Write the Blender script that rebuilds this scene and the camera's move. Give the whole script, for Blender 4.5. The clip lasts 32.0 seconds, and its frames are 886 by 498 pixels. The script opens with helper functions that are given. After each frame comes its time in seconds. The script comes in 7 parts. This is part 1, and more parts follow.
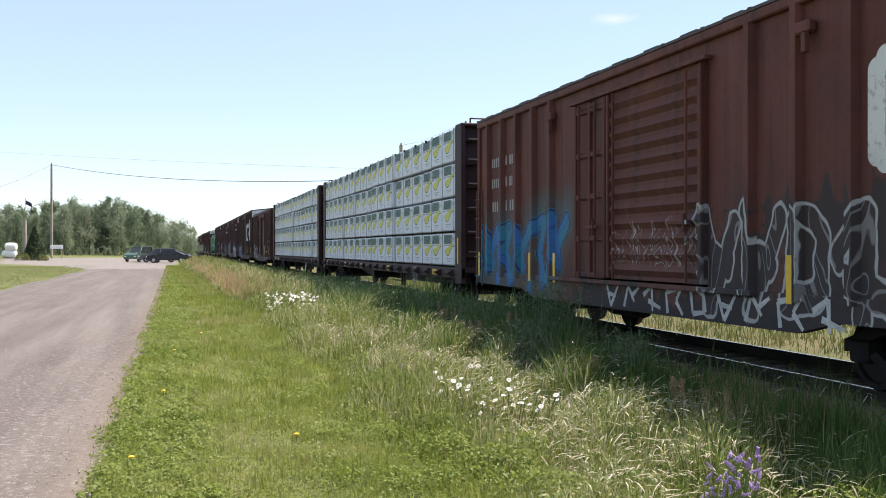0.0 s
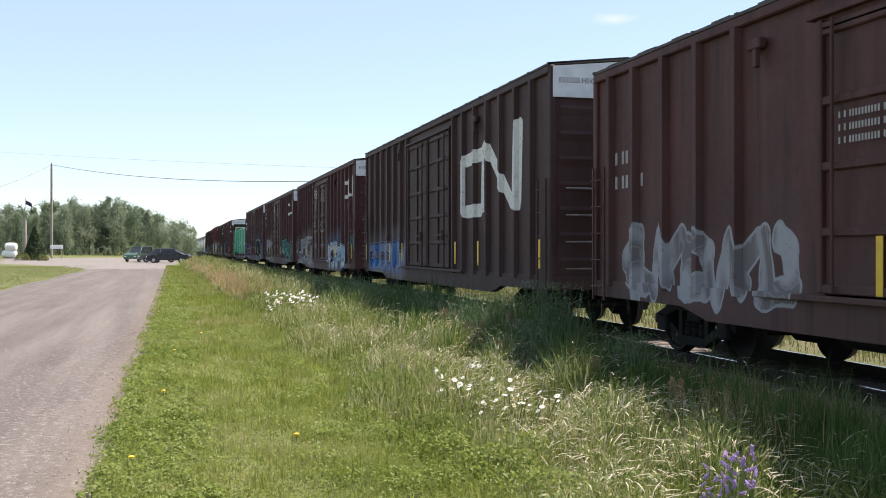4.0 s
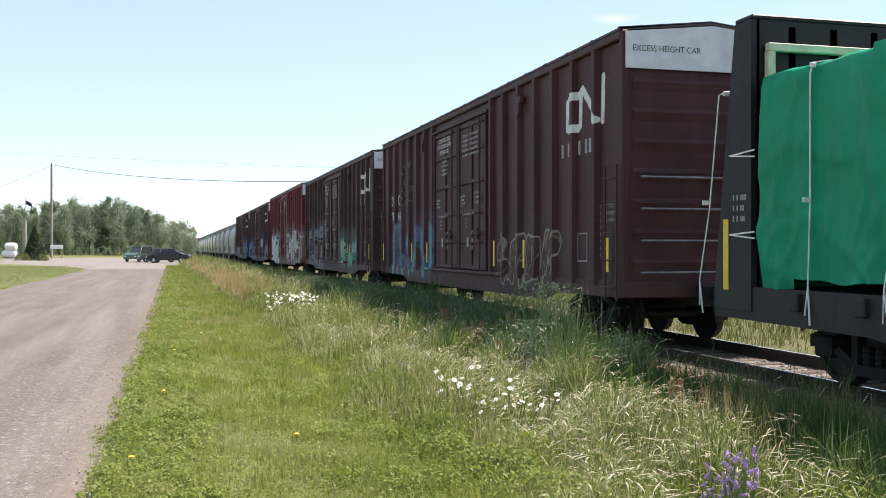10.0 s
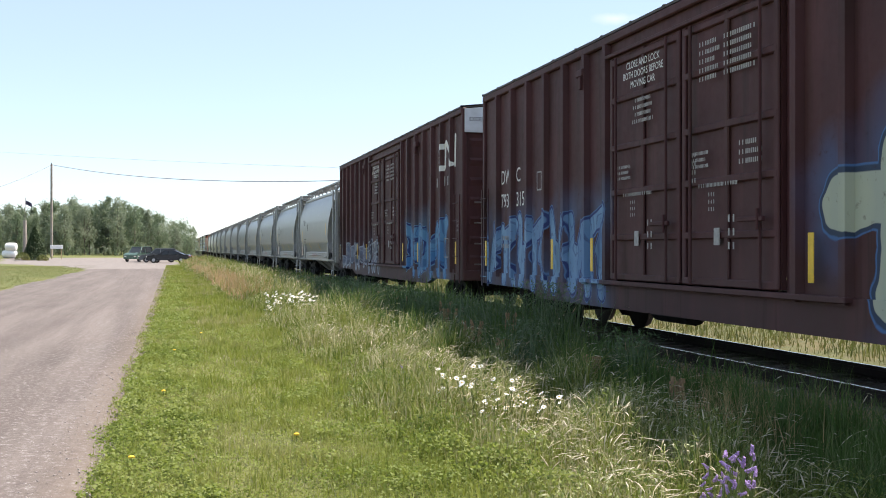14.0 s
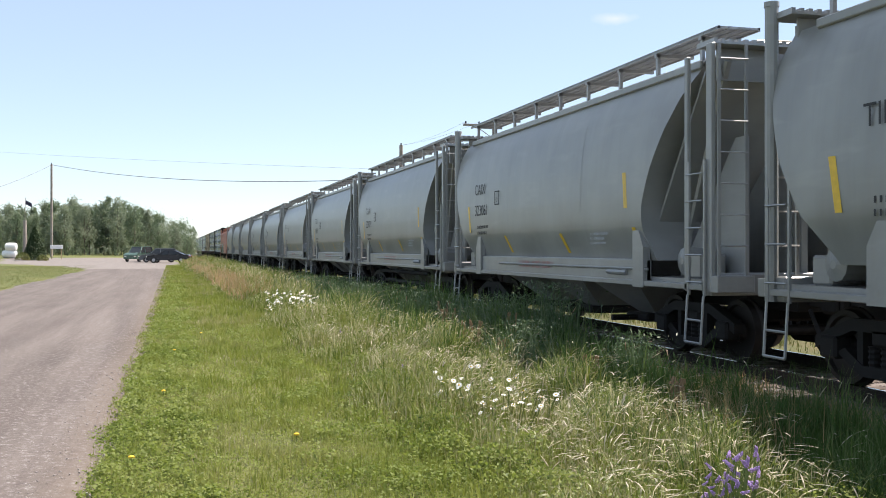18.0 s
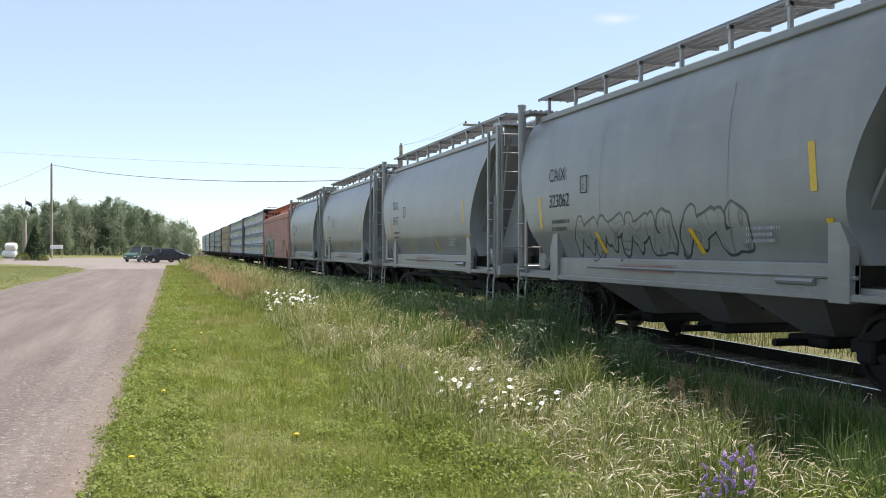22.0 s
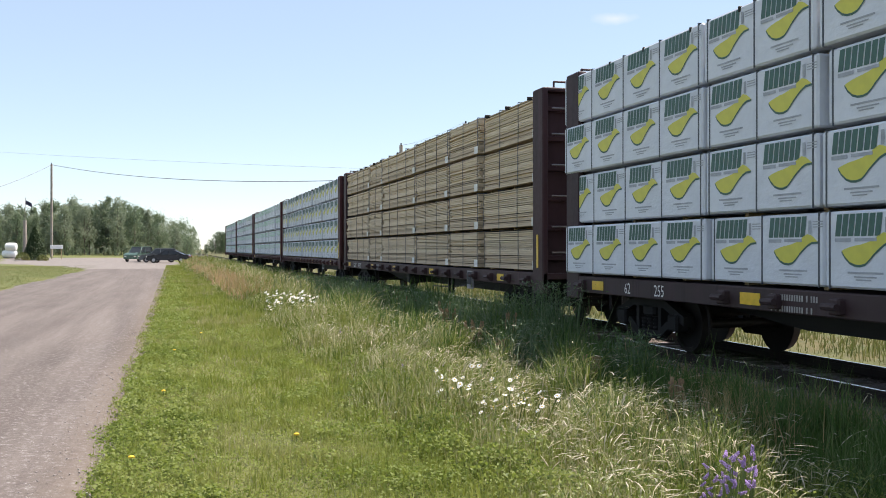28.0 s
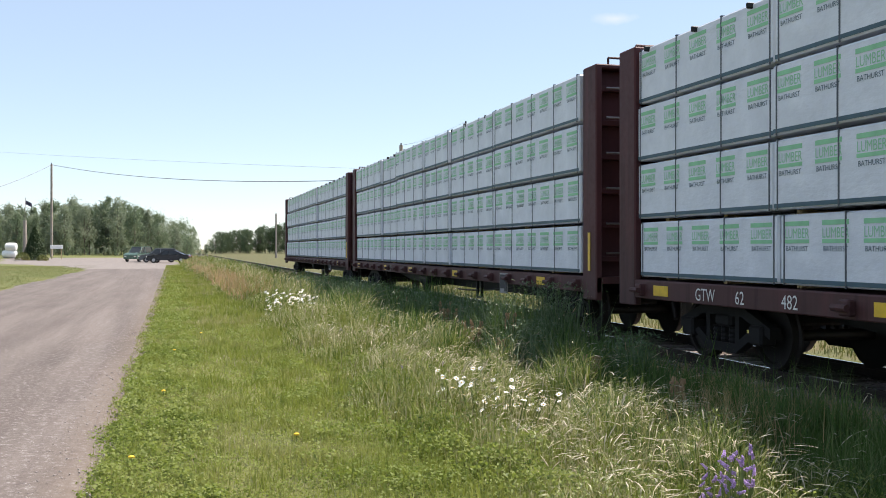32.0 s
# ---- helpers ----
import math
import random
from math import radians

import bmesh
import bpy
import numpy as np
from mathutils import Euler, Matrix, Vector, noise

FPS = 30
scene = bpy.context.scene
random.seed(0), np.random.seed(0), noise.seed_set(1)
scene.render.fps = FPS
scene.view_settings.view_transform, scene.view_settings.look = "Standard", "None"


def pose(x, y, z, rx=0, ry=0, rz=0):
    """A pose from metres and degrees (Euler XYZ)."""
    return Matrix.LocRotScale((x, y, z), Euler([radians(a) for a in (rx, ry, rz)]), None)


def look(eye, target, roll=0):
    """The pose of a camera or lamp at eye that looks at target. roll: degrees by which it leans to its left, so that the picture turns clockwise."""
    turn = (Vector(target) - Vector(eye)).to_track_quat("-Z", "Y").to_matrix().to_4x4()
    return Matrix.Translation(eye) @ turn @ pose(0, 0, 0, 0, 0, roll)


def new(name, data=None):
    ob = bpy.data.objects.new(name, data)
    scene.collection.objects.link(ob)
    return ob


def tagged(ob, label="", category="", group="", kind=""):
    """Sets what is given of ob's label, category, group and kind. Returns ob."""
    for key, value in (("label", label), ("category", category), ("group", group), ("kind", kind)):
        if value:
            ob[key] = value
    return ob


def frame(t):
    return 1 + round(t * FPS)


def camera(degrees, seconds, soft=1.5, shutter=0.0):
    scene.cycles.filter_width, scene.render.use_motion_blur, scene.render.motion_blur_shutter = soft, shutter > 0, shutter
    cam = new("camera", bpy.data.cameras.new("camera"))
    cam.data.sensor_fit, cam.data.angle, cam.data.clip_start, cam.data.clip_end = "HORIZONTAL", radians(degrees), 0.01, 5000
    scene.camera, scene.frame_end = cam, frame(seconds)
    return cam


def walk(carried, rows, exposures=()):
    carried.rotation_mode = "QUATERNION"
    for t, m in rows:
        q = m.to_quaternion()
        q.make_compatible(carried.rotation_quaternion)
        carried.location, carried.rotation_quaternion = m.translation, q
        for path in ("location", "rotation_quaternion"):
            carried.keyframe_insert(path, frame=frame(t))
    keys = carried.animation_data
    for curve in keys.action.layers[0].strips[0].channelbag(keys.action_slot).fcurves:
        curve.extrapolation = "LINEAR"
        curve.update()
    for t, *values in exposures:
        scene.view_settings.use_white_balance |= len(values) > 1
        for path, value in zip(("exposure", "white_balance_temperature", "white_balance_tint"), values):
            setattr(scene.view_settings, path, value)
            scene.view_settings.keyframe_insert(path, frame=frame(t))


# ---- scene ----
TILT = 90.0
cam = camera(47.9, 32.0, soft=0.95, shutter=0.0)
EYE = (0.0, 0.0, 1.62)
walk(cam, [(0.0, pose(*EYE, TILT, 0, -15.15)), (32.0, pose(*EYE, TILT, 0, -15.15))],
     exposures=[(0.0, 0.95, 6680, 15), (3.0, 0.9, 6680, 15), (6.0, 1.03, 6680, 15), (14.0, 1.03, 6680, 15), (17.0, 0.88, 6680, 15), (25.0, 0.84, 6680, 15), (32.0, 0.82, 6680, 15)])

# ---- world and sun ----
SUN = Vector((1.0, 0.17, 1.56)).normalized()
world = bpy.data.worlds.new("summer_sky")
scene.world = world
world.use_nodes = True
wt = world.node_tree
sky = wt.nodes.new("ShaderNodeTexSky")
sky.sky_type = "NISHITA"
sky.sun_disc = False
sky.sun_elevation = math.asin(SUN.z)
sky.sun_rotation = math.atan2(SUN.x, SUN.y)
sky.air_density, sky.dust_density, sky.ozone_density = 1.0, 0.05, 1.5
sky.altitude = 1200
wt.nodes["Background"].inputs["Strength"].default_value = 0.12
tint = wt.nodes.new("ShaderNodeMix")
tint.data_type, tint.blend_type = "RGBA", "MULTIPLY"
tint.inputs[0].default_value = 1.0
tint.inputs[7].default_value = (0.96, 0.985, 1.01, 1)
haze = wt.nodes.new("ShaderNodeMix")
haze.data_type = "RGBA"
haze.inputs[0].default_value = 0.5
haze.inputs[7].default_value = (3.2, 3.85, 4.25, 1)
wt.links.new(sky.outputs[0], haze.inputs[6])
wt.links.new(haze.outputs[2], tint.inputs[6])


def sky_node(kind, op="", a=None, b=None):
    n = wt.nodes.new("ShaderNode" + kind)
    if op:
        n.operation = op
    for k, v in enumerate((a, b)):
        if hasattr(v, "is_output"):
            wt.links.new(v, n.inputs[k])
        elif v is not None:
            n.inputs[k].default_value = v
    return n


# a thin wisp of fair-weather cloud
way = sky_node("TexCoord").outputs["Generated"]
drift = sky_node("TexNoise", "", way)
drift.inputs["Scale"].default_value, drift.inputs["Detail"].default_value = 30.0, 5.0
rel = sky_node("VectorMath", "SUBTRACT", way, (0.413, 0.884, 0.222)).outputs[0]
flatten = sky_node("VectorMath", "MULTIPLY", rel, (33.0, 33.0, 140.0)).outputs[0]
far_off = sky_node("VectorMath", "LENGTH", flatten).outputs["Value"]
ragged = sky_node("Math", "ADD", far_off, sky_node("Math", "MULTIPLY", drift.outputs[0], 1.6).outputs[0]).outputs[0]
wisp = sky_node("MapRange", "", ragged)
for k, v in ((1, 1.75), (2, 0.75), (3, 0.0), (4, 0.5)):
    wisp.inputs[k].default_value = v
cloud = wt.nodes.new("ShaderNodeMix")
cloud.data_type = "RGBA"
cloud.inputs[7].default_value = (5.2, 5.2, 5.2, 1)
wt.links.new(wisp.outputs[0], cloud.inputs[0])
wt.links.new(tint.outputs[2], cloud.inputs[6])
wt.links.new(cloud.outputs[2], wt.nodes["Background"].inputs["Color"])
lamp = bpy.data.lights.new("sun", "SUN")
lamp.energy, lamp.angle, lamp.color = 5.2, radians(0.55), (1.0, 0.94, 0.84)
sun = new("sun", lamp)
sun.matrix_world = look(SUN * 60, (0, 0, 0))


# ---- material helpers ----
TRACK_X = 8.34
RAIL = 0.05


class Nodes:
    """Short hand for building node trees."""

    def __init__(self, name):
        self.mat = bpy.data.materials.new(name)
        self.mat.use_nodes = True
        self.t = self.mat.node_tree
        self.bsdf = self.t.nodes["Principled BSDF"]

    def put(self, socket, value):
        if hasattr(value, "is_output"):
            self.t.links.new(value, socket)
        elif isinstance(value, (tuple, list)) and len(value) == 3 and socket.type == "RGBA":
            socket.default_value = (*value, 1)
        else:
            socket.default_value = value

    def node(self, kind, **ins):
        n = self.t.nodes.new("ShaderNode" + kind)
        for k, v in ins.items():
            self.put(n.inputs[k.replace("_", " ")], v)
        return n

    def math(self, op, a, b=0.0, clamp=False):
        n = self.t.nodes.new("ShaderNodeMath")
        n.operation, n.use_clamp = op, clamp
        self.put(n.inputs[0], a)
        self.put(n.inputs[1], b)
        return n.outputs[0]

    def mix(self, f, a, b, blend="MIX"):
        n = self.t.nodes.new("ShaderNodeMix")
        n.data_type, n.blend_type = "RGBA", blend
        self.put(n.inputs[0], f)
        self.put(n.inputs[6], a)
        self.put(n.inputs[7], b)
        return n.outputs[2]

    def ramp(self, f, lo, hi):
        n = self.t.nodes.new("ShaderNodeMapRange")
        self.put(n.inputs[0], f)
        self.put(n.inputs[1], lo)
        self.put(n.inputs[2], hi)
        n.clamp = True
        return n.outputs[0]

    def coords(self, ob=None):
        n = self.t.nodes.new("ShaderNodeTexCoord")
        n.object = ob
        return n.outputs["Object"]

    def vec(self, op, a, b=None, c=None):
        n = self.t.nodes.new("ShaderNodeVectorMath")
        n.operation = op
        for k, v in enumerate((a, b, c)):
            if v is not None:
                self.put(n.inputs[k], v)
        return n.outputs["Value"] if op in ("DOT_PRODUCT", "LENGTH") else n.outputs[0]

    def scaled(self, vec, s):
        n = self.t.nodes.new("ShaderNodeVectorMath")
        n.operation = "MULTIPLY"
        self.put(n.inputs[0], vec)
        n.inputs[1].default_value = s
        return n.outputs[0]

    def noise(self, vec, scale, detail=3.0, rough=0.55):
        n = self.node("TexNoise", Vector=vec, Scale=scale, Detail=detail, Roughness=rough)
        return n.outputs[0]

    def xyz(self, vec):
        return self.node("SeparateXYZ", Vector=vec).outputs

    def done(self, color, rough=0.6, metal=0.0, bump=None, strength=0.2, distance=0.01, spec=0.4):
        self.put(self.bsdf.inputs["Base Color"], color)
        self.put(self.bsdf.inputs["Roughness"], rough)
        self.put(self.bsdf.inputs["Metallic"], metal)
        self.bsdf.inputs["Specular IOR Level"].default_value = spec
        if bump is not None:
            n = self.node("Bump", Height=bump, Strength=strength, Distance=distance)
            self.put(self.bsdf.inputs["Normal"], n.outputs[0])
        return self.mat


def plain(name, col, rough=0.6, metal=0.0, vary=0.25, scale=6.0, bump=0.15):
    """A surface with grain and stains at two scales."""
    s = Nodes(name)
    p = s.coords()
    a, b = s.noise(p, scale), s.noise(p, scale * 0.17, 2.0)
    dark = tuple(c * (1 - vary) for c in col)
    light = tuple(min(1, c * (1 + vary * 0.7)) for c in col)
    c = s.mix(s.ramp(a, 0.3, 0.7), dark, light)
    c = s.mix(s.math("MULTIPLY", s.ramp(b, 0.5, 0.75), 0.35), c, tuple(x * 0.6 for x in col))
    return s.done(c, s.math("ADD", rough - 0.08, s.math("MULTIPLY", a, 0.16)), metal, a, bump)


# strokes of hand-sprayed letters, and of sprayed shapes that are no letters: (across, up, across, up)
GLYPHS = {"T": [(0.0, 0.92, 1.0, 1.0), (0.5, 0.95, 0.45, 0.0)], "A": [(0.0, 0.0, 0.45, 1.0), (0.45, 1.0, 0.95, 0.0), (0.25, 0.35, 0.75, 0.35)],
          "E": [(0.15, 0.0, 0.1, 1.0), (0.1, 1.0, 0.95, 1.0), (0.12, 0.5, 0.8, 0.55), (0.15, 0.0, 1.0, 0.0)],
          "K": [(0.12, 0.0, 0.1, 1.0), (0.12, 0.45, 0.9, 1.0), (0.3, 0.55, 1.0, 0.0)], "R": [(0.1, 0.0, 0.15, 1.0), (0.15, 1.0, 0.8, 0.8), (0.8, 0.8, 0.2, 0.5), (0.3, 0.5, 0.95, 0.0)],
          "Y": [(0.0, 1.0, 0.5, 0.5), (1.0, 1.0, 0.5, 0.5), (0.5, 0.5, 0.4, 0.0)], "P": [(0.15, 0.0, 0.15, 1.0), (0.15, 1.0, 0.9, 0.85), (0.9, 0.85, 0.85, 0.5), (0.85, 0.5, 0.2, 0.45)],
          "C": [(0.95, 0.8, 0.4, 1.0), (0.4, 1.0, 0.05, 0.5), (0.05, 0.5, 0.35, 0.0), (0.35, 0.0, 0.9, 0.25)], "N": [(0.1, 0.0, 0.1, 1.0), (0.1, 1.0, 0.85, 0.0), (0.85, 0.0, 0.9, 1.0)],
          "O": [(0.1, 0.3, 0.3, 1.0), (0.3, 1.0, 0.8, 0.9), (0.8, 0.9, 0.8, 0.1), (0.8, 0.1, 0.2, 0.1)], "W": [(0.0, 1.0, 0.25, 0.0), (0.25, 0.0, 0.5, 0.8), (0.5, 0.8, 0.75, 0.0), (0.75, 0.0, 1.0, 1.0)],
          "M": [(0.05, 0.0, 0.1, 1.0), (0.1, 1.0, 0.5, 0.2), (0.5, 0.2, 0.9, 1.0), (0.9, 1.0, 0.95, 0.0)], "U": [(0.1, 1.0, 0.15, 0.1), (0.15, 0.1, 0.85, 0.1), (0.85, 0.1, 0.9, 1.0)],
          "S": [(0.9, 0.95, 0.15, 0.85), (0.15, 0.85, 0.15, 0.6), (0.15, 0.6, 0.85, 0.4), (0.85, 0.4, 0.8, 0.05), (0.8, 0.05, 0.05, 0.0)], "+": [(0.5, 0.0, 0.5, 1.0), (0.08, 0.7, 0.92, 0.7)],
          "*": [(0.5, 0.1, 0.5, 0.95), (0.1, 0.35, 0.9, 0.7), (0.1, 0.7, 0.9, 0.35)]}
WILD = [[(0.05, 0.05, 0.3, 0.95), (0.3, 0.95, 0.7, 0.3), (0.5, 0.5, 1.0, 0.9)], [(0.1, 0.9, 0.2, 0.1), (0.2, 0.1, 0.8, 0.2), (0.8, 0.2, 0.75, 0.8), (0.75, 0.8, 0.45, 0.95)],
        [(0.0, 0.6, 0.5, 1.0), (0.5, 1.0, 0.55, 0.0), (0.3, 0.4, 1.0, 0.15)], [(0.15, 0.0, 0.05, 0.8), (0.05, 0.8, 0.85, 1.0), (0.85, 1.0, 0.6, 0.5), (0.6, 0.5, 0.95, 0.0)],
        [(0.1, 1.0, 0.4, 0.0), (0.4, 0.0, 0.9, 0.9), (0.2, 0.55, 0.75, 0.45)]]


def car_paint(name, root, col, rust, graffiti=(), rough=0.62, dirt=0.5, mark=None, spec=0.3, relief=0.12):
    """Weathered paint of one freight car, with the spray paint on its side. graffiti: (y0, y1, z0, z1, fill, second, line, seed)."""
    s = Nodes(name)
    p = s.coords(root)
    x, y, z = s.xyz(p)
    big = s.noise(p, 0.7, 3.0)
    fine = s.noise(p, 9.0, 4.0, 0.65)
    wear = fine if relief > 0.05 else big
    streak = s.noise(s.scaled(p, (1.0, 7.0, 0.35)), 1.0, 3.0)
    c = s.mix(s.ramp(big, 0.35, 0.7), tuple(v * 0.82 for v in col), tuple(min(1, v * 1.15) for v in col))
    c = s.mix(s.math("MULTIPLY", s.ramp(streak, 0.52, 0.72), dirt), c, rust)
    c = s.mix(s.math("MULTIPLY", s.ramp(fine, 0.58, 0.8), 0.5 * dirt * (1.0 if relief > 0.05 else 0.2)), c, tuple(v * 0.5 for v in rust))
    dust = s.math("MULTIPLY", s.ramp(z, 1.9, 0.8), s.math("MULTIPLY", fine, 0.45))
    c = s.mix(dust, c, (0.1, 0.08, 0.07))
    if relief > 0.05:
        # chalky fading in upright streaks, and dark runs below the eaves
        chalk = s.noise(s.scaled(p, (1.0, 2.3, 0.22)), 1.3, 4.0, 0.6)
        c = s.mix(s.math("MULTIPLY", s.ramp(chalk, 0.5, 0.72), 0.45), c, tuple(v * 1.6 + min(0.01, v * 0.3) for v in col))
        runs = s.noise(s.scaled(p, (1.0, 5.5, 0.3)), 1.0, 3.0, 0.6)
        c = s.mix(s.math("MULTIPLY", s.ramp(runs, 0.56, 0.7), 0.5), c, tuple(v * 0.45 for v in rust))
    else:
        # soot drawn down the enamel by rain, and a rubbed band at the waist
        soot = s.noise(s.scaled(p, (1.0, 2.6, 0.2)), 1.1, 4.0, 0.6)
        c = s.mix(s.math("MULTIPLY", s.ramp(soot, 0.48, 0.75), 0.3), c, tuple(v * 0.62 for v in col))
        rub = s.noise(s.scaled(p, (1.0, 0.6, 3.0)), 1.2, 3.0, 0.6)
        c = s.mix(s.math("MULTIPLY", s.ramp(rub, 0.55, 0.8), 0.3), c, (0.42, 0.41, 0.39))
    near = s.math("LESS_THAN", x, -1.0)
    if mark:
        my, mz, mw, mh = mark
        total = None
        for a0, b0, a1, b1 in ((0.12, 0.09, 0.36, 0.09), (0.07, 0.14, 0.07, 0.7), (0.12, 0.77, 0.38, 0.8), (0.4, 0.14, 0.42, 0.86), (0.46, 0.9, 0.84, 0.14), (0.93, 0.12, 0.95, 1.0)):
            ay, az, by, bz = my - a0 * mw, mz + b0 * mh, my - a1 * mw, mz + b1 * mh
            ll = (by - ay) ** 2 + (bz - az) ** 2
            py, pz = s.math("SUBTRACT", y, ay), s.math("SUBTRACT", z, az)
            t = s.math("ADD", s.math("MULTIPLY", py, (by - ay) / ll), s.math("MULTIPLY", pz, (bz - az) / ll), True)
            qy = s.math("SUBTRACT", py, s.math("MULTIPLY", t, by - ay))
            qz = s.math("SUBTRACT", pz, s.math("MULTIPLY", t, bz - az))
            d = s.math("SQRT", s.math("ADD", s.math("MULTIPLY", qy, qy), s.math("MULTIPLY", qz, qz)))
            k = s.ramp(d, 0.085 * mh + 0.008, 0.085 * mh)
            total = k if total is None else s.math("MAXIMUM", total, k)
        c = s.mix(s.math("MULTIPLY", s.math("MULTIPLY", total, near), s.ramp(fine, 0.85, 0.55)), c, (0.66, 0.65, 0.62))
    for y0, y1, z0, z1, fill, second, line, seed, *more in graffiti:
        word = more[0] if more else ""
        off = s.t.nodes.new("ShaderNodeVectorMath")
        off.operation = "ADD"
        s.put(off.inputs[0], p)
        off.inputs[1].default_value = (seed * 3.1, seed * 5.7, seed * 1.3)
        warp = s.math("SUBTRACT", s.noise(off.outputs[0], 1.6, 2.0), 0.5)
        sway = 0.2 if word else 0.3
        yy = s.math("ADD", y, s.math("MULTIPLY", warp, sway))
        zz = s.math("ADD", z, s.math("MULTIPLY", warp, -sway))
        inside = s.math("MULTIPLY", s.math("MULTIPLY", s.ramp(yy, y0, y0 + 0.05), s.ramp(yy, y1, y1 - 0.05)),
                        s.math("MULTIPLY", s.ramp(zz, z0, z0 + 0.05), s.ramp(s.math("ADD", zz, s.math("MULTIPLY", s.math("SUBTRACT", s.noise(s.scaled(off.outputs[0], (1, 2.2, 0.2)), 1.4, 1.0), 0.5), 1.1)), z1, z1 - 0.05)))
        comb = s.node("CombineXYZ", X=s.math("MULTIPLY", y, 1.25), Y=s.math("MULTIPLY", z, 0.62), Z=seed * 1.7)
        flow = s.node("TexNoise", Vector=comb.outputs[0], Scale=2.3 if fill == second else 1.15, Detail=0.6, Roughness=0.4, Distortion=1.5).outputs[0]
        steps = s.math("MULTIPLY", flow, 7.0)
        fr = s.math("FRACT", steps)
        edge = s.math("ADD", s.ramp(fr, 0.14, 0.08), s.ramp(fr, 0.92, 0.97), True)
        level = s.math("FRACT", s.math("MULTIPLY", s.math("FLOOR", steps), 0.5))
        shade = s.ramp(s.math("FRACT", s.math("ADD", z, s.math("MULTIPLY", flow, 3.0))), 0.2, 0.8)
        paint = s.mix(s.math("GREATER_THAN", level, 0.25), fill, second)
        paint = s.mix(s.math("MULTIPLY", shade, 0.3), paint, second)
        paint = s.mix(edge, paint, line)
        if fill != second:
            # fat outlined strokes side by side, with a spray haze round them
            q, best = random.Random(seed), None
            flat = s.node("CombineXYZ", X=0.0, Y=yy, Z=zz).outputs[0]
            n = len(word) or max(3, round((y1 - y0) / 0.95))
            w, hh = (y1 - y0) / n, z1 - z0
            rad = min(0.27, max(0.022, 0.14 * hh)) if word and hh > 1 else 0.024 if word else 0.15
            for k in range(n):
                tall = q.uniform(0.86, 1.0)
                for a0, b0, a1, b1 in GLYPHS[word[k]] if word else q.choice(WILD):
                    a0, a1 = a0 + q.uniform(-0.05, 0.05) + 0.1 * b0, a1 + q.uniform(-0.05, 0.05) + 0.1 * b1
                    ay, az = y1 - (k + 0.04 + 0.88 * a0) * w, z0 + rad + b0 * tall * (hh - 2.2 * rad)
                    ey, ez = (a0 - a1) * w * 0.88, (b1 - b0) * tall * (hh - 2.2 * rad)
                    ll = ey * ey + ez * ez + 1e-6
                    rel = s.vec("SUBTRACT", flat, (0, ay, az))
                    t = s.math("ADD", s.vec("DOT_PRODUCT", rel, (0, ey / ll, ez / ll)), 0.0, True)
                    along = s.vec("SCALE", (0, ey, ez))
                    s.put(along.node.inputs["Scale"], t)
                    d = s.vec("SUBTRACT", rel, along)
                    if rad > 0.1:
                        # chisel-shaped strokes, wider up and down than across
                        d = s.scaled(d, (0, 1.0, 0.8))
                    d = s.vec("LENGTH", d)
                    best = d if best is None else s.math("MINIMUM", best, d)
            rim = min(0.042 if word else 0.03, rad * 0.55)
            dist = s.math("ADD", best, s.math("MULTIPLY", warp, rad * 0.45))
            paint = s.mix(s.math("MULTIPLY", s.ramp(s.math("ADD", flow, s.math("MULTIPLY", z, 0.12)), 0.55, 0.75), 0.12 if word else 0.7), fill, second)
            inner = s.math("MULTIPLY", edge, 0.0 if word else 0.45)
            paint = s.mix(s.math("MAXIMUM", s.ramp(dist, rad - rim, rad - rim + 0.012), inner), paint, line)
            haze = s.math("MULTIPLY", s.ramp(s.noise(p, 0.9, 2.0), 0.36, 0.62), (0.62 if word else 0.4) if rad > 0.1 else 0.0)
            m = s.math("MAXIMUM", s.ramp(dist, rad + rim, rad + rim - 0.012), s.math("MULTIPLY", s.ramp(dist, rad + 0.5, rad + 0.02), haze))
            m = s.math("MULTIPLY", s.math("MULTIPLY", m, near), s.math("MULTIPLY", s.ramp(fine, 0.84, 0.6), 0.93))
            paint = s.mix(s.ramp(dist, rad + rim * 0.2, rad + rim * 0.5), paint, second)
            c = s.mix(m, c, paint)
            continue
        gaps = s.math("MULTIPLY", s.ramp(s.noise(off.outputs[0], 1.1, 1.0), 0.6, 0.62), s.math("SUBTRACT", 1.0, edge))
        m = s.math("MULTIPLY", s.math("MULTIPLY", inside, near), s.math("SUBTRACT", 0.93, gaps, True))
        m = s.math("MULTIPLY", m, s.ramp(fine, 0.78, 0.6))
        c = s.mix(m, c, paint)
    return s.done(c, s.math("ADD", rough - 0.1, s.math("MULTIPLY", wear, 0.25)), 0.0, wear, relief, 0.01, spec)


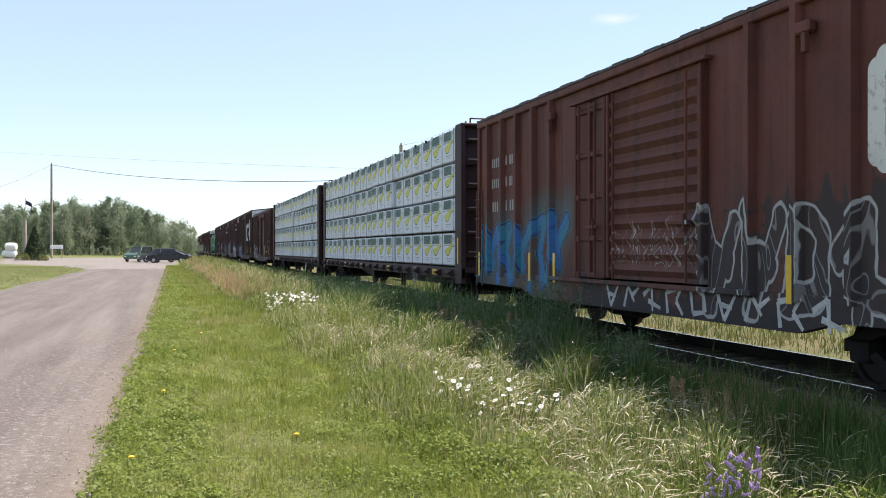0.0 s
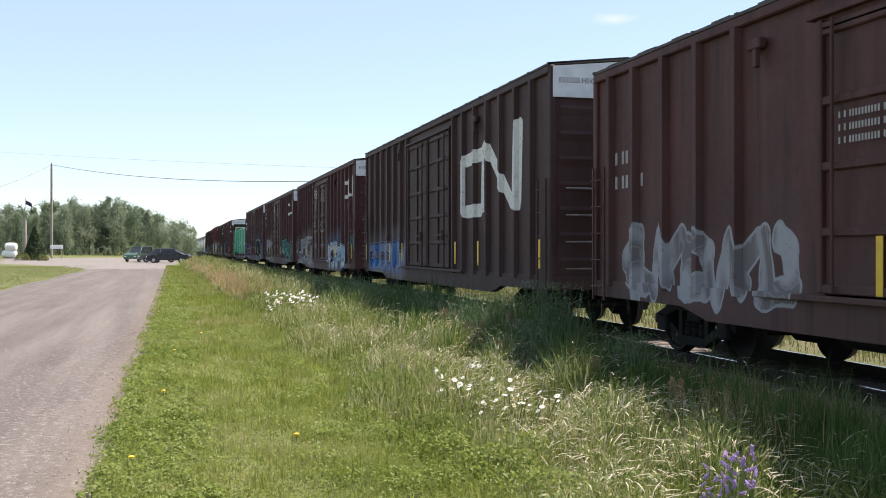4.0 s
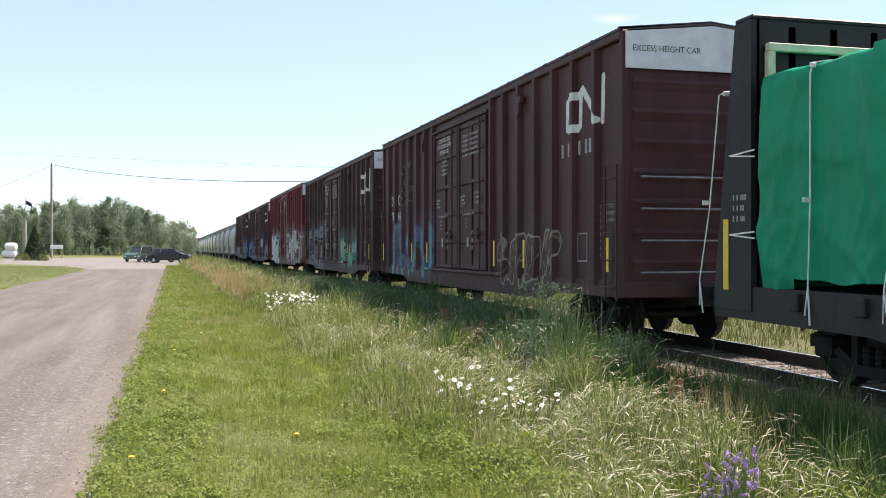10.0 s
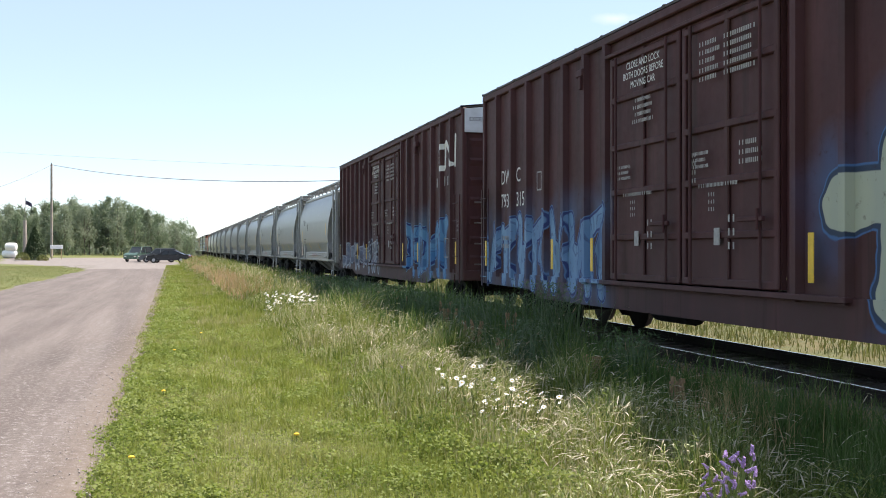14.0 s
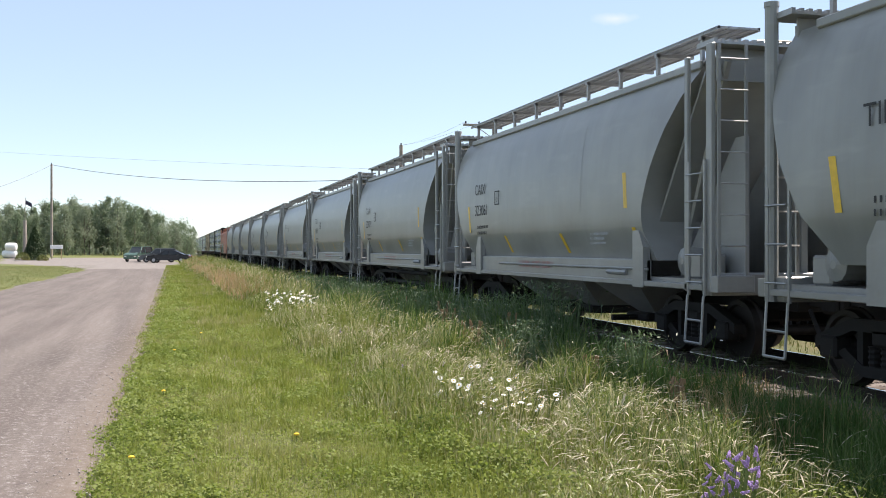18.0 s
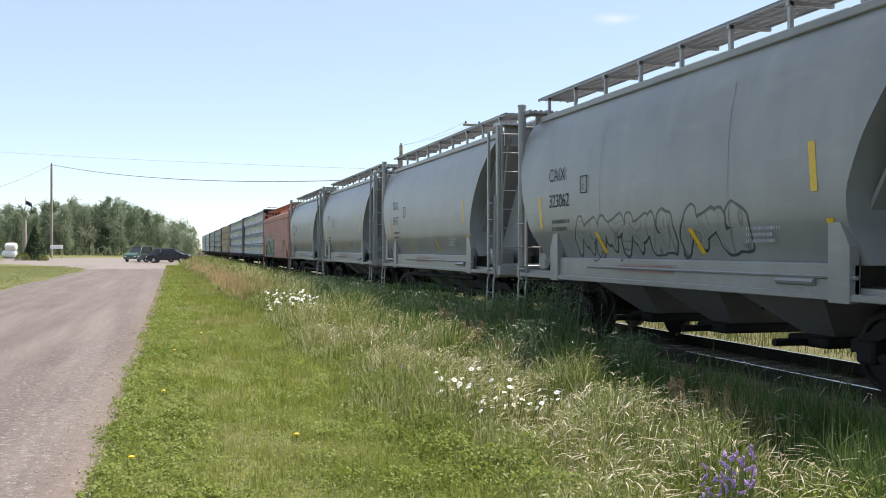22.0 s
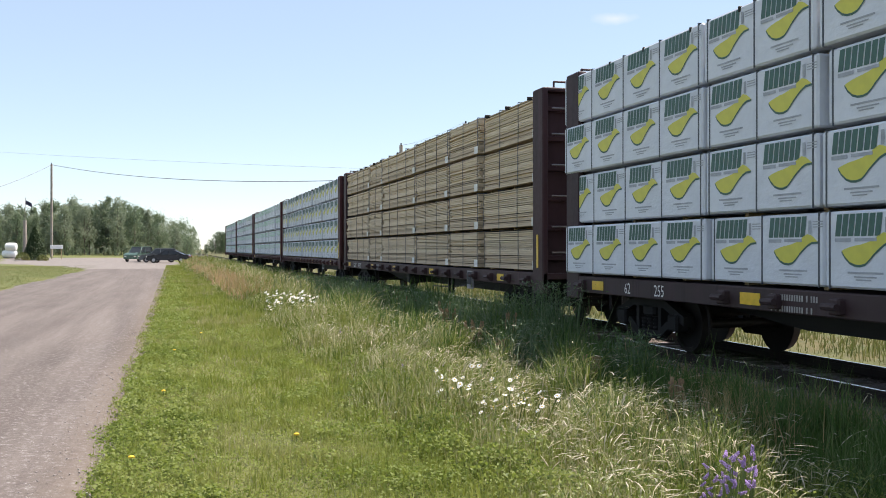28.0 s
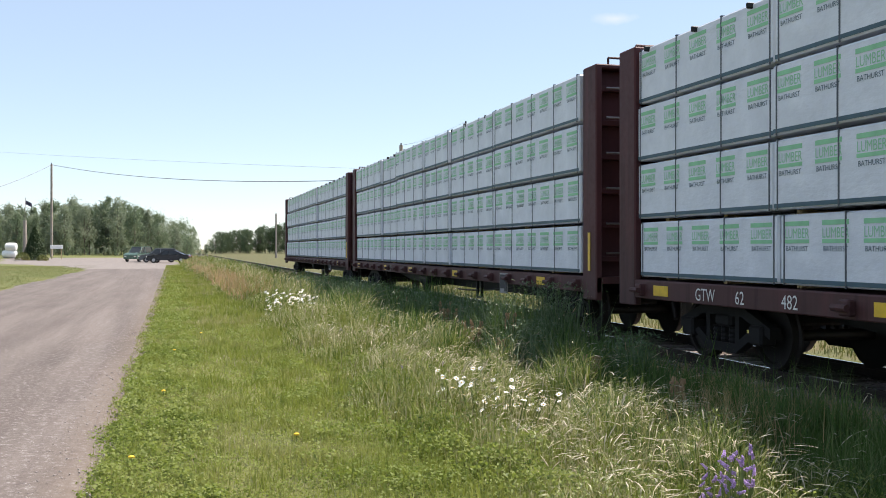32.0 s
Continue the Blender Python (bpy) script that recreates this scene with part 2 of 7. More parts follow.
# ---- mesh helpers ----
class Shape:
    """Vertices and faces gathered into one mesh."""

    def __init__(self):
        self.v, self.f = [], []

    def add(self, vs, fs):
        n = len(self.v)
        self.v += [tuple(p) for p in vs]
        self.f += [tuple(i + n for i in f) for f in fs]
        return self

    def box(self, x0, x1, y0, y1, z0, z1, c=0.0):
        """A box; c chamfers its edges."""
        if c <= 0:
            vs = [(x, y, z) for z in (z0, z1) for y in (y0, y1) for x in (x0, x1)]
            return self.add(vs, [(0, 2, 3, 1), (4, 5, 7, 6), (0, 1, 5, 4), (2, 6, 7, 3), (0, 4, 6, 2), (1, 3, 7, 5)])
        c = min(c, (x1 - x0) * 0.45, (y1 - y0) * 0.45, (z1 - z0) * 0.45)
        lo, hi = (x0, y0, z0), (x1, y1, z1)
        vs, idx = [], {}
        for sx in (0, 1):
            for sy in (0, 1):
                for sz in (0, 1):
                    corner = [(lo, hi)[s][k] for k, s in enumerate((sx, sy, sz))]
                    inn = [corner[k] + (c if s == 0 else -c) for k, s in enumerate((sx, sy, sz))]
                    for k in range(3):
                        q = list(inn)
                        q[k] = corner[k]
                        idx[sx, sy, sz, k] = len(vs)
                        vs.append(q)
        fs = []
        for k in range(3):
            a, b = (k + 1) % 3, (k + 2) % 3
            for s in (0, 1):
                quad = []
                for sa, sb in ((0, 0), (1, 0), (1, 1), (0, 1)):
                    key = [0, 0, 0]
                    key[k], key[a], key[b] = s, sa, sb
                    quad.append(idx[(*key, k)])
                fs.append(quad if s else quad[::-1])
            for sa in (0, 1):
                for sb in (0, 1):
                    e = []
                    for s, kk in ((0, a), (1, a), (1, b), (0, b)):
                        key = [0, 0, 0]
                        key[k], key[a], key[b] = s, sa, sb
                        e.append(idx[(*key, kk)])
                    fs.append(e if sa != sb else e[::-1])
        for sx in (0, 1):
            for sy in (0, 1):
                for sz in (0, 1):
                    t = [idx[sx, sy, sz, k] for k in range(3)]
                    fs.append(t if (sx + sy + sz) % 2 else t[::-1])
        return self.add(vs, fs)

    def rod(self, p, q, r, n=6, r2=None, caps=True):
        p, q = Vector(p), Vector(q)
        d = (q - p).normalized()
        a = d.orthogonal().normalized()
        b = d.cross(a)
        r2 = r if r2 is None else r2
        vs = []
        for c, rr in ((p, r), (q, r2)):
            for i in range(n):
                t = 2 * math.pi * i / n
                vs.append(c + (a * math.cos(t) + b * math.sin(t)) * rr)
        fs = [(i, (i + 1) % n, n + (i + 1) % n, n + i) for i in range(n)]
        if caps:
            fs += [tuple(range(n))[::-1], tuple(range(n, 2 * n))]
        return self.add(vs, fs)

    def tube(self, pts, r, n=6):
        """A bent rod through those points."""
        pts = [Vector(p) for p in pts]
        vs = []
        for i, p in enumerate(pts):
            d = (pts[min(i + 1, len(pts) - 1)] - pts[max(i - 1, 0)]).normalized()
            a = d.cross(Vector((0.31, 0.17, 0.93))).normalized()
            b = d.cross(a)
            vs += [p + (a * math.cos(2 * math.pi * k / n) + b * math.sin(2 * math.pi * k / n)) * r for k in range(n)]
        fs = [(i * n + k, i * n + (k + 1) % n, (i + 1) * n + (k + 1) % n, (i + 1) * n + k) for i in range(len(pts) - 1) for k in range(n)]
        m = (len(pts) - 1) * n
        return self.add(vs, fs + [tuple(range(n))[::-1], tuple(range(m, m + n))])

    def lathe(self, prof, axis, at, n=16):
        """A turned body: prof is (along, radius) along the axis 'x', 'y' or 'z'."""
        vs, fs = [], []
        for t, r in prof:
            for i in range(n):
                w = 2 * math.pi * i / n
                c, s = r * math.cos(w), r * math.sin(w)
                q = {"x": (t, c, s), "y": (s, t, c), "z": (c, s, t)}[axis]
                vs.append((q[0] + at[0], q[1] + at[1], q[2] + at[2]))
        for k in range(len(prof) - 1):
            for i in range(n):
                j = (i + 1) % n
                fs.append((k * n + i, k * n + j, (k + 1) * n + j, (k + 1) * n + i))
        fs.append(tuple(range(n))[::-1])
        fs.append(tuple(range((len(prof) - 1) * n, len(prof) * n)))
        return self.add(vs, fs)

    def prism(self, poly, y0, y1):
        """A polygon in the x-z plane, drawn out from y0 to y1."""
        n = len(poly)
        vs = [(x, y0, z) for x, z in poly] + [(x, y1, z) for x, z in poly]
        fs = [(i, (i + 1) % n, n + (i + 1) % n, n + i) for i in range(n)] + [tuple(range(n))[::-1], tuple(range(n, 2 * n))]
        return self.add(vs, fs)

    def side(self, poly, x0, x1):
        """A polygon in the y-z plane, drawn out from x0 to x1."""
        n = len(poly)
        vs = [(x0, y, z) for y, z in poly] + [(x1, y, z) for y, z in poly]
        fs = [(i, (i + 1) % n, n + (i + 1) % n, n + i) for i in range(n)] + [tuple(range(n))[::-1], tuple(range(n, 2 * n))]
        return self.add(vs, fs)

    def mesh(self, name, smooth=False):
        m = bpy.data.meshes.new(name)
        m.from_pydata(self.v, [], self.f)
        if smooth:
            m.polygons.foreach_set("use_smooth", [True] * len(m.polygons))
            m.set_sharp_from_angle(angle=radians(smooth if smooth > 1 else 35))
        m.update()
        b = bmesh.new()
        b.from_mesh(m)
        bmesh.ops.recalc_face_normals(b, faces=b.faces)
        b.to_mesh(m)
        b.free()
        return m


MESHES = {}


def cached(key, build, smooth=False):
    """The mesh of that key; built the first time."""
    if key not in MESHES:
        s = Shape()
        build(s)
        MESHES[key] = s.mesh(key[0] if isinstance(key, tuple) else key, smooth)
    return MESHES[key]


def part(name, mesh, material, parent, label="", at=None, kind=""):
    """One mesh object under a thing or under a part."""
    ob = new(name, mesh)
    if parent is not None:
        ob.parent = parent
    if at is not None:
        ob.matrix_basis = at if isinstance(at, Matrix) else Matrix.Translation(at)
    if not mesh.materials:
        mesh.materials.append(None)
    ob.material_slots[0].link = "OBJECT"
    ob.material_slots[0].material = material
    if label or kind:
        tagged(ob, label, "", "", kind)
    return ob


def one(name, s, material, parent, label="", at=None, smooth=False, kind=""):
    return part(name, s.mesh(name, smooth), material, parent, label, at, kind)


def thing(name, label, category, group="", at=(0, 0, 0)):
    ob = new(name)
    ob.empty_display_size = 0.3
    ob.location = at
    return tagged(ob, label, category, group)


TEXTS = {}
SIDE = Matrix(((0, 0, -1, 0), (-1, 0, 0, 0), (0, 1, 0, 0), (0, 0, 0, 1)))   # writing on a car's side, seen from -x
FRONT = Matrix(((1, 0, 0, 0), (0, 0, -1, 0), (0, 1, 0, 0), (0, 0, 0, 1)))   # writing on a car's end, seen from -y


def text_mesh(words):
    if words not in TEXTS:
        c = bpy.data.curves.new("writing", "FONT")
        c.body, c.size, c.align_x, c.resolution_u = words, 1.0, "CENTER" if "\n" in words else "LEFT", 3
        o = bpy.data.objects.new("writing", c)
        scene.collection.objects.link(o)
        m = bpy.data.meshes.new_from_object(o)
        bpy.data.objects.remove(o)
        TEXTS[words] = m
    return TEXTS[words]


def writing(words, material, parent, x, y, z, size, face=SIDE, squeeze=0.85):
    m = Matrix.Translation((x, y, z)) @ face @ Matrix.Diagonal((size * squeeze, size, size, 1))
    return part("lettering", text_mesh(words), material, parent, "", m)


def bars(parent, material, x, y, z, rows, name="stencil"):
    """Small stencilled lines that cannot be read: rows of (width, height), downwards from z, drawn from y towards -y."""
    material = M_stencil if material is M_white else material
    s = Shape()
    for w, h, *shift in rows:
        k = shift[0] if shift else 0.0
        w += k
        while k < w - 0.01:
            e = min(w, k + h * 0.42)
            s.add([(x, y - k, z - h), (x, y - e, z - h), (x, y - e, z), (x, y - k, z)], [(0, 1, 2, 3)])
            k = e + h * (0.26 if int(k * 7) % 4 else 0.8)
        z -= h * 1.9
    return one(name, s, material, parent, "", None, False, "stuff")


# ---- common materials ----
M_black = plain("black_steel", (0.016, 0.015, 0.015), 0.6, 0.2)
M_truck = plain("truck_steel", (0.011, 0.0095, 0.009), 0.75, 0.1, 0.4)
M_wheel = plain("wheel_steel", (0.02, 0.016, 0.014), 0.6, 0.3, 0.3)
M_tread = plain("bright_steel", (0.5, 0.48, 0.46), 0.3, 0.9, 0.15)
M_white = plain("white_lettering", (0.72, 0.71, 0.68), 0.6, 0, 0.18, 14)
M_stencil = plain("faded_stencil", (0.34, 0.32, 0.31), 0.7, 0, 0.25, 14)
M_darkletter = plain("black_lettering", (0.03, 0.03, 0.035), 0.6, 0, 0.2, 14)
M_yellow = plain("yellow_reflector", (0.72, 0.45, 0.03), 0.35, 0, 0.12, 12)
M_panel = plain("white_end_panel", (0.62, 0.62, 0.64), 0.55, 0, 0.15, 3)
M_steelrod = plain("worn_grab_iron", (0.2, 0.18, 0.17), 0.35, 0.8, 0.3)
# grime brown, taken darker to hold the shade under the salmon hopper
M_bay = plain("shade_dark_grimy_steel", (0.05, 0.035, 0.03), 0.8, 0.1, 0.4)
M_wood = plain("pale_timber", (0.5, 0.38, 0.22), 0.75, 0, 0.25, 12)

# ---- freight cars: shared running gear ----
WR = 0.44


def truck_parts(root, y):
    """One two-axle truck under a car, at y along it."""
    def frame_side(s):
        s.side([(-1.15, 0.42), (-1.15, 0.56), (-0.5, 0.8), (0.5, 0.8), (1.15, 0.56), (1.15, 0.42), (0.5, 0.66), (-0.5, 0.66)], -0.07, 0.07)
        s.side([(-0.75, 0.4), (-0.35, 0.17), (0.35, 0.17), (0.75, 0.4), (0.62, 0.46), (0.32, 0.29), (-0.32, 0.29), (-0.62, 0.46)], -0.07, 0.07)
        s.box(-0.06, 0.06, -0.42, -0.32, 0.28, 0.68)
        s.box(-0.06, 0.06, 0.32, 0.42, 0.28, 0.68)
        s.box(-0.12, 0.12, -1.02, -0.72, 0.32, 0.58, 0.03)
        s.box(-0.12, 0.12, 0.72, 1.02, 0.32, 0.58, 0.03)

    def springs(s):
        for dy in (-0.2, 0.0, 0.2):
            s.lathe([(0.24 + 0.03 * k, 0.075 if k % 2 else 0.058) for k in range(10)], "z", (0, dy, 0), 8)

    def wheelset(s):
        for sx in (-1, 1):
            s.lathe([(sx * a, r) for a, r in ((0.69, 0.02), (0.69, WR + 0.03), (0.72, WR + 0.03), (0.74, WR), (0.83, WR - 0.01), (0.83, WR - 0.07),
                                              (0.79, WR - 0.09), (0.79, 0.16), (0.86, 0.13), (0.86, 0.02))], "x", (0, 0, 0), 20)
        s.rod((-1.05, 0, 0), (1.05, 0, 0), 0.075, 10)
    t = part("truck", cached("truck_bolster", lambda s: s.box(-1.05, 1.05, -0.2, 0.2, 0.5, 0.72, 0.04)), M_truck, root,
             "dark grimy cast steel truck", (0, y, 0))
    for sx in (-1, 1):
        part("side_frame", cached("side_frame", frame_side), M_truck, t, "", (sx * 0.98, 0, 0))
        part("spring_nest", cached("spring_nest", springs), M_truck, t, "", (sx * 0.98, 0, 0))
    for dy in (-0.88, 0.88):
        part("wheelset", cached("wheelset", wheelset, 40), M_wheel, t, "", (0, dy, WR))
    return t


def coupler(root, y, d):
    def build(s):
        s.box(-0.1, 0.1, 0.0, 0.75, 0.78, 0.98, 0.03)
        s.box(-0.17, 0.17, -0.28, 0.05, 0.72, 1.02, 0.05)
        s.box(-0.22, -0.12, -0.38, -0.1, 0.74, 1.0, 0.03)
        s.rod((-0.12, 0.3, 0.75), (-0.35, -0.25, 0.42), 0.03, 6)
    part("coupler", cached("coupler", build), M_truck, root, "", Matrix.Translation((0, y, 0)) @ pose(0, 0, 0, 0, 0, 0 if d < 0 else 180))


def ladder(root, x, y, z0, z1, mat, n, width=0.42, along="y", rungmat=None):
    """Rungs between two stiles."""
    def stiles(s):
        for k in (0, 1):
            if along == "y":
                s.box(-0.015, 0.015, k * width - 0.02, k * width + 0.02, z0, z1)
            else:
                s.box(k * width - 0.02, k * width + 0.02, -0.015, 0.015, z0, z1)

    def rung(s):
        if along == "y":
            s.rod((-0.045, 0, 0), (-0.045, width, 0), 0.012, 5)
        else:
            s.rod((0, -0.045, 0), (width, -0.045, 0), 0.012, 5)
    ob = part("ladder", cached(("ladder", z0, z1, width, along), stiles), mat, root, "", (x, y, 0))
    for i in range(n):
        part("rung", cached(("rung", width, along), rung), rungmat or mat, ob, "", (0, 0, z0 + (i + 0.5) * (z1 - z0) / n))


# ---- boxcars ----
GROUP = "cars of the freight train"


def boxcar(root, L, eave, paint, roofmat, posts, doors, panel=True, old=False):
    """A boxcar body of length L, its side sheets 1.5 m from the centre line, eaves at that height over the rail. doors: (y0, y1) of each leaf."""
    h, W, z0 = L / 2, 1.52, 0.98
    d0, d1 = min(d[0] for d in doors), max(d[1] for d in doors)
    for sx in (-1, 1):
        for a, b in ((-h, d0), (d1, h)):
            one("side_sheet", Shape().box(min(sx * W, sx * (W - 0.05)), max(sx * W, sx * (W - 0.05)), a, b, z0, eave - 0.1), paint, root)
        one("door_header", Shape().box(min(sx * W, sx * (W - 0.05)), max(sx * W, sx * (W - 0.05)), d0, d1, eave - 0.42, eave - 0.1), paint, root)
        one("roof_rail", Shape().box(min(sx * 1.45, sx * 1.6), max(sx * 1.45, sx * 1.6), -h, h, eave - 0.14, eave, 0.02), paint, root)
        sill = Shape().side([(-h, 1.06), (-h, 0.8), (-h + 2.9, 0.78), (-h + 3.6, 0.62), (h - 3.6, 0.62), (h - 2.9, 0.78), (h, 0.8), (h, 1.06)],
                            min(sx * 1.42, sx * 1.56), max(sx * 1.42, sx * 1.56))
        one("side_sill", sill, paint, root)

    def post(s):
        s.add([(0, -0.085, z0), (-0.1, -0.055, z0), (-0.1, 0.055, z0), (0, 0.085, z0), (0, -0.085, eave - 0.13), (-0.1, -0.055, eave - 0.13),
               (-0.1, 0.055, eave - 0.13), (0, 0.085, eave - 0.13)],
              [(0, 1, 5, 4), (1, 2, 6, 5), (2, 3, 7, 6), (0, 3, 2, 1), (4, 5, 6, 7), (3, 0, 4, 7)])
    for y in posts:
        for sx in (-1, 1):
            m = Matrix.Translation((sx * (W + 0.001), y, 0)) @ (pose(0, 0, 0) if sx < 0 else pose(0, 0, 0, 0, 0, 180))
            part("side_post", cached(("side_post", eave), post), paint, root, "", m)

    def roof(s):
        s.prism([(-1.6, eave), (0, eave + 0.16), (1.6, eave), (1.6, eave + 0.04), (0, eave + 0.21), (-1.6, eave + 0.04)], -h, h)
        n = int(L / 1.05)
        for i in range(n + 1):
            y = -h + 0.03 + i * (L - 0.06) / n
            s.prism([(-1.61, eave + 0.01), (0, eave + 0.2), (1.61, eave + 0.01), (1.61, eave + 0.05), (0, eave + 0.225), (-1.61, eave + 0.05)], y - 0.03, y + 0.03)
        if old:
            for i in range(n):
                y = -h + 0.03 + (i + 0.5) * (L - 0.06) / n
                s.prism([(-1.5, eave + 0.03), (0, eave + 0.2), (1.5, eave + 0.03), (1.5, eave + 0.1), (0, eave + 0.28), (-1.5, eave + 0.1)], y - 0.22, y + 0.22)
    part("roof", cached(("roof", L, eave, old), roof), roofmat, root)

    def end(s):
        s.box(-1.52, 1.52, 0.0, 0.05, 0.98, eave - 0.02)
        s.prism([(-1.52, eave - 0.02), (1.52, eave - 0.02), (0, eave + 0.15)], 0.0, 0.05)
    for d in (-1, 1):
        m = Matrix.Translation((0, d * h, 0)) @ pose(0, 0, 0, 0, 0, 0 if d < 0 else 180)
        wall = part("end_wall", cached(("end_wall", eave), end), paint, root, "", m)
        for sx in (-1, 1):
            part("corner_post", cached(("box_corner", eave), lambda s: s.box(-0.06, 0.06, -0.05, 0.08, 0.8, eave, 0.02)), paint, wall, "", (sx * 1.52, 0, 0))
        part("end_sill", cached("box_end_sill", lambda s: s.box(-1.56, 1.56, -0.06, 0.05, 0.8, 1.05, 0.02)), paint, wall)
        for i in range(7):
            part("end_rib", cached("end_rib", lambda s: s.add([(-1.4, 0.01, -0.14), (1.4, 0.01, -0.14), (-1.36, -0.03, 0.05), (1.36, -0.03, 0.05), (-1.4, 0.01, 0.14), (1.4, 0.01, 0.14)],
                 [(0, 1, 3, 2), (2, 3, 5, 4), (0, 2, 4), (1, 5, 3), (0, 4, 5, 1)])), paint, wall, "", (0, 0, 1.3 + i * (eave - 0.85 - 1.3) / 6))
    if panel:
        s = Shape().box(-1.53, 1.53, -h - 0.075, -h - 0.052, eave - 0.6, eave - 0.03)
        s.prism([(-1.53, eave - 0.03), (1.53, eave - 0.03), (0, eave + 0.13)], -h - 0.075, -h - 0.052)
        one("end_panel", s, M_panel, root, "white painted top panel")
        writing("EXCESS HEIGHT CAR", M_darkletter, root, -1.42, -h - 0.079, eave - 0.33, 0.14, FRONT, 0.9)

    # doors, each a panelled leaf with bars and rods
    for a, b in doors:
        def leaf(s, a=a, b=b):
            s.box(-0.03, 0.03, a, b, 1.1, eave - 0.4)

        def corrugated(s, a=a, b=b):
            s.box(-0.02, 0.03, a, b, 1.1, eave - 0.4)
        for sx in (-1, 1):
            m = Matrix.Translation((sx * (W + 0.035), 0, 0))
            if sx > 0:
                m = m @ Matrix.Diagonal((-1, 1, 1, 1))
            build = corrugated if old == "corr" and b - a > 2 else leaf
            leaf_ob = part("door", cached(("door", a, b, eave, old), build), paint, root, "", m)
            if build is corrugated:
                for i in range(12):
                    part("door_rib", cached(("door_rib", a, b), lambda s: s.add([(-0.02, a + 0.05, -0.09), (-0.02, b - 0.05, -0.09), (-0.075, a + 0.08, 0), (-0.075, b - 0.08, 0), (-0.02, a + 0.05, 0.09), (-0.02, b - 0.05, 0.09)],
                         [(0, 1, 3, 2), (2, 3, 5, 4), (0, 2, 4), (1, 5, 3), (0, 4, 5, 1)])), paint, leaf_ob, "", (0, 0, 1.25 + i * (eave - 1.85) / 11))
                for y in (a + 0.03, b - 0.03):
                    part("door_stile", cached(("door_stile", eave), lambda s: s.box(-0.09, -0.02, -0.04, 0.04, 1.1, eave - 0.42, 0.015)), paint, leaf_ob, "", (0, y, 0))
            if build is leaf:
                for z in (1.14, 1.75, 2.45, 3.15, 3.9, eave - 0.5):
                    part("door_rail", cached(("door_rail", b - a), lambda s: s.box(-0.075, -0.03, 0.03, b - a - 0.03, -0.05, 0.05, 0.015)), paint, leaf_ob, "", (0, a, z))
                for y in (a + 0.06, (a + b) / 2, b - 0.06):
                    part("door_stile", cached(("door_stile", eave), lambda s: s.box(-0.072, -0.03, -0.05, 0.05, 1.1, eave - 0.42, 0.015)), paint, leaf_ob, "", (0, y, 0))
        for y in (a + 0.32, b - 0.32):
            one("lock_rod", Shape().rod((-W - 0.15, y, 1.1), (-W - 0.15, y, eave - 0.45), 0.022, 6), paint, root)
        one("door_handle", Shape().box(-W - 0.2, -W - 0.15, a + 0.2, a + 0.75, 1.9, 1.96, 0.01).rod((-W - 0.2, a + 0.3, 1.8), (-W - 0.2, a + 0.3, 2.05), 0.02), paint, root)
    one("door_track", Shape().box(-1.66, -1.54, d0 - 1.2, d1 + 1.2, 1.0, 1.07, 0.01), paint, root)
    one("door_track", Shape().box(-1.66, -1.54, d0 - 0.15, d1 + 0.15, eave - 0.4, eave - 0.34, 0.01), paint, root)
    for y in (d1 + 1.2, d0 - 2.2):
        one("lifting_bracket", Shape().box(-1.65, -1.54, y - 0.14, y + 0.14, eave - 0.5, eave - 0.36, 0.02).box(-1.67, -1.6, y - 0.1, y - 0.02, eave - 0.72, eave - 0.5, 0.01), paint, root)
    # centre sill, cross bearers, ladders, couplers, trucks
    s = Shape().box(-0.3, 0.3, -h - 0.2, h + 0.2, 0.66, 1.0, 0.02)
    for i in range(7):
        y = -h + 1.2 + i * (L - 2.4) / 6
        s.box(-1.42, 1.42, y - 0.1, y + 0.1, 0.8, 0.99)
    one("underframe", s, M_black, root)
    one("air_tank", Shape().lathe([(-0.6, 0.05), (-0.55, 0.2), (0.55, 0.2), (0.6, 0.05)], "y", (-0.8, 1.6, 0.62), 12), M_black, root)
    for y in (-h + 0.06, h - 0.5):
        ladder(root, -1.63, y, 0.75, 2.9, paint, 5)
    for y, d in ((-h, -1), (h, 1)):
        coupler(root, y + d * 0.55, d)
        for k, z in enumerate((1.2, 1.7, 2.2, 2.7)):
            one("grab_iron", Shape().rod((-1.3, y + d * 0.13, z), (0.35, y + d * 0.13, z), 0.02, 5), M_steelrod, root)
        truck_parts(root, y - d * 2.3)
    one("brake_wheel", Shape().lathe([(-0.03, 0.05), (-0.03, 0.28), (0.0, 0.3), (0.03, 0.28), (0.03, 0.05)], "y", (0.5, -h - 0.22, 2.9), 14), paint, root)


def strips(root, ys, z0, z1, x=-1.632):
    for y in ys:
        one("reflector", Shape().box(x, x + 0.008, y - 0.05, y + 0.05, z0, z1), M_yellow, root, "yellow reflective strip")


BOX_POSTS = [-8.15, -7.2, -6.25, -5.3, -4.35, -3.4, -2.55, 2.55, 3.4, 4.35, 5.3, 6.25, 7.2, 8.15]
OLD_POSTS = [-7.1, -6.15, -5.2, -4.25, -3.3, 3.3, 4.25, 5.2, 6.15, 7.1]
BROWN = (0.066, 0.023, 0.0245)
OXIDE = (0.115, 0.036, 0.026)
RUST = (0.056, 0.025, 0.018)
W_ = (0.62, 0.62, 0.62)


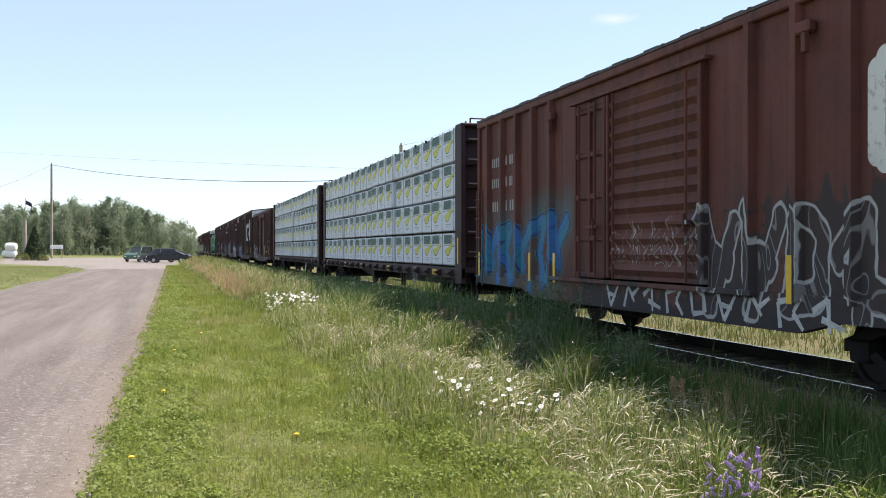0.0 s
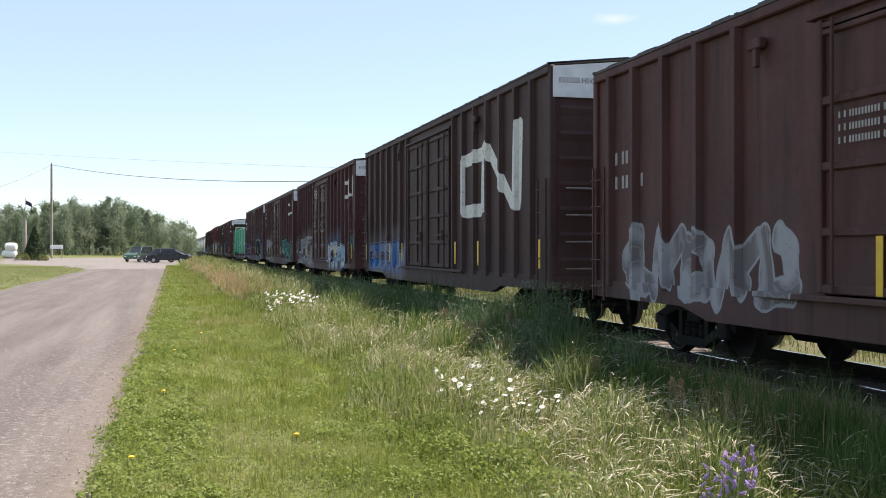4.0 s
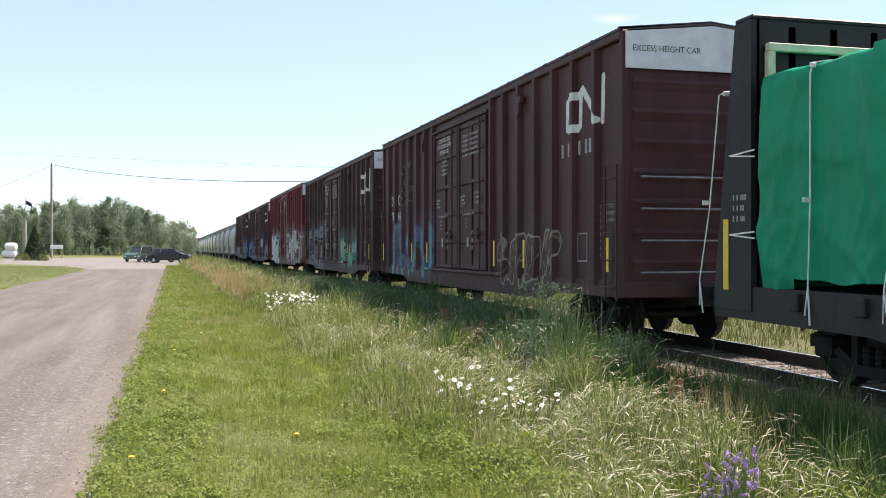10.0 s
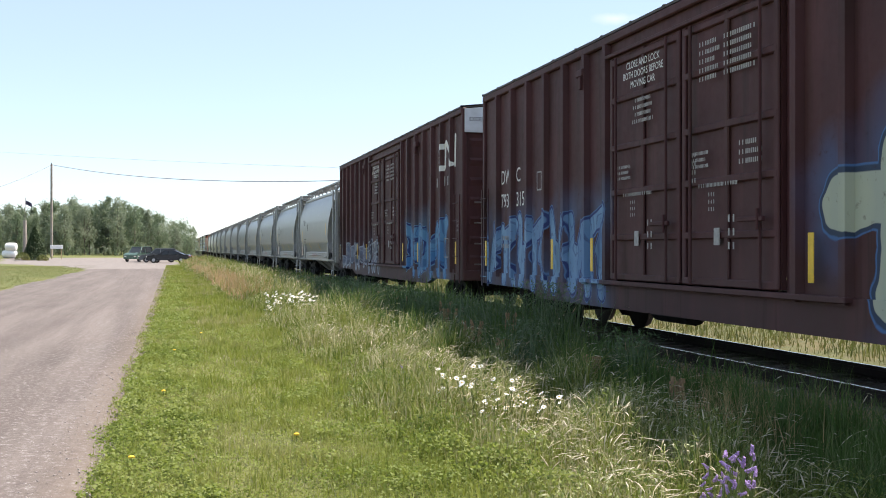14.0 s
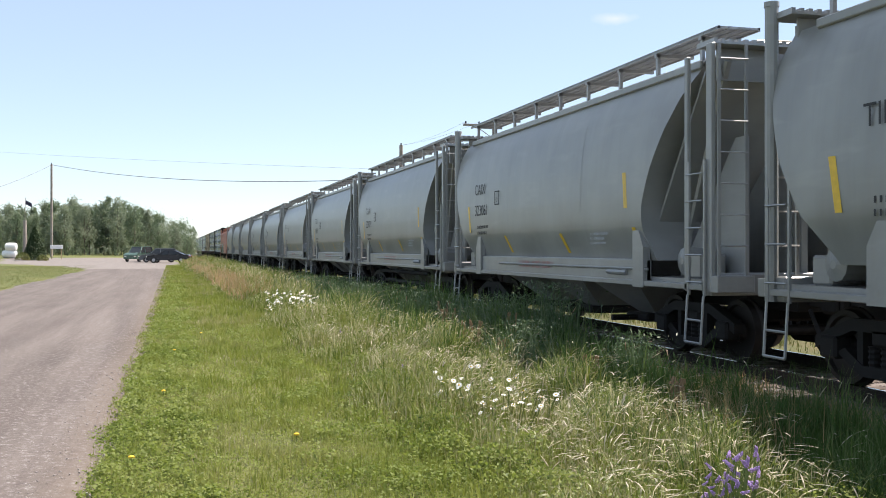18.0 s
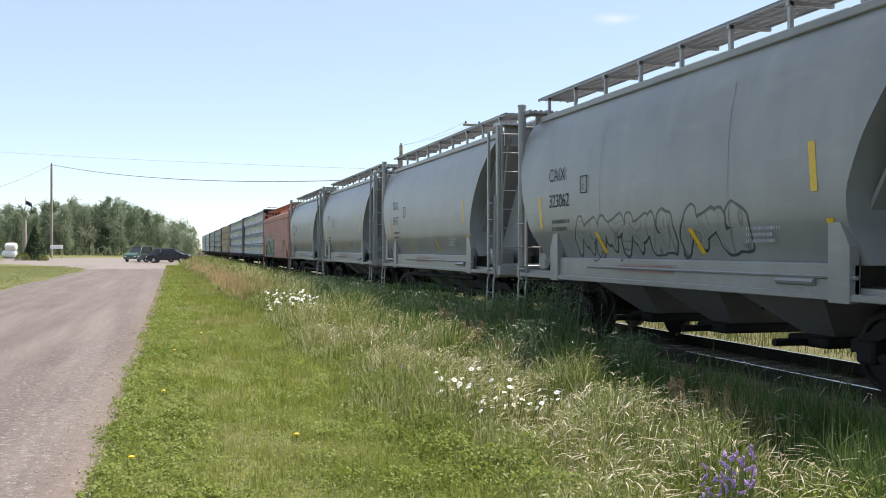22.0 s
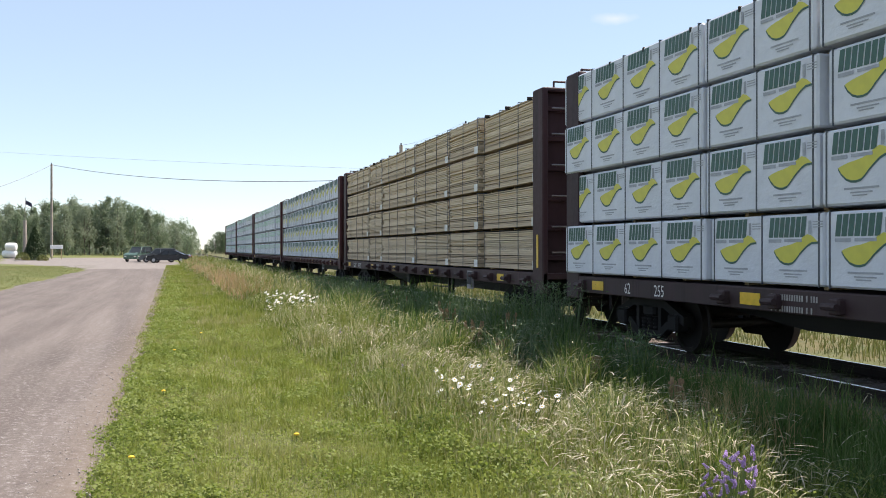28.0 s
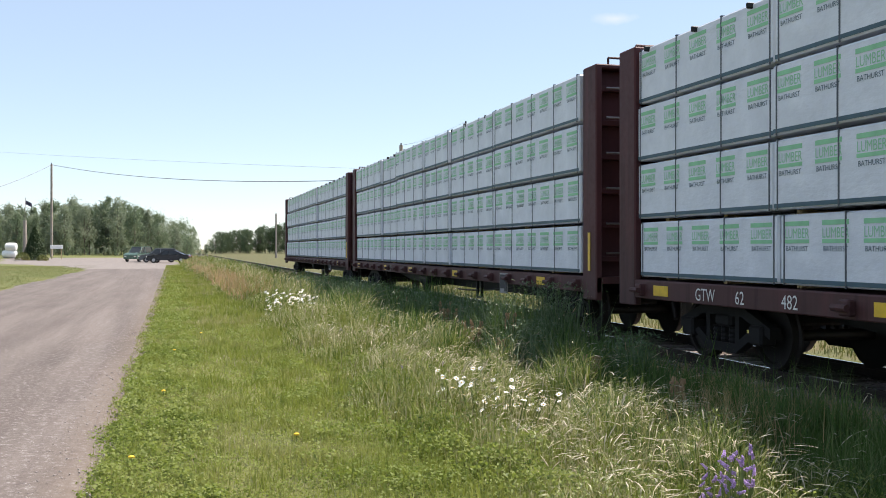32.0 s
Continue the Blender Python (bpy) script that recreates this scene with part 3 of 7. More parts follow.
def tall_boxcar(mark, number, tint, graffiti, label, www=True, stencil=True, ribbon=None, french=True):
    root = thing("boxcar", label, "boxcar", GROUP)
    paint = car_paint("boxcar_paint", root, tint, RUST, graffiti, 0.6, 0.5, ribbon or ((-6.7, 3.6, 1.75, 0.8) if www else None), 0.26)
    boxcar(root, 18.3, 5.0 if french else 5.13, paint, M_roof, BOX_POSTS, [(-2.3, -0.02), (0.02, 2.3)])
    if www:
        bars(root, M_white, -1.526, -6.55, 3.45, [(0.55, 0.24)])
        bars(root, M_white, -1.526, -7.32, 3.45, [(0.8, 0.24)])
    if mark:
        a, b = number.split()
        writing(mark[:2], M_white, root, -1.526, 8.03, 2.95, 0.42, SIDE, 0.85)
        if mark[2:]:
            writing(mark[2:], M_white, root, -1.526, 7.07, 2.95, 0.42, SIDE, 0.95)
        writing(a, M_white, root, -1.526, 8.03, 2.45, 0.42, SIDE, 0.82)
        writing(b, M_white, root, -1.526, 7.07, 2.45, 0.42, SIDE, 0.82)
        bars(root, M_white, -1.526, 8.0, 1.85, [(0.9, 0.09), (0.7, 0.09)])
    if stencil:
        if french == "early":
            writing("IMPORTANT\nCLOSE THIS DOOR\nBEFORE CLOSING\nMAIN DOOR\nIMPORTANT\nFERMER CETTE PORTE\nAVANT DE FERMER\nLA PORTE PRINCIPALE", M_stencil, root, -1.652, 1.1, 4.4, 0.1, SIDE, 0.85)
            writing("CLOSE AND LOCK\nBOTH DOORS BEFORE\nMOVING CAR\nFERMER ET VERROUILLER\nLES DEUX PORTES\nAVANT\nDE DEPLACER LE WAGON", M_stencil, root, -1.652, -1.2, 4.35, 0.11, SIDE, 0.85)
        elif french:
            writing("CLOSE AND LOCK\nBOTH DOORS BEFORE\nMOVING CAR", M_white, root, -1.652, 1.1, 4.3, 0.15, SIDE, 0.85)
            bars(root, M_white, -1.65, 1.43, 3.82, [(w, 0.055, 0.33 - w / 2) for w in (0.5, 0.62, 0.5, 0.66)])
            bars(root, M_white, -1.65, -0.55, 4.28, [(w, 0.06) for w in (0.42, 0.5, 0.4, 0.48, 0.42)])
            bars(root, M_white, -1.65, -1.15, 4.28, [(w, 0.06) for w in (0.7, 0.62, 0.66, 0.66, 0.7)])
        else:
            writing("Important\nClose This Door\nBefore Closing\nMain Door", M_white, root, -1.652, 1.1, 4.4, 0.15, SIDE, 0.8)
            writing("Close And Lock\nBoth Doors Before\nMoving Car", M_white, root, -1.652, -1.2, 4.4, 0.16, SIDE, 0.85)
        if french:
            for y in (0.0, -2.28):
                bars(root, M_white, -1.65, y + 2.0, 2.85, [(0.5, 0.045), (0.42, 0.045), (0.5, 0.045)])
                bars(root, M_white, -1.65, y + 1.75, 2.42, [(0.95, 0.05)])
                bars(root, M_white, -1.65, y + 1.5, 2.3, [(0.16, 0.05), (0.18, 0.05), (0.14, 0.05)])
                one("placard", Shape().box(-1.656, -1.65, y + 1.22, y + 1.36, 1.62, 1.84), M_stencil, root, "pale stencilled panel")
        bars(root, M_white, -1.65, -1.5, 2.9, [(0.4, 0.06), (0.5, 0.06), (0.5, 0.06)])
        bars(root, M_white, -1.65, -0.35, 2.85, [(0.12, 0.06)] * 4)
        bars(root, M_white, -1.65, 0.95, 2.0, [(0.22, 0.09), (0.18, 0.09), (0.22, 0.09)])
        bars(root, M_white, -1.65, -1.25, 2.0, [(0.22, 0.09), (0.18, 0.09), (0.22, 0.09)])
        bars(root, M_white, -1.526, -7.95, 2.3, [(0.35, 0.06)] * 8)
        bars(root, M_white, -1.526, -8.5, 2.3, [(0.3, 0.06)] * 3)
        for a in ((0, 0.42, 0.0, 0.025), (0, 0.42, 0.475, 0.5), (0, 0.025, 0.025, 0.475), (0.395, 0.42, 0.025, 0.475)):
            one("placard_frame", Shape().box(-1.53, -1.526, -7.3 - a[1], -7.3 - a[0], 1.35 + a[2], 1.35 + a[3]), M_stencil, root)
        one("placard_frame", Shape().box(-1.53, -1.526, 5.6, 5.85, 2.7, 2.73).box(-1.53, -1.526, 5.6, 5.85, 3.04, 3.07).box(-1.53, -1.526, 5.6, 5.625, 2.73, 3.04).box(-1.53, -1.526, 5.825, 5.85, 2.73, 3.04), M_stencil, root)
    strips(root, (-8.75, -4.8, -2.9, 3.0, 4.8, 8.8), 1.2, 1.75)
    return root


# ---- covered hoppers ----
def hopper(root, L, paint, profile, ends, top, eave, railmat, bays=3, lead=None, pipe=False, dark=False):
    """A covered hopper with bowed sides. profile: (z, half width) upwards; ends: (z, set-back from the end) upwards."""
    h = L / 2
    zs, ws = [p[0] for p in profile], [p[1] for p in profile]
    ez, eo = [p[0] for p in ends], [p[1] for p in ends]
    lz, lo_ = ([p[0] for p in lead], [p[1] for p in lead]) if lead else (ez, eo)

    def body(s):
        n = 22
        zz = sorted(set([zs[0] + (zs[-1] - zs[0]) * i / n for i in range(n + 1)] + zs))
        n = len(zz) - 1
        rows = []
        for z in zz:
            reach = 0.09 if lead else 0.0
            rows.append((z, float(np.mean(np.interp(np.linspace(z - reach, z + reach, 15), zs, ws))), h - float(np.interp(z, ez, eo)), -h + float(np.interp(z, lz, lo_))))
        vs, m = [], 9
        for z, w, e, g in rows:
            ring = [(-w, g + (e - g) * i / (m - 1), z) for i in range(m)] + [(w, e - (e - g) * i / (m - 1), z) for i in range(m)]
            vs += ring
        k = 2 * m
        fs = [(r * k + i, r * k + (i + 1) % k, (r + 1) * k + (i + 1) % k, (r + 1) * k + i) for r in range(n) for i in range(k)]
        fs.append(tuple(range(k))[::-1])
        fs.append(tuple(range(n * k, (n + 1) * k)))
        s.add(vs, fs)
    part("hopper_body", cached(("hopper_body", L, top, eave), body, 30), paint, root)
    e = h - max(eo[-1], lo_[-1])
    wtop = ws[-1]
    one("roof", Shape().prism([(-wtop - 0.05, eave), (-wtop, eave + 0.06), (-wtop * 0.5, eave + 0.22), (0, eave + 0.26), (wtop * 0.5, eave + 0.22), (wtop, eave + 0.06), (wtop + 0.05, eave)], -e, e), paint, root)
    one("roof_angle", Shape().box(-wtop - 0.09, -wtop - 0.03, -e, e, eave - 0.06, eave + 0.05, 0.015), paint, root)
    # hatches along the middle
    for i in range(4):
        y = -e + (i + 0.5) * 2 * e / 4
        one("hatch_cover", Shape().box(-0.4, 0.4, y - e / 4 + 0.1, y + e / 4 - 0.1, eave + 0.2, eave + 0.42, 0.06), paint, root)
    # running boards of open grating with stanchions
    for sx in (-1, 1):
        s = Shape()
        x0, x1 = sx * 0.62, sx * 1.26
        lo, hi = min(x0, x1), max(x0, x1)
        s.box(lo, lo + 0.03, -h + 0.35, h - 0.35, top - 0.05, top)
        s.box(hi - 0.03, hi, -h + 0.35, h - 0.35, top - 0.05, top)
        k = int((L - 0.7) / 0.075)
        for i in range(k):
            y = -h + 0.35 + i * (L - 0.7) / k
            s.box(lo, hi, y, y + 0.03, top - 0.035, top - 0.005)
        for q in (0.25, 0.5, 0.75):
            xx = lo + (hi - lo) * q
            s.box(xx - 0.008, xx + 0.008, -h + 0.35, h - 0.35, top - 0.04, top - 0.005)
        one("running_board", s, railmat, root, "open steel grating")
        for i in range(9 if sx < 0 else 4):
            y = -e + 0.15 + i * (2 * e - 0.3) / (8 if sx < 0 else 3)
            one("stanchion", Shape().box(sx * 1.21 - 0.025, sx * 1.21 + 0.025, y - 0.03, y + 0.03, eave + 0.02, top - 0.05).box(min(x0, x1), max(x0, x1), y - 0.03, y + 0.03, top - 0.1, top - 0.05), railmat, root)
    for d in (-1, 1):
        s = Shape()
        a, b = sorted((d * (h - 0.05), d * (h - 0.5)))
        s.box(-1.5, 1.5, a, b, top - 0.31, top - 0.28)
        k = 26
        for i in range(k):
            x = -1.5 + i * 3.0 / k
            s.box(x, x + 0.05, a, b, top - 0.28, top - 0.24)
        one("end_platform", s, railmat, root, "slotted steel end platform", None, False, "stuff")
        for sx in (-1, 1):
            if d < 0:
                one("corner_post", Shape().box(sx * 1.52 - 0.035, sx * 1.52 + 0.035, -h + 0.03, -h + 0.17, 1.0, top - 0.3, 0.012), paint, root)
                one("side_stile", Shape().box(sx * 1.56 - 0.03, sx * 1.56 + 0.03, -h + 0.6, -h + 0.68, 1.0, top - 0.4, 0.01), paint, root)
            else:
                one("corner_post", Shape().rod((sx * 1.52, h - 0.13, 0.95), (sx * 1.52, h - 0.13, top - 0.16), 0.08, 12).rod((sx * 1.52, h - 0.13, top - 0.16), (sx * 1.52, h - 0.13, top - 0.1), 0.09, 12), paint, root)
            one("end_brace", Shape().rod((sx * 1.2, d * (h - 0.2), top - 0.5), (sx * 0.9, d * (h - 1.9), 1.5), 0.05, 5), paint, root)
            one("jacking_pad", Shape().side([(d * (h - 2.25), 1.0), (d * (h - 2.25), 1.85), (d * (h - 2.05), 1.85), (d * (h - 1.9), 1.6), (d * (h - 1.9), 1.0)],
                                            sx * 1.54 - 0.06, sx * 1.54 + 0.06), paint, root)
        ladder(root, -1.58, d * (h - 0.36) - 0.21, 0.95, 2.75 if d < 0 else 2.3, paint, 5 if d < 0 else 3, 0.42, "y", railmat)
        one("step", Shape().rod((-1.6, d * (h - 0.15), 0.95), (-1.64, d * (h - 0.15), 0.32), 0.018, 6).rod((-1.64, d * (h - 0.15), 0.32), (-1.64, d * (h - 0.57), 0.32), 0.018, 6).rod((-1.64, d * (h - 0.57), 0.32), (-1.6, d * (h - 0.57), 0.95), 0.018, 6)
            .rod((-1.62, d * (h - 0.15), 0.62), (-1.62, d * (h - 0.57), 0.62), 0.016, 6), railmat, root, "bent steel step")
        ladder(root, -1.47, d * (h + 0.02), 1.0, top - 0.32, paint, 8, 0.4, "x", railmat)
        foot = [(d * (h - 2.5), 1.16), (d * (h - 0.62), top - 0.62), (d * (h - 0.62), top - 0.55), (d * (h - 2.58), 1.16)]
        one("slope_sheet", Shape().side(foot, -1.3, 1.3), paint, root)
        for sx in (-0.85, 0.85):
            one("end_rib", Shape().side([(d * (h - 2.1), 1.16), (d * (h - 0.55), 3.1), (d * (h - 0.3), 3.1), (d * (h - 0.3), 1.16)], sx - 0.03, sx + 0.03), paint, root)
        one("valve_box", Shape().box(-1.35, -0.95, min(d * (h - 1.0), d * (h - 0.65)), max(d * (h - 1.0), d * (h - 0.65)), 1.16, 1.5, 0.03), paint, root)
        one("hand_brake" if d < 0 else "end_plate", Shape().box(-1.3, -0.4, d * (h - 0.32) - 0.02, d * (h - 0.32) + 0.02, top - 0.75, top - 0.32), paint, root)
        one("end_web", Shape().side([(d * (h - 2.2), 1.1), (d * (h - 2.0), 1.9), (d * (h - 0.9), 3.0), (d * (h - 0.25), 3.2), (d * (h - 0.25), 1.1)], -0.05, 0.05), paint, root)
        one("ladder_shelf", Shape().box(-1.55, -1.0, d * h - 0.12, d * h + 0.12, 1.0, 1.22, 0.01), paint, root)
        one("end_sill", Shape().box(-1.5, 1.5, d * (h - 0.25) - 0.12, d * (h - 0.25) + 0.12, 0.95, 1.25, 0.02), paint, root)
        one("shear_plate", Shape().box(-1.45, 1.45, min(d * (h - 2.6), d * (h - 0.3)), max(d * (h - 2.6), d * (h - 0.3)), 1.08, 1.16), paint, root)
        one("brake_cylinder" if d < 0 else "air_reservoir", Shape().lathe([(-0.5, 0.05), (-0.46, 0.19), (0.46, 0.19), (0.5, 0.05)], "x", (-0.9, d * (h - 1.1), 1.4), 12), paint, root)
        coupler(root, d * (h + 0.35), d)
        truck_parts(root, d * (h - 1.45))
    for sx in (-1, 1):
        one("side_sill", Shape().box(sx * 1.5 - 0.05, sx * 1.5 + 0.05, -h + 1.9, h - 1.9, 1.06, 1.42, 0.02).box(sx * 1.5 - 0.09, sx * 1.5 + 0.09, -h + 0.2, h - 0.2, 1.02, 1.1, 0.01), paint, root)
    # discharge bays below
    span = L - 5.4
    for i in range(bays):
        a = -span / 2 + i * span / bays + 0.1
        b = a + span / bays - 0.2
        m = (a + b) / 2
        s = Shape()
        s.add([(-1.3, a, 1.12), (1.3, a, 1.12), (1.3, b, 1.12), (-1.3, b, 1.12), (-0.55, m - 0.3, 0.5), (0.55, m - 0.3, 0.5), (0.55, m + 0.3, 0.5), (-0.55, m + 0.3, 0.5)],
              [(0, 1, 2, 3), (4, 5, 6, 7), (0, 1, 5, 4), (1, 2, 6, 5), (2, 3, 7, 6), (3, 0, 4, 7)])
        # dark: the bay's colour carries the under-car shade as well as grime
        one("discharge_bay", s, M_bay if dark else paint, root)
        one("outlet_gate", Shape().box(-0.75, 0.75, m - 0.4, m + 0.4, 0.36, 0.5, 0.03).rod((-1.2, m, 0.42), (1.2, m, 0.42), 0.05, 8), M_truck, root)
    if pipe:
        one("side_pipe", Shape().rod((-1.25, -span / 2, 0.86), (-1.25, span / 2, 0.82), 0.06, 8).rod((-1.0, -span / 2, 0.5), (-1.0, span / 2, 0.5), 0.07, 8), M_truck, root)
    one("centre_sill", Shape().box(-0.28, 0.28, -h, h, 0.72, 1.05, 0.02), M_truck, root)


GREY_PROFILE = [(1.4, 1.43), (1.86, 1.58), (1.92, 1.6), (2.4, 1.615), (2.9, 1.6), (3.3, 1.56), (3.68, 1.48), (3.95, 1.36), (4.12, 1.24)]
GREY_ENDS = [(1.4, 1.3), (2.0, 0.75), (2.6, 0.4), (3.2, 0.22), (3.7, 0.18), (4.05, 0.24)]
GREY_LEAD = [(1.4, 1.75), (1.8, 1.95), (2.2, 1.95), (2.7, 1.72), (3.2, 1.38), (3.7, 0.98), (4.05, 0.7)]


def grey_hopper(mark, number, graffiti=(), tint=(0.28, 0.285, 0.28), pipe=False):
    root = thing("covered_hopper", "pale grey steel covered hopper car with grating on top", "hopper car", GROUP)
    paint = car_paint("grey_enamel", root, tint, (0.3, 0.27, 0.24), graffiti, 0.31, 0.16, None, 0.55, 0.01)
    hopper(root, 12.25, paint, GREY_PROFILE, GREY_ENDS, 4.58, 4.12, M_galv, 3, GREY_LEAD, pipe)
    writing(mark, M_darkletter, root, -1.622, 4.25, 2.8, 0.34, SIDE, 1.0)
    writing(number, M_darkletter, root, -1.622, 4.25, 2.33, 0.34, SIDE, 0.95)
    bars(root, M_darkletter, -1.613, 4.1, 2.1, [(0.8, 0.07), (0.7, 0.07)])
    bars(root, M_red, -1.558, 1.4, 1.34, [(1.9, 0.045), (1.8, 0.045)])
    bars(root, M_smallprint, -1.6, -2.3, 1.84, [(0.7, 0.04), (0.55, 0.04), (0.6, 0.04)])
    for y, z0, z1, sl in ((4.75, 1.95, 2.55, 0.1), (2.2, 1.5, 1.85, 0.2), (-0.9, 1.5, 1.85, 0.2), (-3.9, 1.7, 1.9, 0.02), (-3.6, 2.2, 2.75, 0.06)):
        w0, w1 = (float(np.interp(z, [p[0] for p in GREY_PROFILE], [p[1] for p in GREY_PROFILE])) + 0.008 for z in (z0, z1))
        one("reflector", Shape().add([(-w0, y - 0.06 - sl, z0), (-w0, y + 0.06 - sl, z0), (-w1, y + 0.06, z1), (-w1, y - 0.06, z1)], [(0, 1, 2, 3)]), M_yellow, root, "yellow reflective strip")
    writing("C", M_darkletter, root, -1.624, 2.69, 2.58, 0.14)
    for y in (2.0, -1.9):
        one("weld_seam", Shape().add([(-w - 0.003, y + e, z) for z, w in GREY_PROFILE[2:7] for e in (-0.008, 0.008)], [(2 * i, 2 * i + 1, 2 * i + 3, 2 * i + 2) for i in range(4)]), paint, root)
    one("brake_pipe", Shape().rod((-1.56, -4.3, 1.27), (-1.56, 2.6, 1.27), 0.022, 6).rod((-1.56, -3.6, 1.21), (-1.56, -2.9, 1.21), 0.045, 8), paint, root)
    one("placard_frame", Shape().box(-1.628, -1.622, 2.5, 2.78, 2.52, 2.54).box(-1.628, -1.622, 2.5, 2.78, 2.8, 2.82).box(-1.628, -1.622, 2.5, 2.52, 2.54, 2.8).box(-1.628, -1.622, 2.76, 2.78, 2.54, 2.8), M_darkletter, root)
    return root


# ---- centre-beam flat cars and lumber ----
def centrebeam(L, paint_col, label, number=""):
    root = thing("centerbeam_flatcar", label, "flat car", GROUP)
    paint = car_paint("flatcar_paint", root, paint_col, tuple(v * 0.7 for v in paint_col), (), 0.6, 0.5)
    h = L / 2
    one("deck", Shape().box(-1.38, 1.38, -h, h, 0.98, 1.1, 0.01), paint, root)
    for sx in (-1, 1):
        s = Shape().box(sx * 1.4 - 0.05, sx * 1.4 + 0.05, -h, h, 0.82, 1.1, 0.015)
        one("side_sill", s, paint, root)
    for i in range(19):
        y = -h + 0.8 + i * (L - 1.6) / 18
        if number and 14 < i < 18:
            continue
        part("winch", cached("winch", lambda s: s.box(-0.08, 0.05, -0.09, 0.09, 0.86, 1.04, 0.02).rod((-0.12, -0.12, 0.95), (-0.12, 0.12, 0.95), 0.04, 8)), paint, root, "", (-1.46, y, 0))
    one("centre_sill", Shape().side([(-h, 1.0), (-h, 0.72), (-h + 3.6, 0.68), (-h + 5.5, 0.5), (h - 5.5, 0.5), (h - 3.6, 0.68), (h, 0.72), (h, 1.0)], -0.32, 0.32), M_black, root)
    s = Shape().box(-0.12, 0.12, -h + 0.3, h - 0.3, 4.4, 4.6, 0.02)
    for i in range(12):
        y = -h + 1.0 + i * (L - 2.0) / 11
        s.box(-0.07, 0.07, y - 0.08, y + 0.08, 1.1, 4.4)
    one("centre_beam", s, paint, root)
    for d in (-1, 1):
        a = d * (h - 0.28)
        wall = part("bulkhead", cached("beam_bulkhead", lambda s: s.box(-1.34, 1.34, -0.04, 0.04, 1.1, 4.62)), paint, root, "", (0, a, 0))
        for i in range(6):
            part("crosspiece", cached("beam_crosspiece", lambda s: s.box(-1.34, 1.34, -0.08, 0.08, -0.05, 0.05, 0.01)), paint, wall, "", (0, d * 0.09, 1.4 + i * 0.58))
        for sx in (-1, 1):
            one("bulkhead_post", Shape().box(sx * 1.4 - 0.06, sx * 1.4 + 0.06, a - 0.28, a + 0.28, 0.7, 4.66, 0.02), paint, root)
        one("bulkhead_cap", Shape().box(-1.46, 1.46, a - 0.28, a + 0.28, 4.62, 4.7, 0.02).rod((-1.2, a + d * 0.2, 4.7), (-1.2, a + d * 0.2, 4.82), 0.02)
            .rod((-0.4, a + d * 0.2, 4.7), (-0.4, a + d * 0.2, 4.82), 0.02).rod((-1.2, a + d * 0.2, 4.82), (-0.4, a + d * 0.2, 4.82), 0.02), paint, root)
        for z in (1.5, 2.0, 2.6, 3.2, 3.8, 4.3):
            one("grab_iron", Shape().rod((-1.25, a + d * 0.24, z), (-0.55, a + d * 0.24, z), 0.02, 5), M_steelrod, root)
        coupler(root, d * (h + 0.45), d)
        truck_parts(root, d * (h - 2.4))
        if d < 0:
            one("end_reflector", Shape().box(-1.475, -1.462, a - 0.05, a + 0.03, 1.2, 1.85), M_yellow, root, "yellow reflective strip")
    one("brake_reservoir", Shape().lathe([(-0.7, 0.06), (-0.62, 0.2), (0.62, 0.2), (0.7, 0.06)], "y", (-0.75, 2.2, 0.66), 12).box(-1.1, -0.5, 1.2, 1.5, 0.5, 0.85, 0.03), M_black, root)
    one("brake_rod", Shape().tube([(-1.2, -h + 3.8 + 5.5 * i / 6, 0.84 - 0.3 * math.sin(i / 6 * 1.6)) for i in range(7)], 0.02, 5), M_black, root)
    one("hanger", Shape().box(-1.3, -1.24, -h + 7.0, -h + 7.05, 0.42, 0.84).box(-1.3, -1.24, -h + 7.35, -h + 7.4, 0.42, 0.84).box(-1.3, -1.24, -h + 7.0, -h + 7.4, 0.4, 0.44), M_black, root)
    board = one("data_board", Shape().box(-1.468, -1.452, -h + 4.6, -h + 5.1, 0.62, 1.05), M_stencil, root, "white-framed data board")
    one("data_field", Shape().box(-1.474, -1.468, -h + 4.63, -h + 4.78, 0.66, 1.02).box(-1.474, -1.468, -h + 4.8, -h + 5.07, 0.72, 1.02), M_darkletter, board)
    for k in (1, 6, 10, 13, 17):
        y = -h + 0.8 + (k + 0.5) * (L - 1.6) / 18
        one("reflector", Shape().box(-1.46, -1.452, y - 0.22, y + 0.22, 0.88, 1.03), M_yellow, root, "yellow reflective tag")
    if number:
        for k, w in enumerate(number.split()):
            writing(w, M_white, root, -1.458, h - 2.4 - k * 1.0, 0.87, 0.24, SIDE, 0.9)
    bars(root, M_white, -1.458, h - 6.4, 1.04, [(0.9, 0.07), (0.8, 0.07)])
    return root


COLS = [(0.0, 4.88), (4.9, 3.64), (8.56, 2.42), (11.0, 3.64), (14.66, 4.88), (19.56, 2.6)]
ROWS = 4


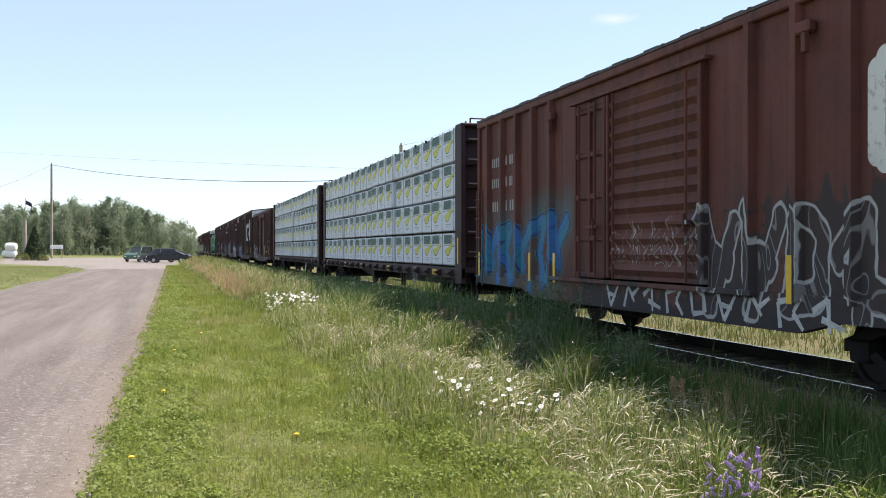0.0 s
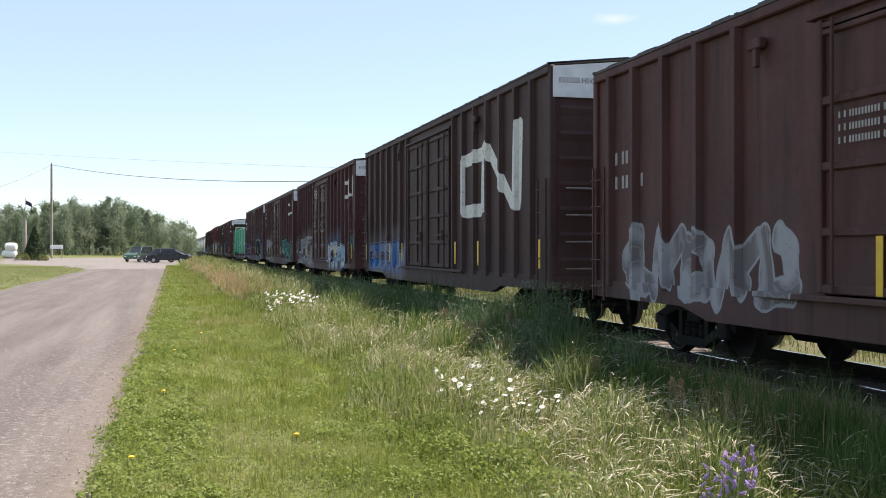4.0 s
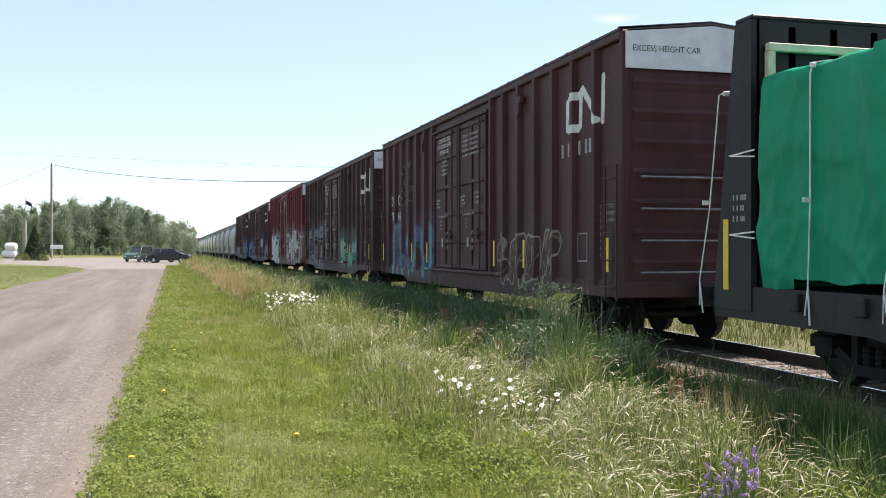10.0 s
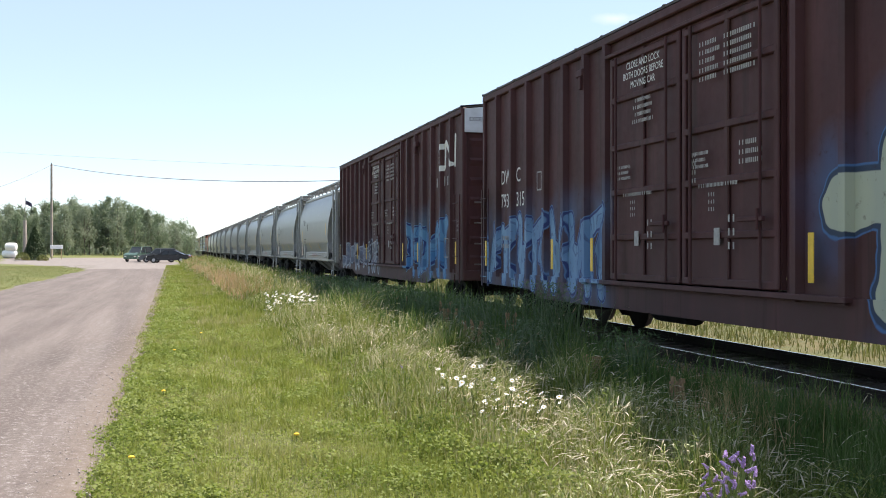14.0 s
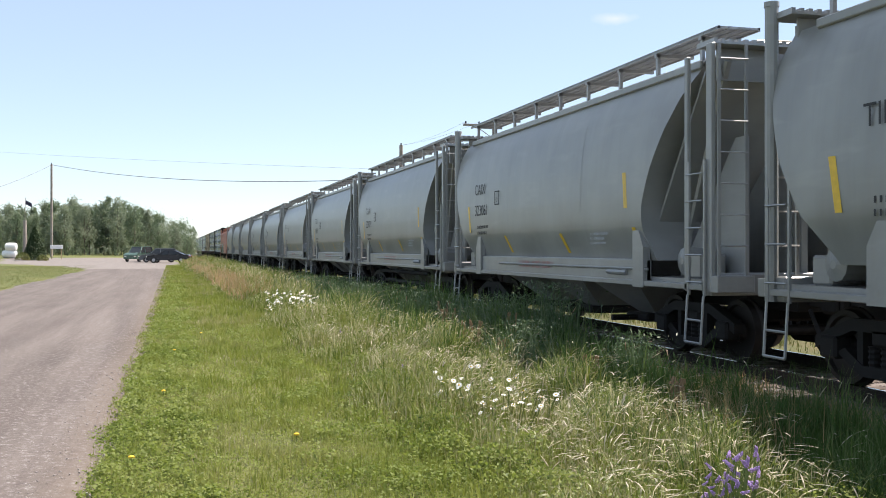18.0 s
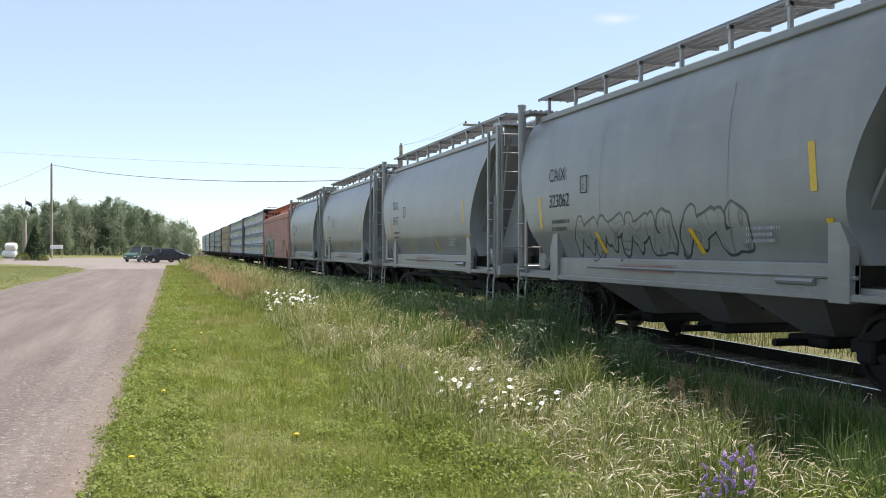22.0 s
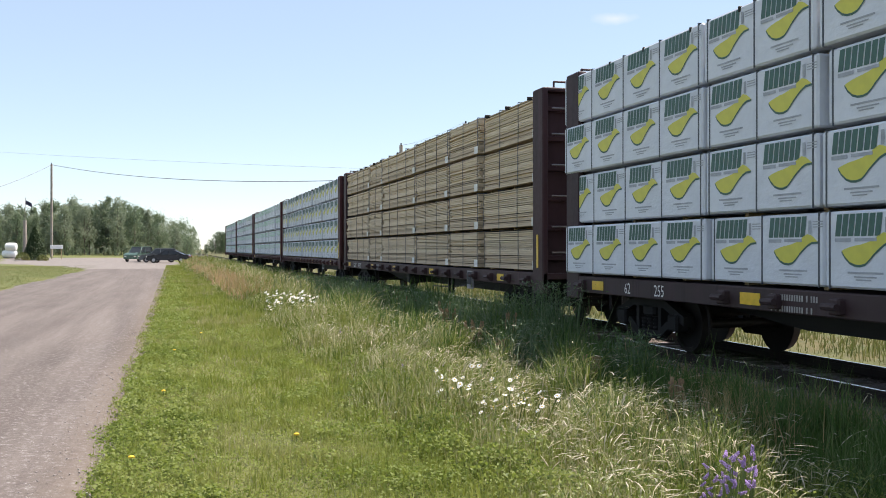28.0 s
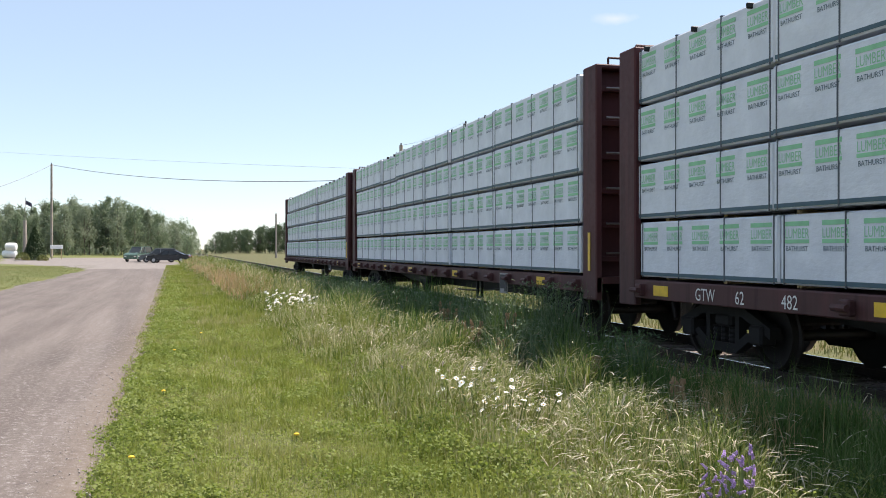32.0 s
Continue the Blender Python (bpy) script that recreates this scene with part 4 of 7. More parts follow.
def load(L, style, label):
    """Four tiers of banded lumber packs on each side of the centre beam."""
    root = thing("lumber_load", label, "lumber", "lumber loads on the train")
    x_in, x_out, z0, dz = 0.1, 1.43, 1.12, 0.885
    span = 22.3
    rng = random.Random(len(label) + int(L * 10))
    order = list(range(len(COLS)))
    rng.shuffle(order)
    proud = [rng.uniform(-0.05, 0.05) for _ in order]
    for r in range(ROWS):
        y = -span / 2
        part("far_tier", cached("far_tier", lambda s: s.box(x_in, x_out, y, -y, 0.03, dz - 0.03, 0.025)), M_rawlumber if style == "raw" else M_wrap, root, "", (0, 0, z0 + r * dz))
        for c in order:
            w = COLS[c][1]
            za = z0 + r * dz
            jig = rng.uniform(-0.02, 0.02) + proud[c]
            at = Matrix.Translation((jig, y, za)) @ pose(0, 0, 0, 0, 0, rng.uniform(-0.25, 0.25))

            def pack(s, w=w):
                s.box(-x_out, -x_in, 0.015, w - 0.015, 0.03, dz - 0.03, 0.025)

            def planks(s, w=w):
                q = random.Random(int(w * 100))
                n = 20
                for i in range(n):
                    a = 0.03 + i * (dz - 0.07) / n
                    gap = q.choice((0.002, 0.003, 0.004, 0.007, 0.011, 0.016))
                    s.box(-x_out + q.choice((0, 0.006, 0.02, 0.06)), -x_in, q.uniform(0, 0.07), w - q.uniform(0, 0.08), a + q.uniform(0, 0.002), a + (dz - 0.07) / n - gap)
            build, m = (planks, M_rawlumber) if style == "raw" else (pack, M_wrap)
            p = part("lumber_pack", cached(("lumber_pack", w, style == "raw"), build), m, root, "", at, "stuff" if style == "raw" else "")

            def bands(s, w=w):
                n = max(2, round(w / 1.2))
                for i in range(n + 1):
                    yy = min(w - 0.1, max(0.1, i * w / n))
                    s.box(-x_out - 0.006, -x_out + 0.002, yy - 0.012, yy + 0.012, 0.02, dz - 0.02)
                    s.box(-x_out - 0.006, -x_in, yy - 0.02, yy + 0.02, dz - 0.032, dz - 0.02)
            part("band", cached(("band", w), bands), M_band, p, "", None, "stuff")
            if style == "swoosh":
                def bowl(s):
                    lo = [(0.15, 0.43), (0.2, 0.37), (0.28, 0.31), (0.36, 0.285), (0.44, 0.28), (0.52, 0.295), (0.58, 0.335), (0.65, 0.395), (0.72, 0.445), (0.8, 0.495), (0.88, 0.525), (0.99, 0.53)]
                    hi = [(0.15, 0.43), (0.2, 0.45), (0.28, 0.47), (0.36, 0.485), (0.44, 0.495), (0.52, 0.51), (0.58, 0.525), (0.65, 0.55), (0.72, 0.59), (0.8, 0.62), (0.88, 0.6), (0.99, 0.53)]
                    k = len(lo)
                    s.add([(-x_out - 0.004, -a, b) for a, b in lo + hi], [(i, i + 1, k + i + 1, k + i) for i in range(k - 1)])
                    s.add([(-x_out - 0.004, -a, b) for a, b in lo[:1]], [])

                def word(s, w=w):
                    n = max(2, round(w / 1.2))
                    lo = [(0.15, 0.43), (0.2, 0.37), (0.28, 0.31), (0.36, 0.285), (0.44, 0.28), (0.52, 0.295), (0.58, 0.335), (0.65, 0.395), (0.72, 0.445), (0.8, 0.495), (0.88, 0.525), (0.99, 0.53)]
                    for i in range(n):
                        y0 = (n - i - 0.5) * w / n + 0.5
                        for k in range(7):
                            a = y0 - 0.04 - k * 0.104
                            s.add([(-x_out - 0.004, a, 0.585), (-x_out - 0.004, a - 0.086, 0.585), (-x_out - 0.004, a - 0.122, 0.82), (-x_out - 0.004, a - 0.036, 0.82)], [(0, 1, 2, 3)])
                        for (a, b), (e, f) in zip(lo, lo[1:]):
                            s.add([(-x_out - 0.0055, y0 - a, b - 0.022), (-x_out - 0.0055, y0 - e, f - 0.022), (-x_out - 0.0055, y0 - e, f + 0.004), (-x_out - 0.0055, y0 - a, b + 0.004)], [(0, 1, 2, 3)])

                def small(s, w=w):
                    n = max(2, round(w / 1.2))
                    for i in range(n):
                        y0 = (i + 0.5) * w / n + 0.5
                        for a, e, b, t in ((0.04, 0.3, 0.525, 0.04), (0.36, 0.7, 0.53, 0.035), (0.25, 0.8, 0.19, 0.022), (0.35, 0.7, 0.15, 0.016), (0.38, 0.62, 0.12, 0.014), (0.82, 0.87, 0.62, 0.15), (0.9, 1.08, 0.72, 0.012), (0.9, 1.08, 0.75, 0.012), (0.9, 1.08, 0.69, 0.012)):
                            s.add([(-x_out - 0.0065, y0 - a, b), (-x_out - 0.0065, y0 - e, b), (-x_out - 0.0065, y0 - e, b + t), (-x_out - 0.0065, y0 - a, b + t)], [(0, 1, 2, 3)])
                k = max(2, round(w / 1.2))
                for i in range(k):
                    part("printed_bowl", cached("printed_bowl", bowl), M_lemon, p, "yellow printed curve", (0, (i + 0.5) * w / k + 0.5, 0))
                part("printed_word", cached(("printed_word", w), word), M_printgreen, p, "dark green printed bars", None, "stuff")
                part("small_print", cached(("small_print", w), small), M_smallprint, p, "", None, "stuff")
            elif style == "green":
                def mark(s):
                    for z, hh in ((0.715, 0.055), (0.515, 0.045)):
                        s.box(-x_out - 0.005, -x_out - 0.003, -0.46, 0.0, z, z + hh)
                    t = text_mesh("LUMBER")
                    wide = max(v.co.x for v in t.vertices)
                    s.add([(-x_out - 0.0045, -v.co.x * 0.46 / wide, 0.575 + v.co.y * 0.165) for v in t.vertices], [tuple(q.vertices) for q in t.polygons])

                def stripe(s, w=w):
                    s.add([(-x_out - 0.004, 0.03, 0.05), (-x_out - 0.004, w - 0.03, 0.05), (-x_out - 0.004, w - 0.03, 0.1), (-x_out - 0.004, 0.03, 0.1)], [(0, 1, 2, 3)])
                    n = max(2, round(w / 0.68))
                    t = text_mesh("BATHURST")
                    wide = max(v.co.x for v in t.vertices)
                    for i in range(n):
                        y0 = (i + 0.5) * w / n + 0.21
                        s.add([(-x_out - 0.0045, y0 - v.co.x * 0.42 / wide, 0.425 + v.co.y * 0.085) for v in t.vertices], [tuple(q.vertices) for q in t.polygons])
                k = max(2, round(w / 0.68))
                for i in range(k):
                    part("printed_mark", cached("printed_mark", mark), M_mint, p, "green printed mark", (0, (i + 0.5) * w / k + 0.23, 0))
                part("printed_stripe", cached(("printed_stripe", w), stripe), M_slate, p, "dark blue-green printed stripe", None, "stuff")
            else:
                part("paper_tag", cached("paper_tag", lambda s: s.box(-x_out - 0.012, -x_out - 0.004, 0.06, 0.32, 0.03, 0.2)), M_white, p, "white paper tag")
            y += w + (0.03 if rng.random() < 0.8 else 0.1)
    # dunnage between the tiers
    s = Shape()
    for r in range(ROWS):
        for i in range(14):
            yy = -span / 2 + 0.5 + i * (span - 1.0) / 13
            s.box(-x_out + 0.3, x_out - 0.3, yy - 0.045, yy + 0.045, z0 + r * dz - 0.02, z0 + r * dz + 0.03)
    one("dunnage", s, M_wood, root, "", None, False, "stuff")
    for i in range(17):
        yy = -span / 2 + 0.4 + i * (span - 0.8) / 16 + rng.uniform(-0.2, 0.2)
        part("corner_protector", cached("corner_protector", lambda s: s.box(-x_out - 0.03, -x_out + 0.1, -0.02, 0.02, z0 + ROWS * dz - 0.1, z0 + ROWS * dz - 0.025, 0.01)), M_black, root, "", (0, yy, 0))
    return root


def tarp_flat():
    root = thing("bulkhead_flatcar", "black steel bulkhead flat car with tall ladders on its ends", "flat car", GROUP)
    paint = car_paint("black_car_paint", root, (0.0095, 0.0095, 0.0105), (0.018, 0.015, 0.013), (), 0.55, 0.4)
    L = 20.5
    h = L / 2
    one("deck", Shape().box(-1.4, 1.4, -h, h, 0.98, 1.1, 0.01), paint, root)
    for sx in (-1, 1):
        one("side_sill", Shape().side([(-h, 1.1), (-h, 0.7), (-h + 3, 0.66), (-h + 4.2, 0.5), (h - 4.2, 0.5), (h - 3, 0.66), (h, 0.7), (h, 1.1)], sx * 1.4 - 0.06, sx * 1.4 + 0.06), paint, root)
    for i in range(16):
        y = -h + 1.8 + i * (L - 3.6) / 15
        part("stake_pocket", cached("stake_pocket", lambda s: s.box(-0.07, 0.02, -0.08, 0.08, 0.86, 1.06, 0.015)), paint, root, "", (-1.46, y, 0))
    for d in (-1, 1):
        a = d * (h - 0.87)
        s = Shape().box(-1.4, 1.4, min(a, a + d * 0.08), max(a, a + d * 0.08), 1.1, 4.4)
        wall = one("bulkhead", s, paint, root)
        for x in (-0.9, -0.3, 0.3, 0.9):
            one("stiffener", Shape().box(x - 0.07, x + 0.07, min(a, a + d * 0.25), max(a, a + d * 0.25), 1.1, 4.35, 0.02), paint, wall)
        for z in (1.9, 2.7, 3.5):
            one("crosspiece", Shape().box(-1.38, 1.38, min(a, a + d * 0.16), max(a, a + d * 0.16), z - 0.06, z + 0.06, 0.02), paint, wall)
        one("bulkhead_cap", Shape().box(-1.46, 1.46, min(a, a + d * 0.4), max(a, a + d * 0.4), 4.4, 4.47, 0.02), paint, root)
        for sx in (-1, 1):
            web = [(a, 0.8), (a, 4.4), (a + d * 0.36, 4.4), (a + d * 0.86, 1.0), (a + d * 0.86, 0.8)]
            one("bulkhead_post", Shape().side(web if d > 0 else web[::-1], sx * 1.42 - 0.06, sx * 1.42 + 0.06), paint, root, "sloping plate of the bulkhead")

        def slope(z):
            return a + d * (0.36 + 0.5 * (4.4 - z) / 3.4)
        for i in range(8):
            z = 1.25 + i * 0.42
            one("rung", Shape().rod((-1.3, slope(z) + d * 0.05, z), (-0.7, slope(z) + d * 0.05, z), 0.022, 5), M_tread, root, "worn bright rung")
        for x in (-1.34, -0.66):
            one("ladder_stile", Shape().side([(slope(1.0), 1.0), (slope(4.45), 4.45), (slope(4.45) + d * 0.07, 4.45), (slope(1.0) + d * 0.07, 1.0)], x - 0.03, x + 0.03), paint, root)
        one("end_sill", Shape().box(-1.44, 1.44, min(d * h, d * (h - 0.1)), max(d * h, d * (h - 0.1)), 0.82, 1.12, 0.02), paint, root)
        coupler(root, d * (h + 0.45), d)
        truck_parts(root, d * (h - 2.6))
        one("end_reflector", Shape().box(-1.492, -1.482, min(a + d * 0.5, a + d * 0.62), max(a + d * 0.5, a + d * 0.62), 1.05, 1.95), M_yellow, root, "yellow reflective strip")
        bars(root, M_white, -1.485, a + (0.4 if d > 0 else -0.15), 2.25, [(0.3, 0.07), (0.26, 0.07), (0.28, 0.07)])
        for z in (1.75, 2.75):
            one("tie_band", Shape().rod((-1.5, a - d * 0.1, z - 0.05), (-1.5, a + d * 0.45, z), 0.012, 4).rod((-1.5, a - d * 0.1, z + 0.03), (-1.5, a + d * 0.45, z), 0.012, 4), M_strap, root, "pale webbing strap round the bulkhead")
    for y in (-h + 5, 0, h - 5):
        one("reflector", Shape().box(-1.475, -1.462, y - 0.22, y + 0.22, 0.86, 1.02), M_yellow, root, "yellow reflective tag")
    one("centre_sill", Shape().box(-0.3, 0.3, -h, h, 0.6, 1.0), M_black, root)
    return root


BUNDLES = [(-9.3, -0.05), (-8.75, 0.06), (-7.2, 0.0), (-5.6, 0.04), (-3.7, 0.0), (-2.2, 0.05), (-0.6, 0.0), (1.5, 0.05), (3.4, 0.0), (5.4, 0.05), (7.3, 0.0), (8.3, 0.05)]
TIES = [(9.98, 0.60), (8.27, 0.00), (6.53, 0.46), (3.76, 0.60), (2.35, 0.60), (0.58, 0.60), (-0.73, 0.60), (-1.27, 0.60), (-2.47, 0.60), (-3.19, 0.55), (-3.69, 0.54), (-4.17, 0.43), (-5.48, 0.46), (-6.79, 0.34), (-7.22, 0.30), (-7.80, -0.19), (-8.30, -0.20)]


def tarp_load():
    root = thing("tarpaulin_covered_load", "bright green tarpaulin over stacked bundles, tied with pale straps", "covered load", "lumber loads on the train")
    s = Shape()
    y0, y1, n, m = -9.33, 9.25, 520, 84
    by, bo = [b[0] for b in BUNDLES], [b[1] for b in BUNDLES]

    def proud(y):
        k = max(0, sum(1 for b in by if b <= y) - 1)
        nxt = by[k + 1] if k + 1 < len(by) else 99
        o = bo[k] + (0.04 if k % 2 else -0.03) * (y - by[k] - 0.6)
        if nxt - y < 0.09:
            o += (bo[k + 1] - o) * (1 - (nxt - y) / 0.09) ** 2
        return o

    def crest(y):
        return 3.68 + 0.5 * proud(y) + 0.035 * noise.noise((y * 1.7, 5.0, 1.0)) - 0.05 * max(0, (abs(y) - 8.9)) * 2

    def fold(a, b, k):
        return 1 - abs(noise.noise((a, b, k))) * 2.2

    def wob(y, z):
        low = max(0.0, 1 - (z - 1.1) / 1.6)
        w = 0.03 * noise.noise((y * 0.6, z * 0.5, 4.0)) + 0.012 * noise.noise((y * 2.3, z * 0.8, 2.0))
        w += 0.034 * max(0, fold(y * 1.1 - z * 0.9, z * 0.5 + y * 0.3, 7.0)) ** 5
        w += 0.034 * max(0, fold(y * 1.7 + z * 1.3, z * 1.2 - y * 0.4, 3.0)) ** 6 * (0.4 + low)
        w += 0.005 * noise.noise((y * 6, z * 4, 11.0)) + 0.03 * low * noise.noise((y * 3.3, 0.4, 6.0))
        return w + proud(y)
    prof = []
    for k in range(m + 1):
        u = k / m
        if u < 0.46:
            prof.append((-1.36, u / 0.46))
        elif u < 0.54:
            prof.append((-1.36 + 2.72 * (u - 0.46) / 0.08, 1.0))
        else:
            prof.append((1.36, 1 - (u - 0.54) / 0.46))
    vs = []
    for i in range(n + 1):
        y = y0 + (y1 - y0) * i / n
        top = crest(y)
        hem = 1.2 + 0.05 * noise.noise((y * 2.2, 0.3, 1.0)) - (0.12 if abs(y) > 8.6 else 0)
        for x, f in prof:
            z = hem + (top - hem) * f
            d = wob(y, z) - 0.05 * max(0, (f - 0.93) / 0.07)
            side = abs(x) > 1.3
            vs.append((x + (d if x > 0 else -d) if side else x, y + (0.02 * math.sin(z * 5) if side else 0), z if side else z + 0.06 * (1 - (x / 1.36) ** 2) + 0.02 * noise.noise((x * 2, y * 2, 1.0))))
    k = m + 1
    fs = [(i * k + j, i * k + j + 1, (i + 1) * k + j + 1, (i + 1) * k + j) for i in range(n) for j in range(m)]
    fs += [tuple(range(k))[::-1], tuple(range(n * k, n * k + k))]
    s.add(vs, fs)
    one("tarpaulin", s, M_tarp, root, "", None, 60)
    q = random.Random(9)
    for y, lean in TIES:
        sh = Shape()
        pts = [(-1.5, y + lean, 0.82)]
        for z in (1.15, 2.1, 3.55):
            yy = y + lean * (1 - (z - 0.82) / 2.9)
            pts.append((-1.39 - max(wob(yy, z), wob(yy + 0.1, z), wob(yy - 0.1, z)), yy, z))
        pts += [(-1.37 - proud(y), y, crest(y) - 0.02), (-1.2, y, crest(y) + 0.015), (0, y, crest(y) + 0.06), (1.2, y, crest(y) + 0.015), (1.46, y, crest(y) - 0.05), (1.52, y, 1.0)]
        for a, b in zip(pts, pts[1:]):
            sh.rod(a, b, 0.009, 4)
        tail = Shape().rod(pts[1], (-1.52, y + lean - 0.12, 0.72), 0.011, 4)
        zk = q.uniform(1.9, 2.5)
        yk = y + lean * (1 - (zk - 0.82) / 2.9)
        buckle = Shape().box(-1.5 - wob(yk, zk), -1.42 - wob(yk, zk), yk - 0.012, yk + 0.012, zk - 0.03, zk + 0.03)
        st_ = one("strap", sh, M_strap, root)
        one("strap_tail", tail, M_strap, st_)
        one("buckle", buckle, M_strap, st_)
        one("corner_pad", Shape().box(-1.41 - proud(y), -1.36, y - 0.018, y + 0.018, crest(y) - 0.08, crest(y) - 0.02, 0.005), M_strap, root)
    for x in (-1.25, -0.2, 0.8):
        one("timber_stake", Shape().box(x - 0.05, x + 0.05, 9.27, 9.37, 1.1, 4.0, 0.01), M_paleframe, root)
    one("timber_rail", Shape().box(-1.3, 0.9, 9.26, 9.36, 4.0, 4.1, 0.01), M_paleframe, root)
    return root


M_roof = plain("weathered_roof", (0.07, 0.055, 0.052), 0.65, 0.1, 0.4)
M_galv = plain("galvanised_steel", (0.36, 0.36, 0.36), 0.42, 0.5, 0.15)
M_pinkrail = plain("salmon_walkway", (0.42, 0.2, 0.13), 0.6, 0, 0.2)
M_seam = plain("rusty_seam", (0.2, 0.08, 0.05), 0.7)
M_red = plain("faded_red_lettering", (0.42, 0.22, 0.21), 0.6)
M_smallprint = plain("grey_small_print", (0.36, 0.38, 0.42), 0.6)
M_band = plain("dark_banding", (0.06, 0.07, 0.09), 0.5)
M_lemon = plain("yellow_print", (0.62, 0.57, 0.09), 0.55, 0, 0.08)
M_printgreen = plain("dark_green_print", (0.05, 0.12, 0.1), 0.55, 0, 0.15)
M_mint = plain("mint_print", (0.25, 0.55, 0.32), 0.55, 0, 0.1)
M_slate = plain("slate_print", (0.05, 0.1, 0.13), 0.55, 0, 0.15)
M_strap = plain("pale_strap", (0.75, 0.78, 0.74), 0.6)
M_paleframe = plain("pale_green_timber", (0.5, 0.5, 0.36), 0.7)


def wrap_material():
    s = Nodes("white_lumber_wrap")
    p = s.coords()
    big, fine = s.noise(p, 2.2, 4.0, 0.6), s.noise(s.scaled(p, (1, 1.0, 2.0)), 7.0, 4.0, 0.6)
    c = s.mix(s.ramp(big, 0.3, 0.75), (0.57, 0.59, 0.65), (0.71, 0.73, 0.79))
    c = s.mix(s.math("MULTIPLY", s.ramp(fine, 0.6, 0.8), 0.3), c, (0.45, 0.46, 0.48))
    return s.done(c, 0.5, 0.0, s.math("ADD", big, fine), 0.35, 0.03)


def tarp_material():
    s = Nodes("green_tarpaulin")
    p = s.coords()
    a, b = s.noise(p, 1.4, 4.0, 0.6), s.noise(s.scaled(p, (1, 2.2, 0.8)), 3.0, 5.0, 0.65)
    c = s.mix(s.ramp(a, 0.3, 0.7), (0.001, 0.2, 0.1), (0.002, 0.28, 0.145))
    return s.done(c, 0.5, 0.0, s.math("ADD", a, b), 0.3, 0.05, 0.12)


def rawlumber_material():
    s = Nodes("raw_spruce_boards")
    p = s.coords()
    grain = s.noise(s.scaled(p, (1, 0.8, 28)), 2.0, 4.0, 0.6)
    isl = s.node("NewGeometry").outputs["Random Per Island"]
    c = s.mix(s.ramp(grain, 0.25, 0.75), (0.55, 0.42, 0.28), (0.77, 0.64, 0.48))
    c = s.mix(s.math("MULTIPLY", s.ramp(isl, 0.2, 1.0), 0.6), c, (0.3, 0.215, 0.15))
    return s.done(c, 0.8, 0.0, grain, 0.3)


M_wrap, M_tarp, M_rawlumber = wrap_material(), tarp_material(), rawlumber_material()

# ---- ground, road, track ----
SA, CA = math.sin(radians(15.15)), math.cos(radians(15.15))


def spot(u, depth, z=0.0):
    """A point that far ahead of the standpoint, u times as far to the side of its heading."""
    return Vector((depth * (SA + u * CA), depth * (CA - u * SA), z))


GX = [-900, -300, -120, -60, -30, -16, -10, -7.4, -6.6, -3.5, -0.4, 0.0, 0.6, 1.2, 1.7, 2.2, 2.8, 3.4, 4.0, 4.6, 5.2, 5.8, 6.3, 6.8, 8.3, 9.9, 10.4, 11, 12, 14, 18, 30, 60, 150, 400, 1200]
GZ = [1.2, 0.7, 0.5, 0.2, 0.06, 0.04, 0.04, 0.05, 0.0, 0.0, 0.0, 0.0, -0.01, -0.02, -0.03, -0.05, -0.1, -0.16, -0.2, -0.22, -0.23, -0.24, -0.25, -0.25, -0.25, -0.25, -0.25, -0.2, -0.15, -0.1, 0.0, 0.1, 0.2, 0.3, 0.6, 1.2]


def ground_z(x, y):
    z = np.interp(x, GX, GZ)
    t = np.clip((np.asarray(y) - 120.0) / 60.0, 0, 1)
    far = np.clip((2.0 - np.asarray(x)) / 6.0, 0, 1)
    return z + 0.55 * t * t * (3 - 2 * t) * far


def ground_material():
    s = Nodes("meadow_ground")
    p = s.coords()
    x, y, z = s.xyz(p)
    big, mid, fine = s.noise(p, 0.12, 3.0), s.noise(p, 1.1, 4.0, 0.6), s.noise(p, 14.0, 4.0, 0.7)
    c = s.mix(s.ramp(mid, 0.3, 0.7), (0.11, 0.14, 0.03), (0.17, 0.185, 0.05))
    c = s.mix(s.ramp(fine, 0.35, 0.7), tuple(v * 0.6 for v in (0.09, 0.11, 0.03)), c)
    dry = s.math("MULTIPLY", s.ramp(big, 0.42, 0.62), 0.6)
    c = s.mix(dry, c, (0.17, 0.165, 0.055))
    beyond = s.ramp(x, 10.2, 11.0)
    c = s.mix(beyond, c, s.mix(s.ramp(mid, 0.35, 0.65), (0.115, 0.095, 0.04), (0.07, 0.085, 0.026)))
    return s.done(c, 0.95, 0.0, s.math("ADD", mid, fine), 0.6, 0.05)


def tri_mesh(name, verts, faces, material, label="", category="", kind="stuff", parent=None):
    """A mesh from arrays of points and of triangles or quads."""
    m = bpy.data.meshes.new(name)
    verts, faces = np.asarray(verts, np.float32), np.asarray(faces, np.int32)
    n, k = faces.shape
    m.vertices.add(len(verts))
    m.vertices.foreach_set("co", verts.ravel())
    m.loops.add(n * k)
    m.loops.foreach_set("vertex_index", faces.ravel())
    m.polygons.add(n)
    m.polygons.foreach_set("loop_start", np.arange(0, n * k, k, dtype=np.int32))
    m.update(calc_edges=True)
    m.materials.append(material)
    ob = new(name, m)
    if parent is not None:
        ob.parent = parent
    return tagged(ob, label, category, "", kind)


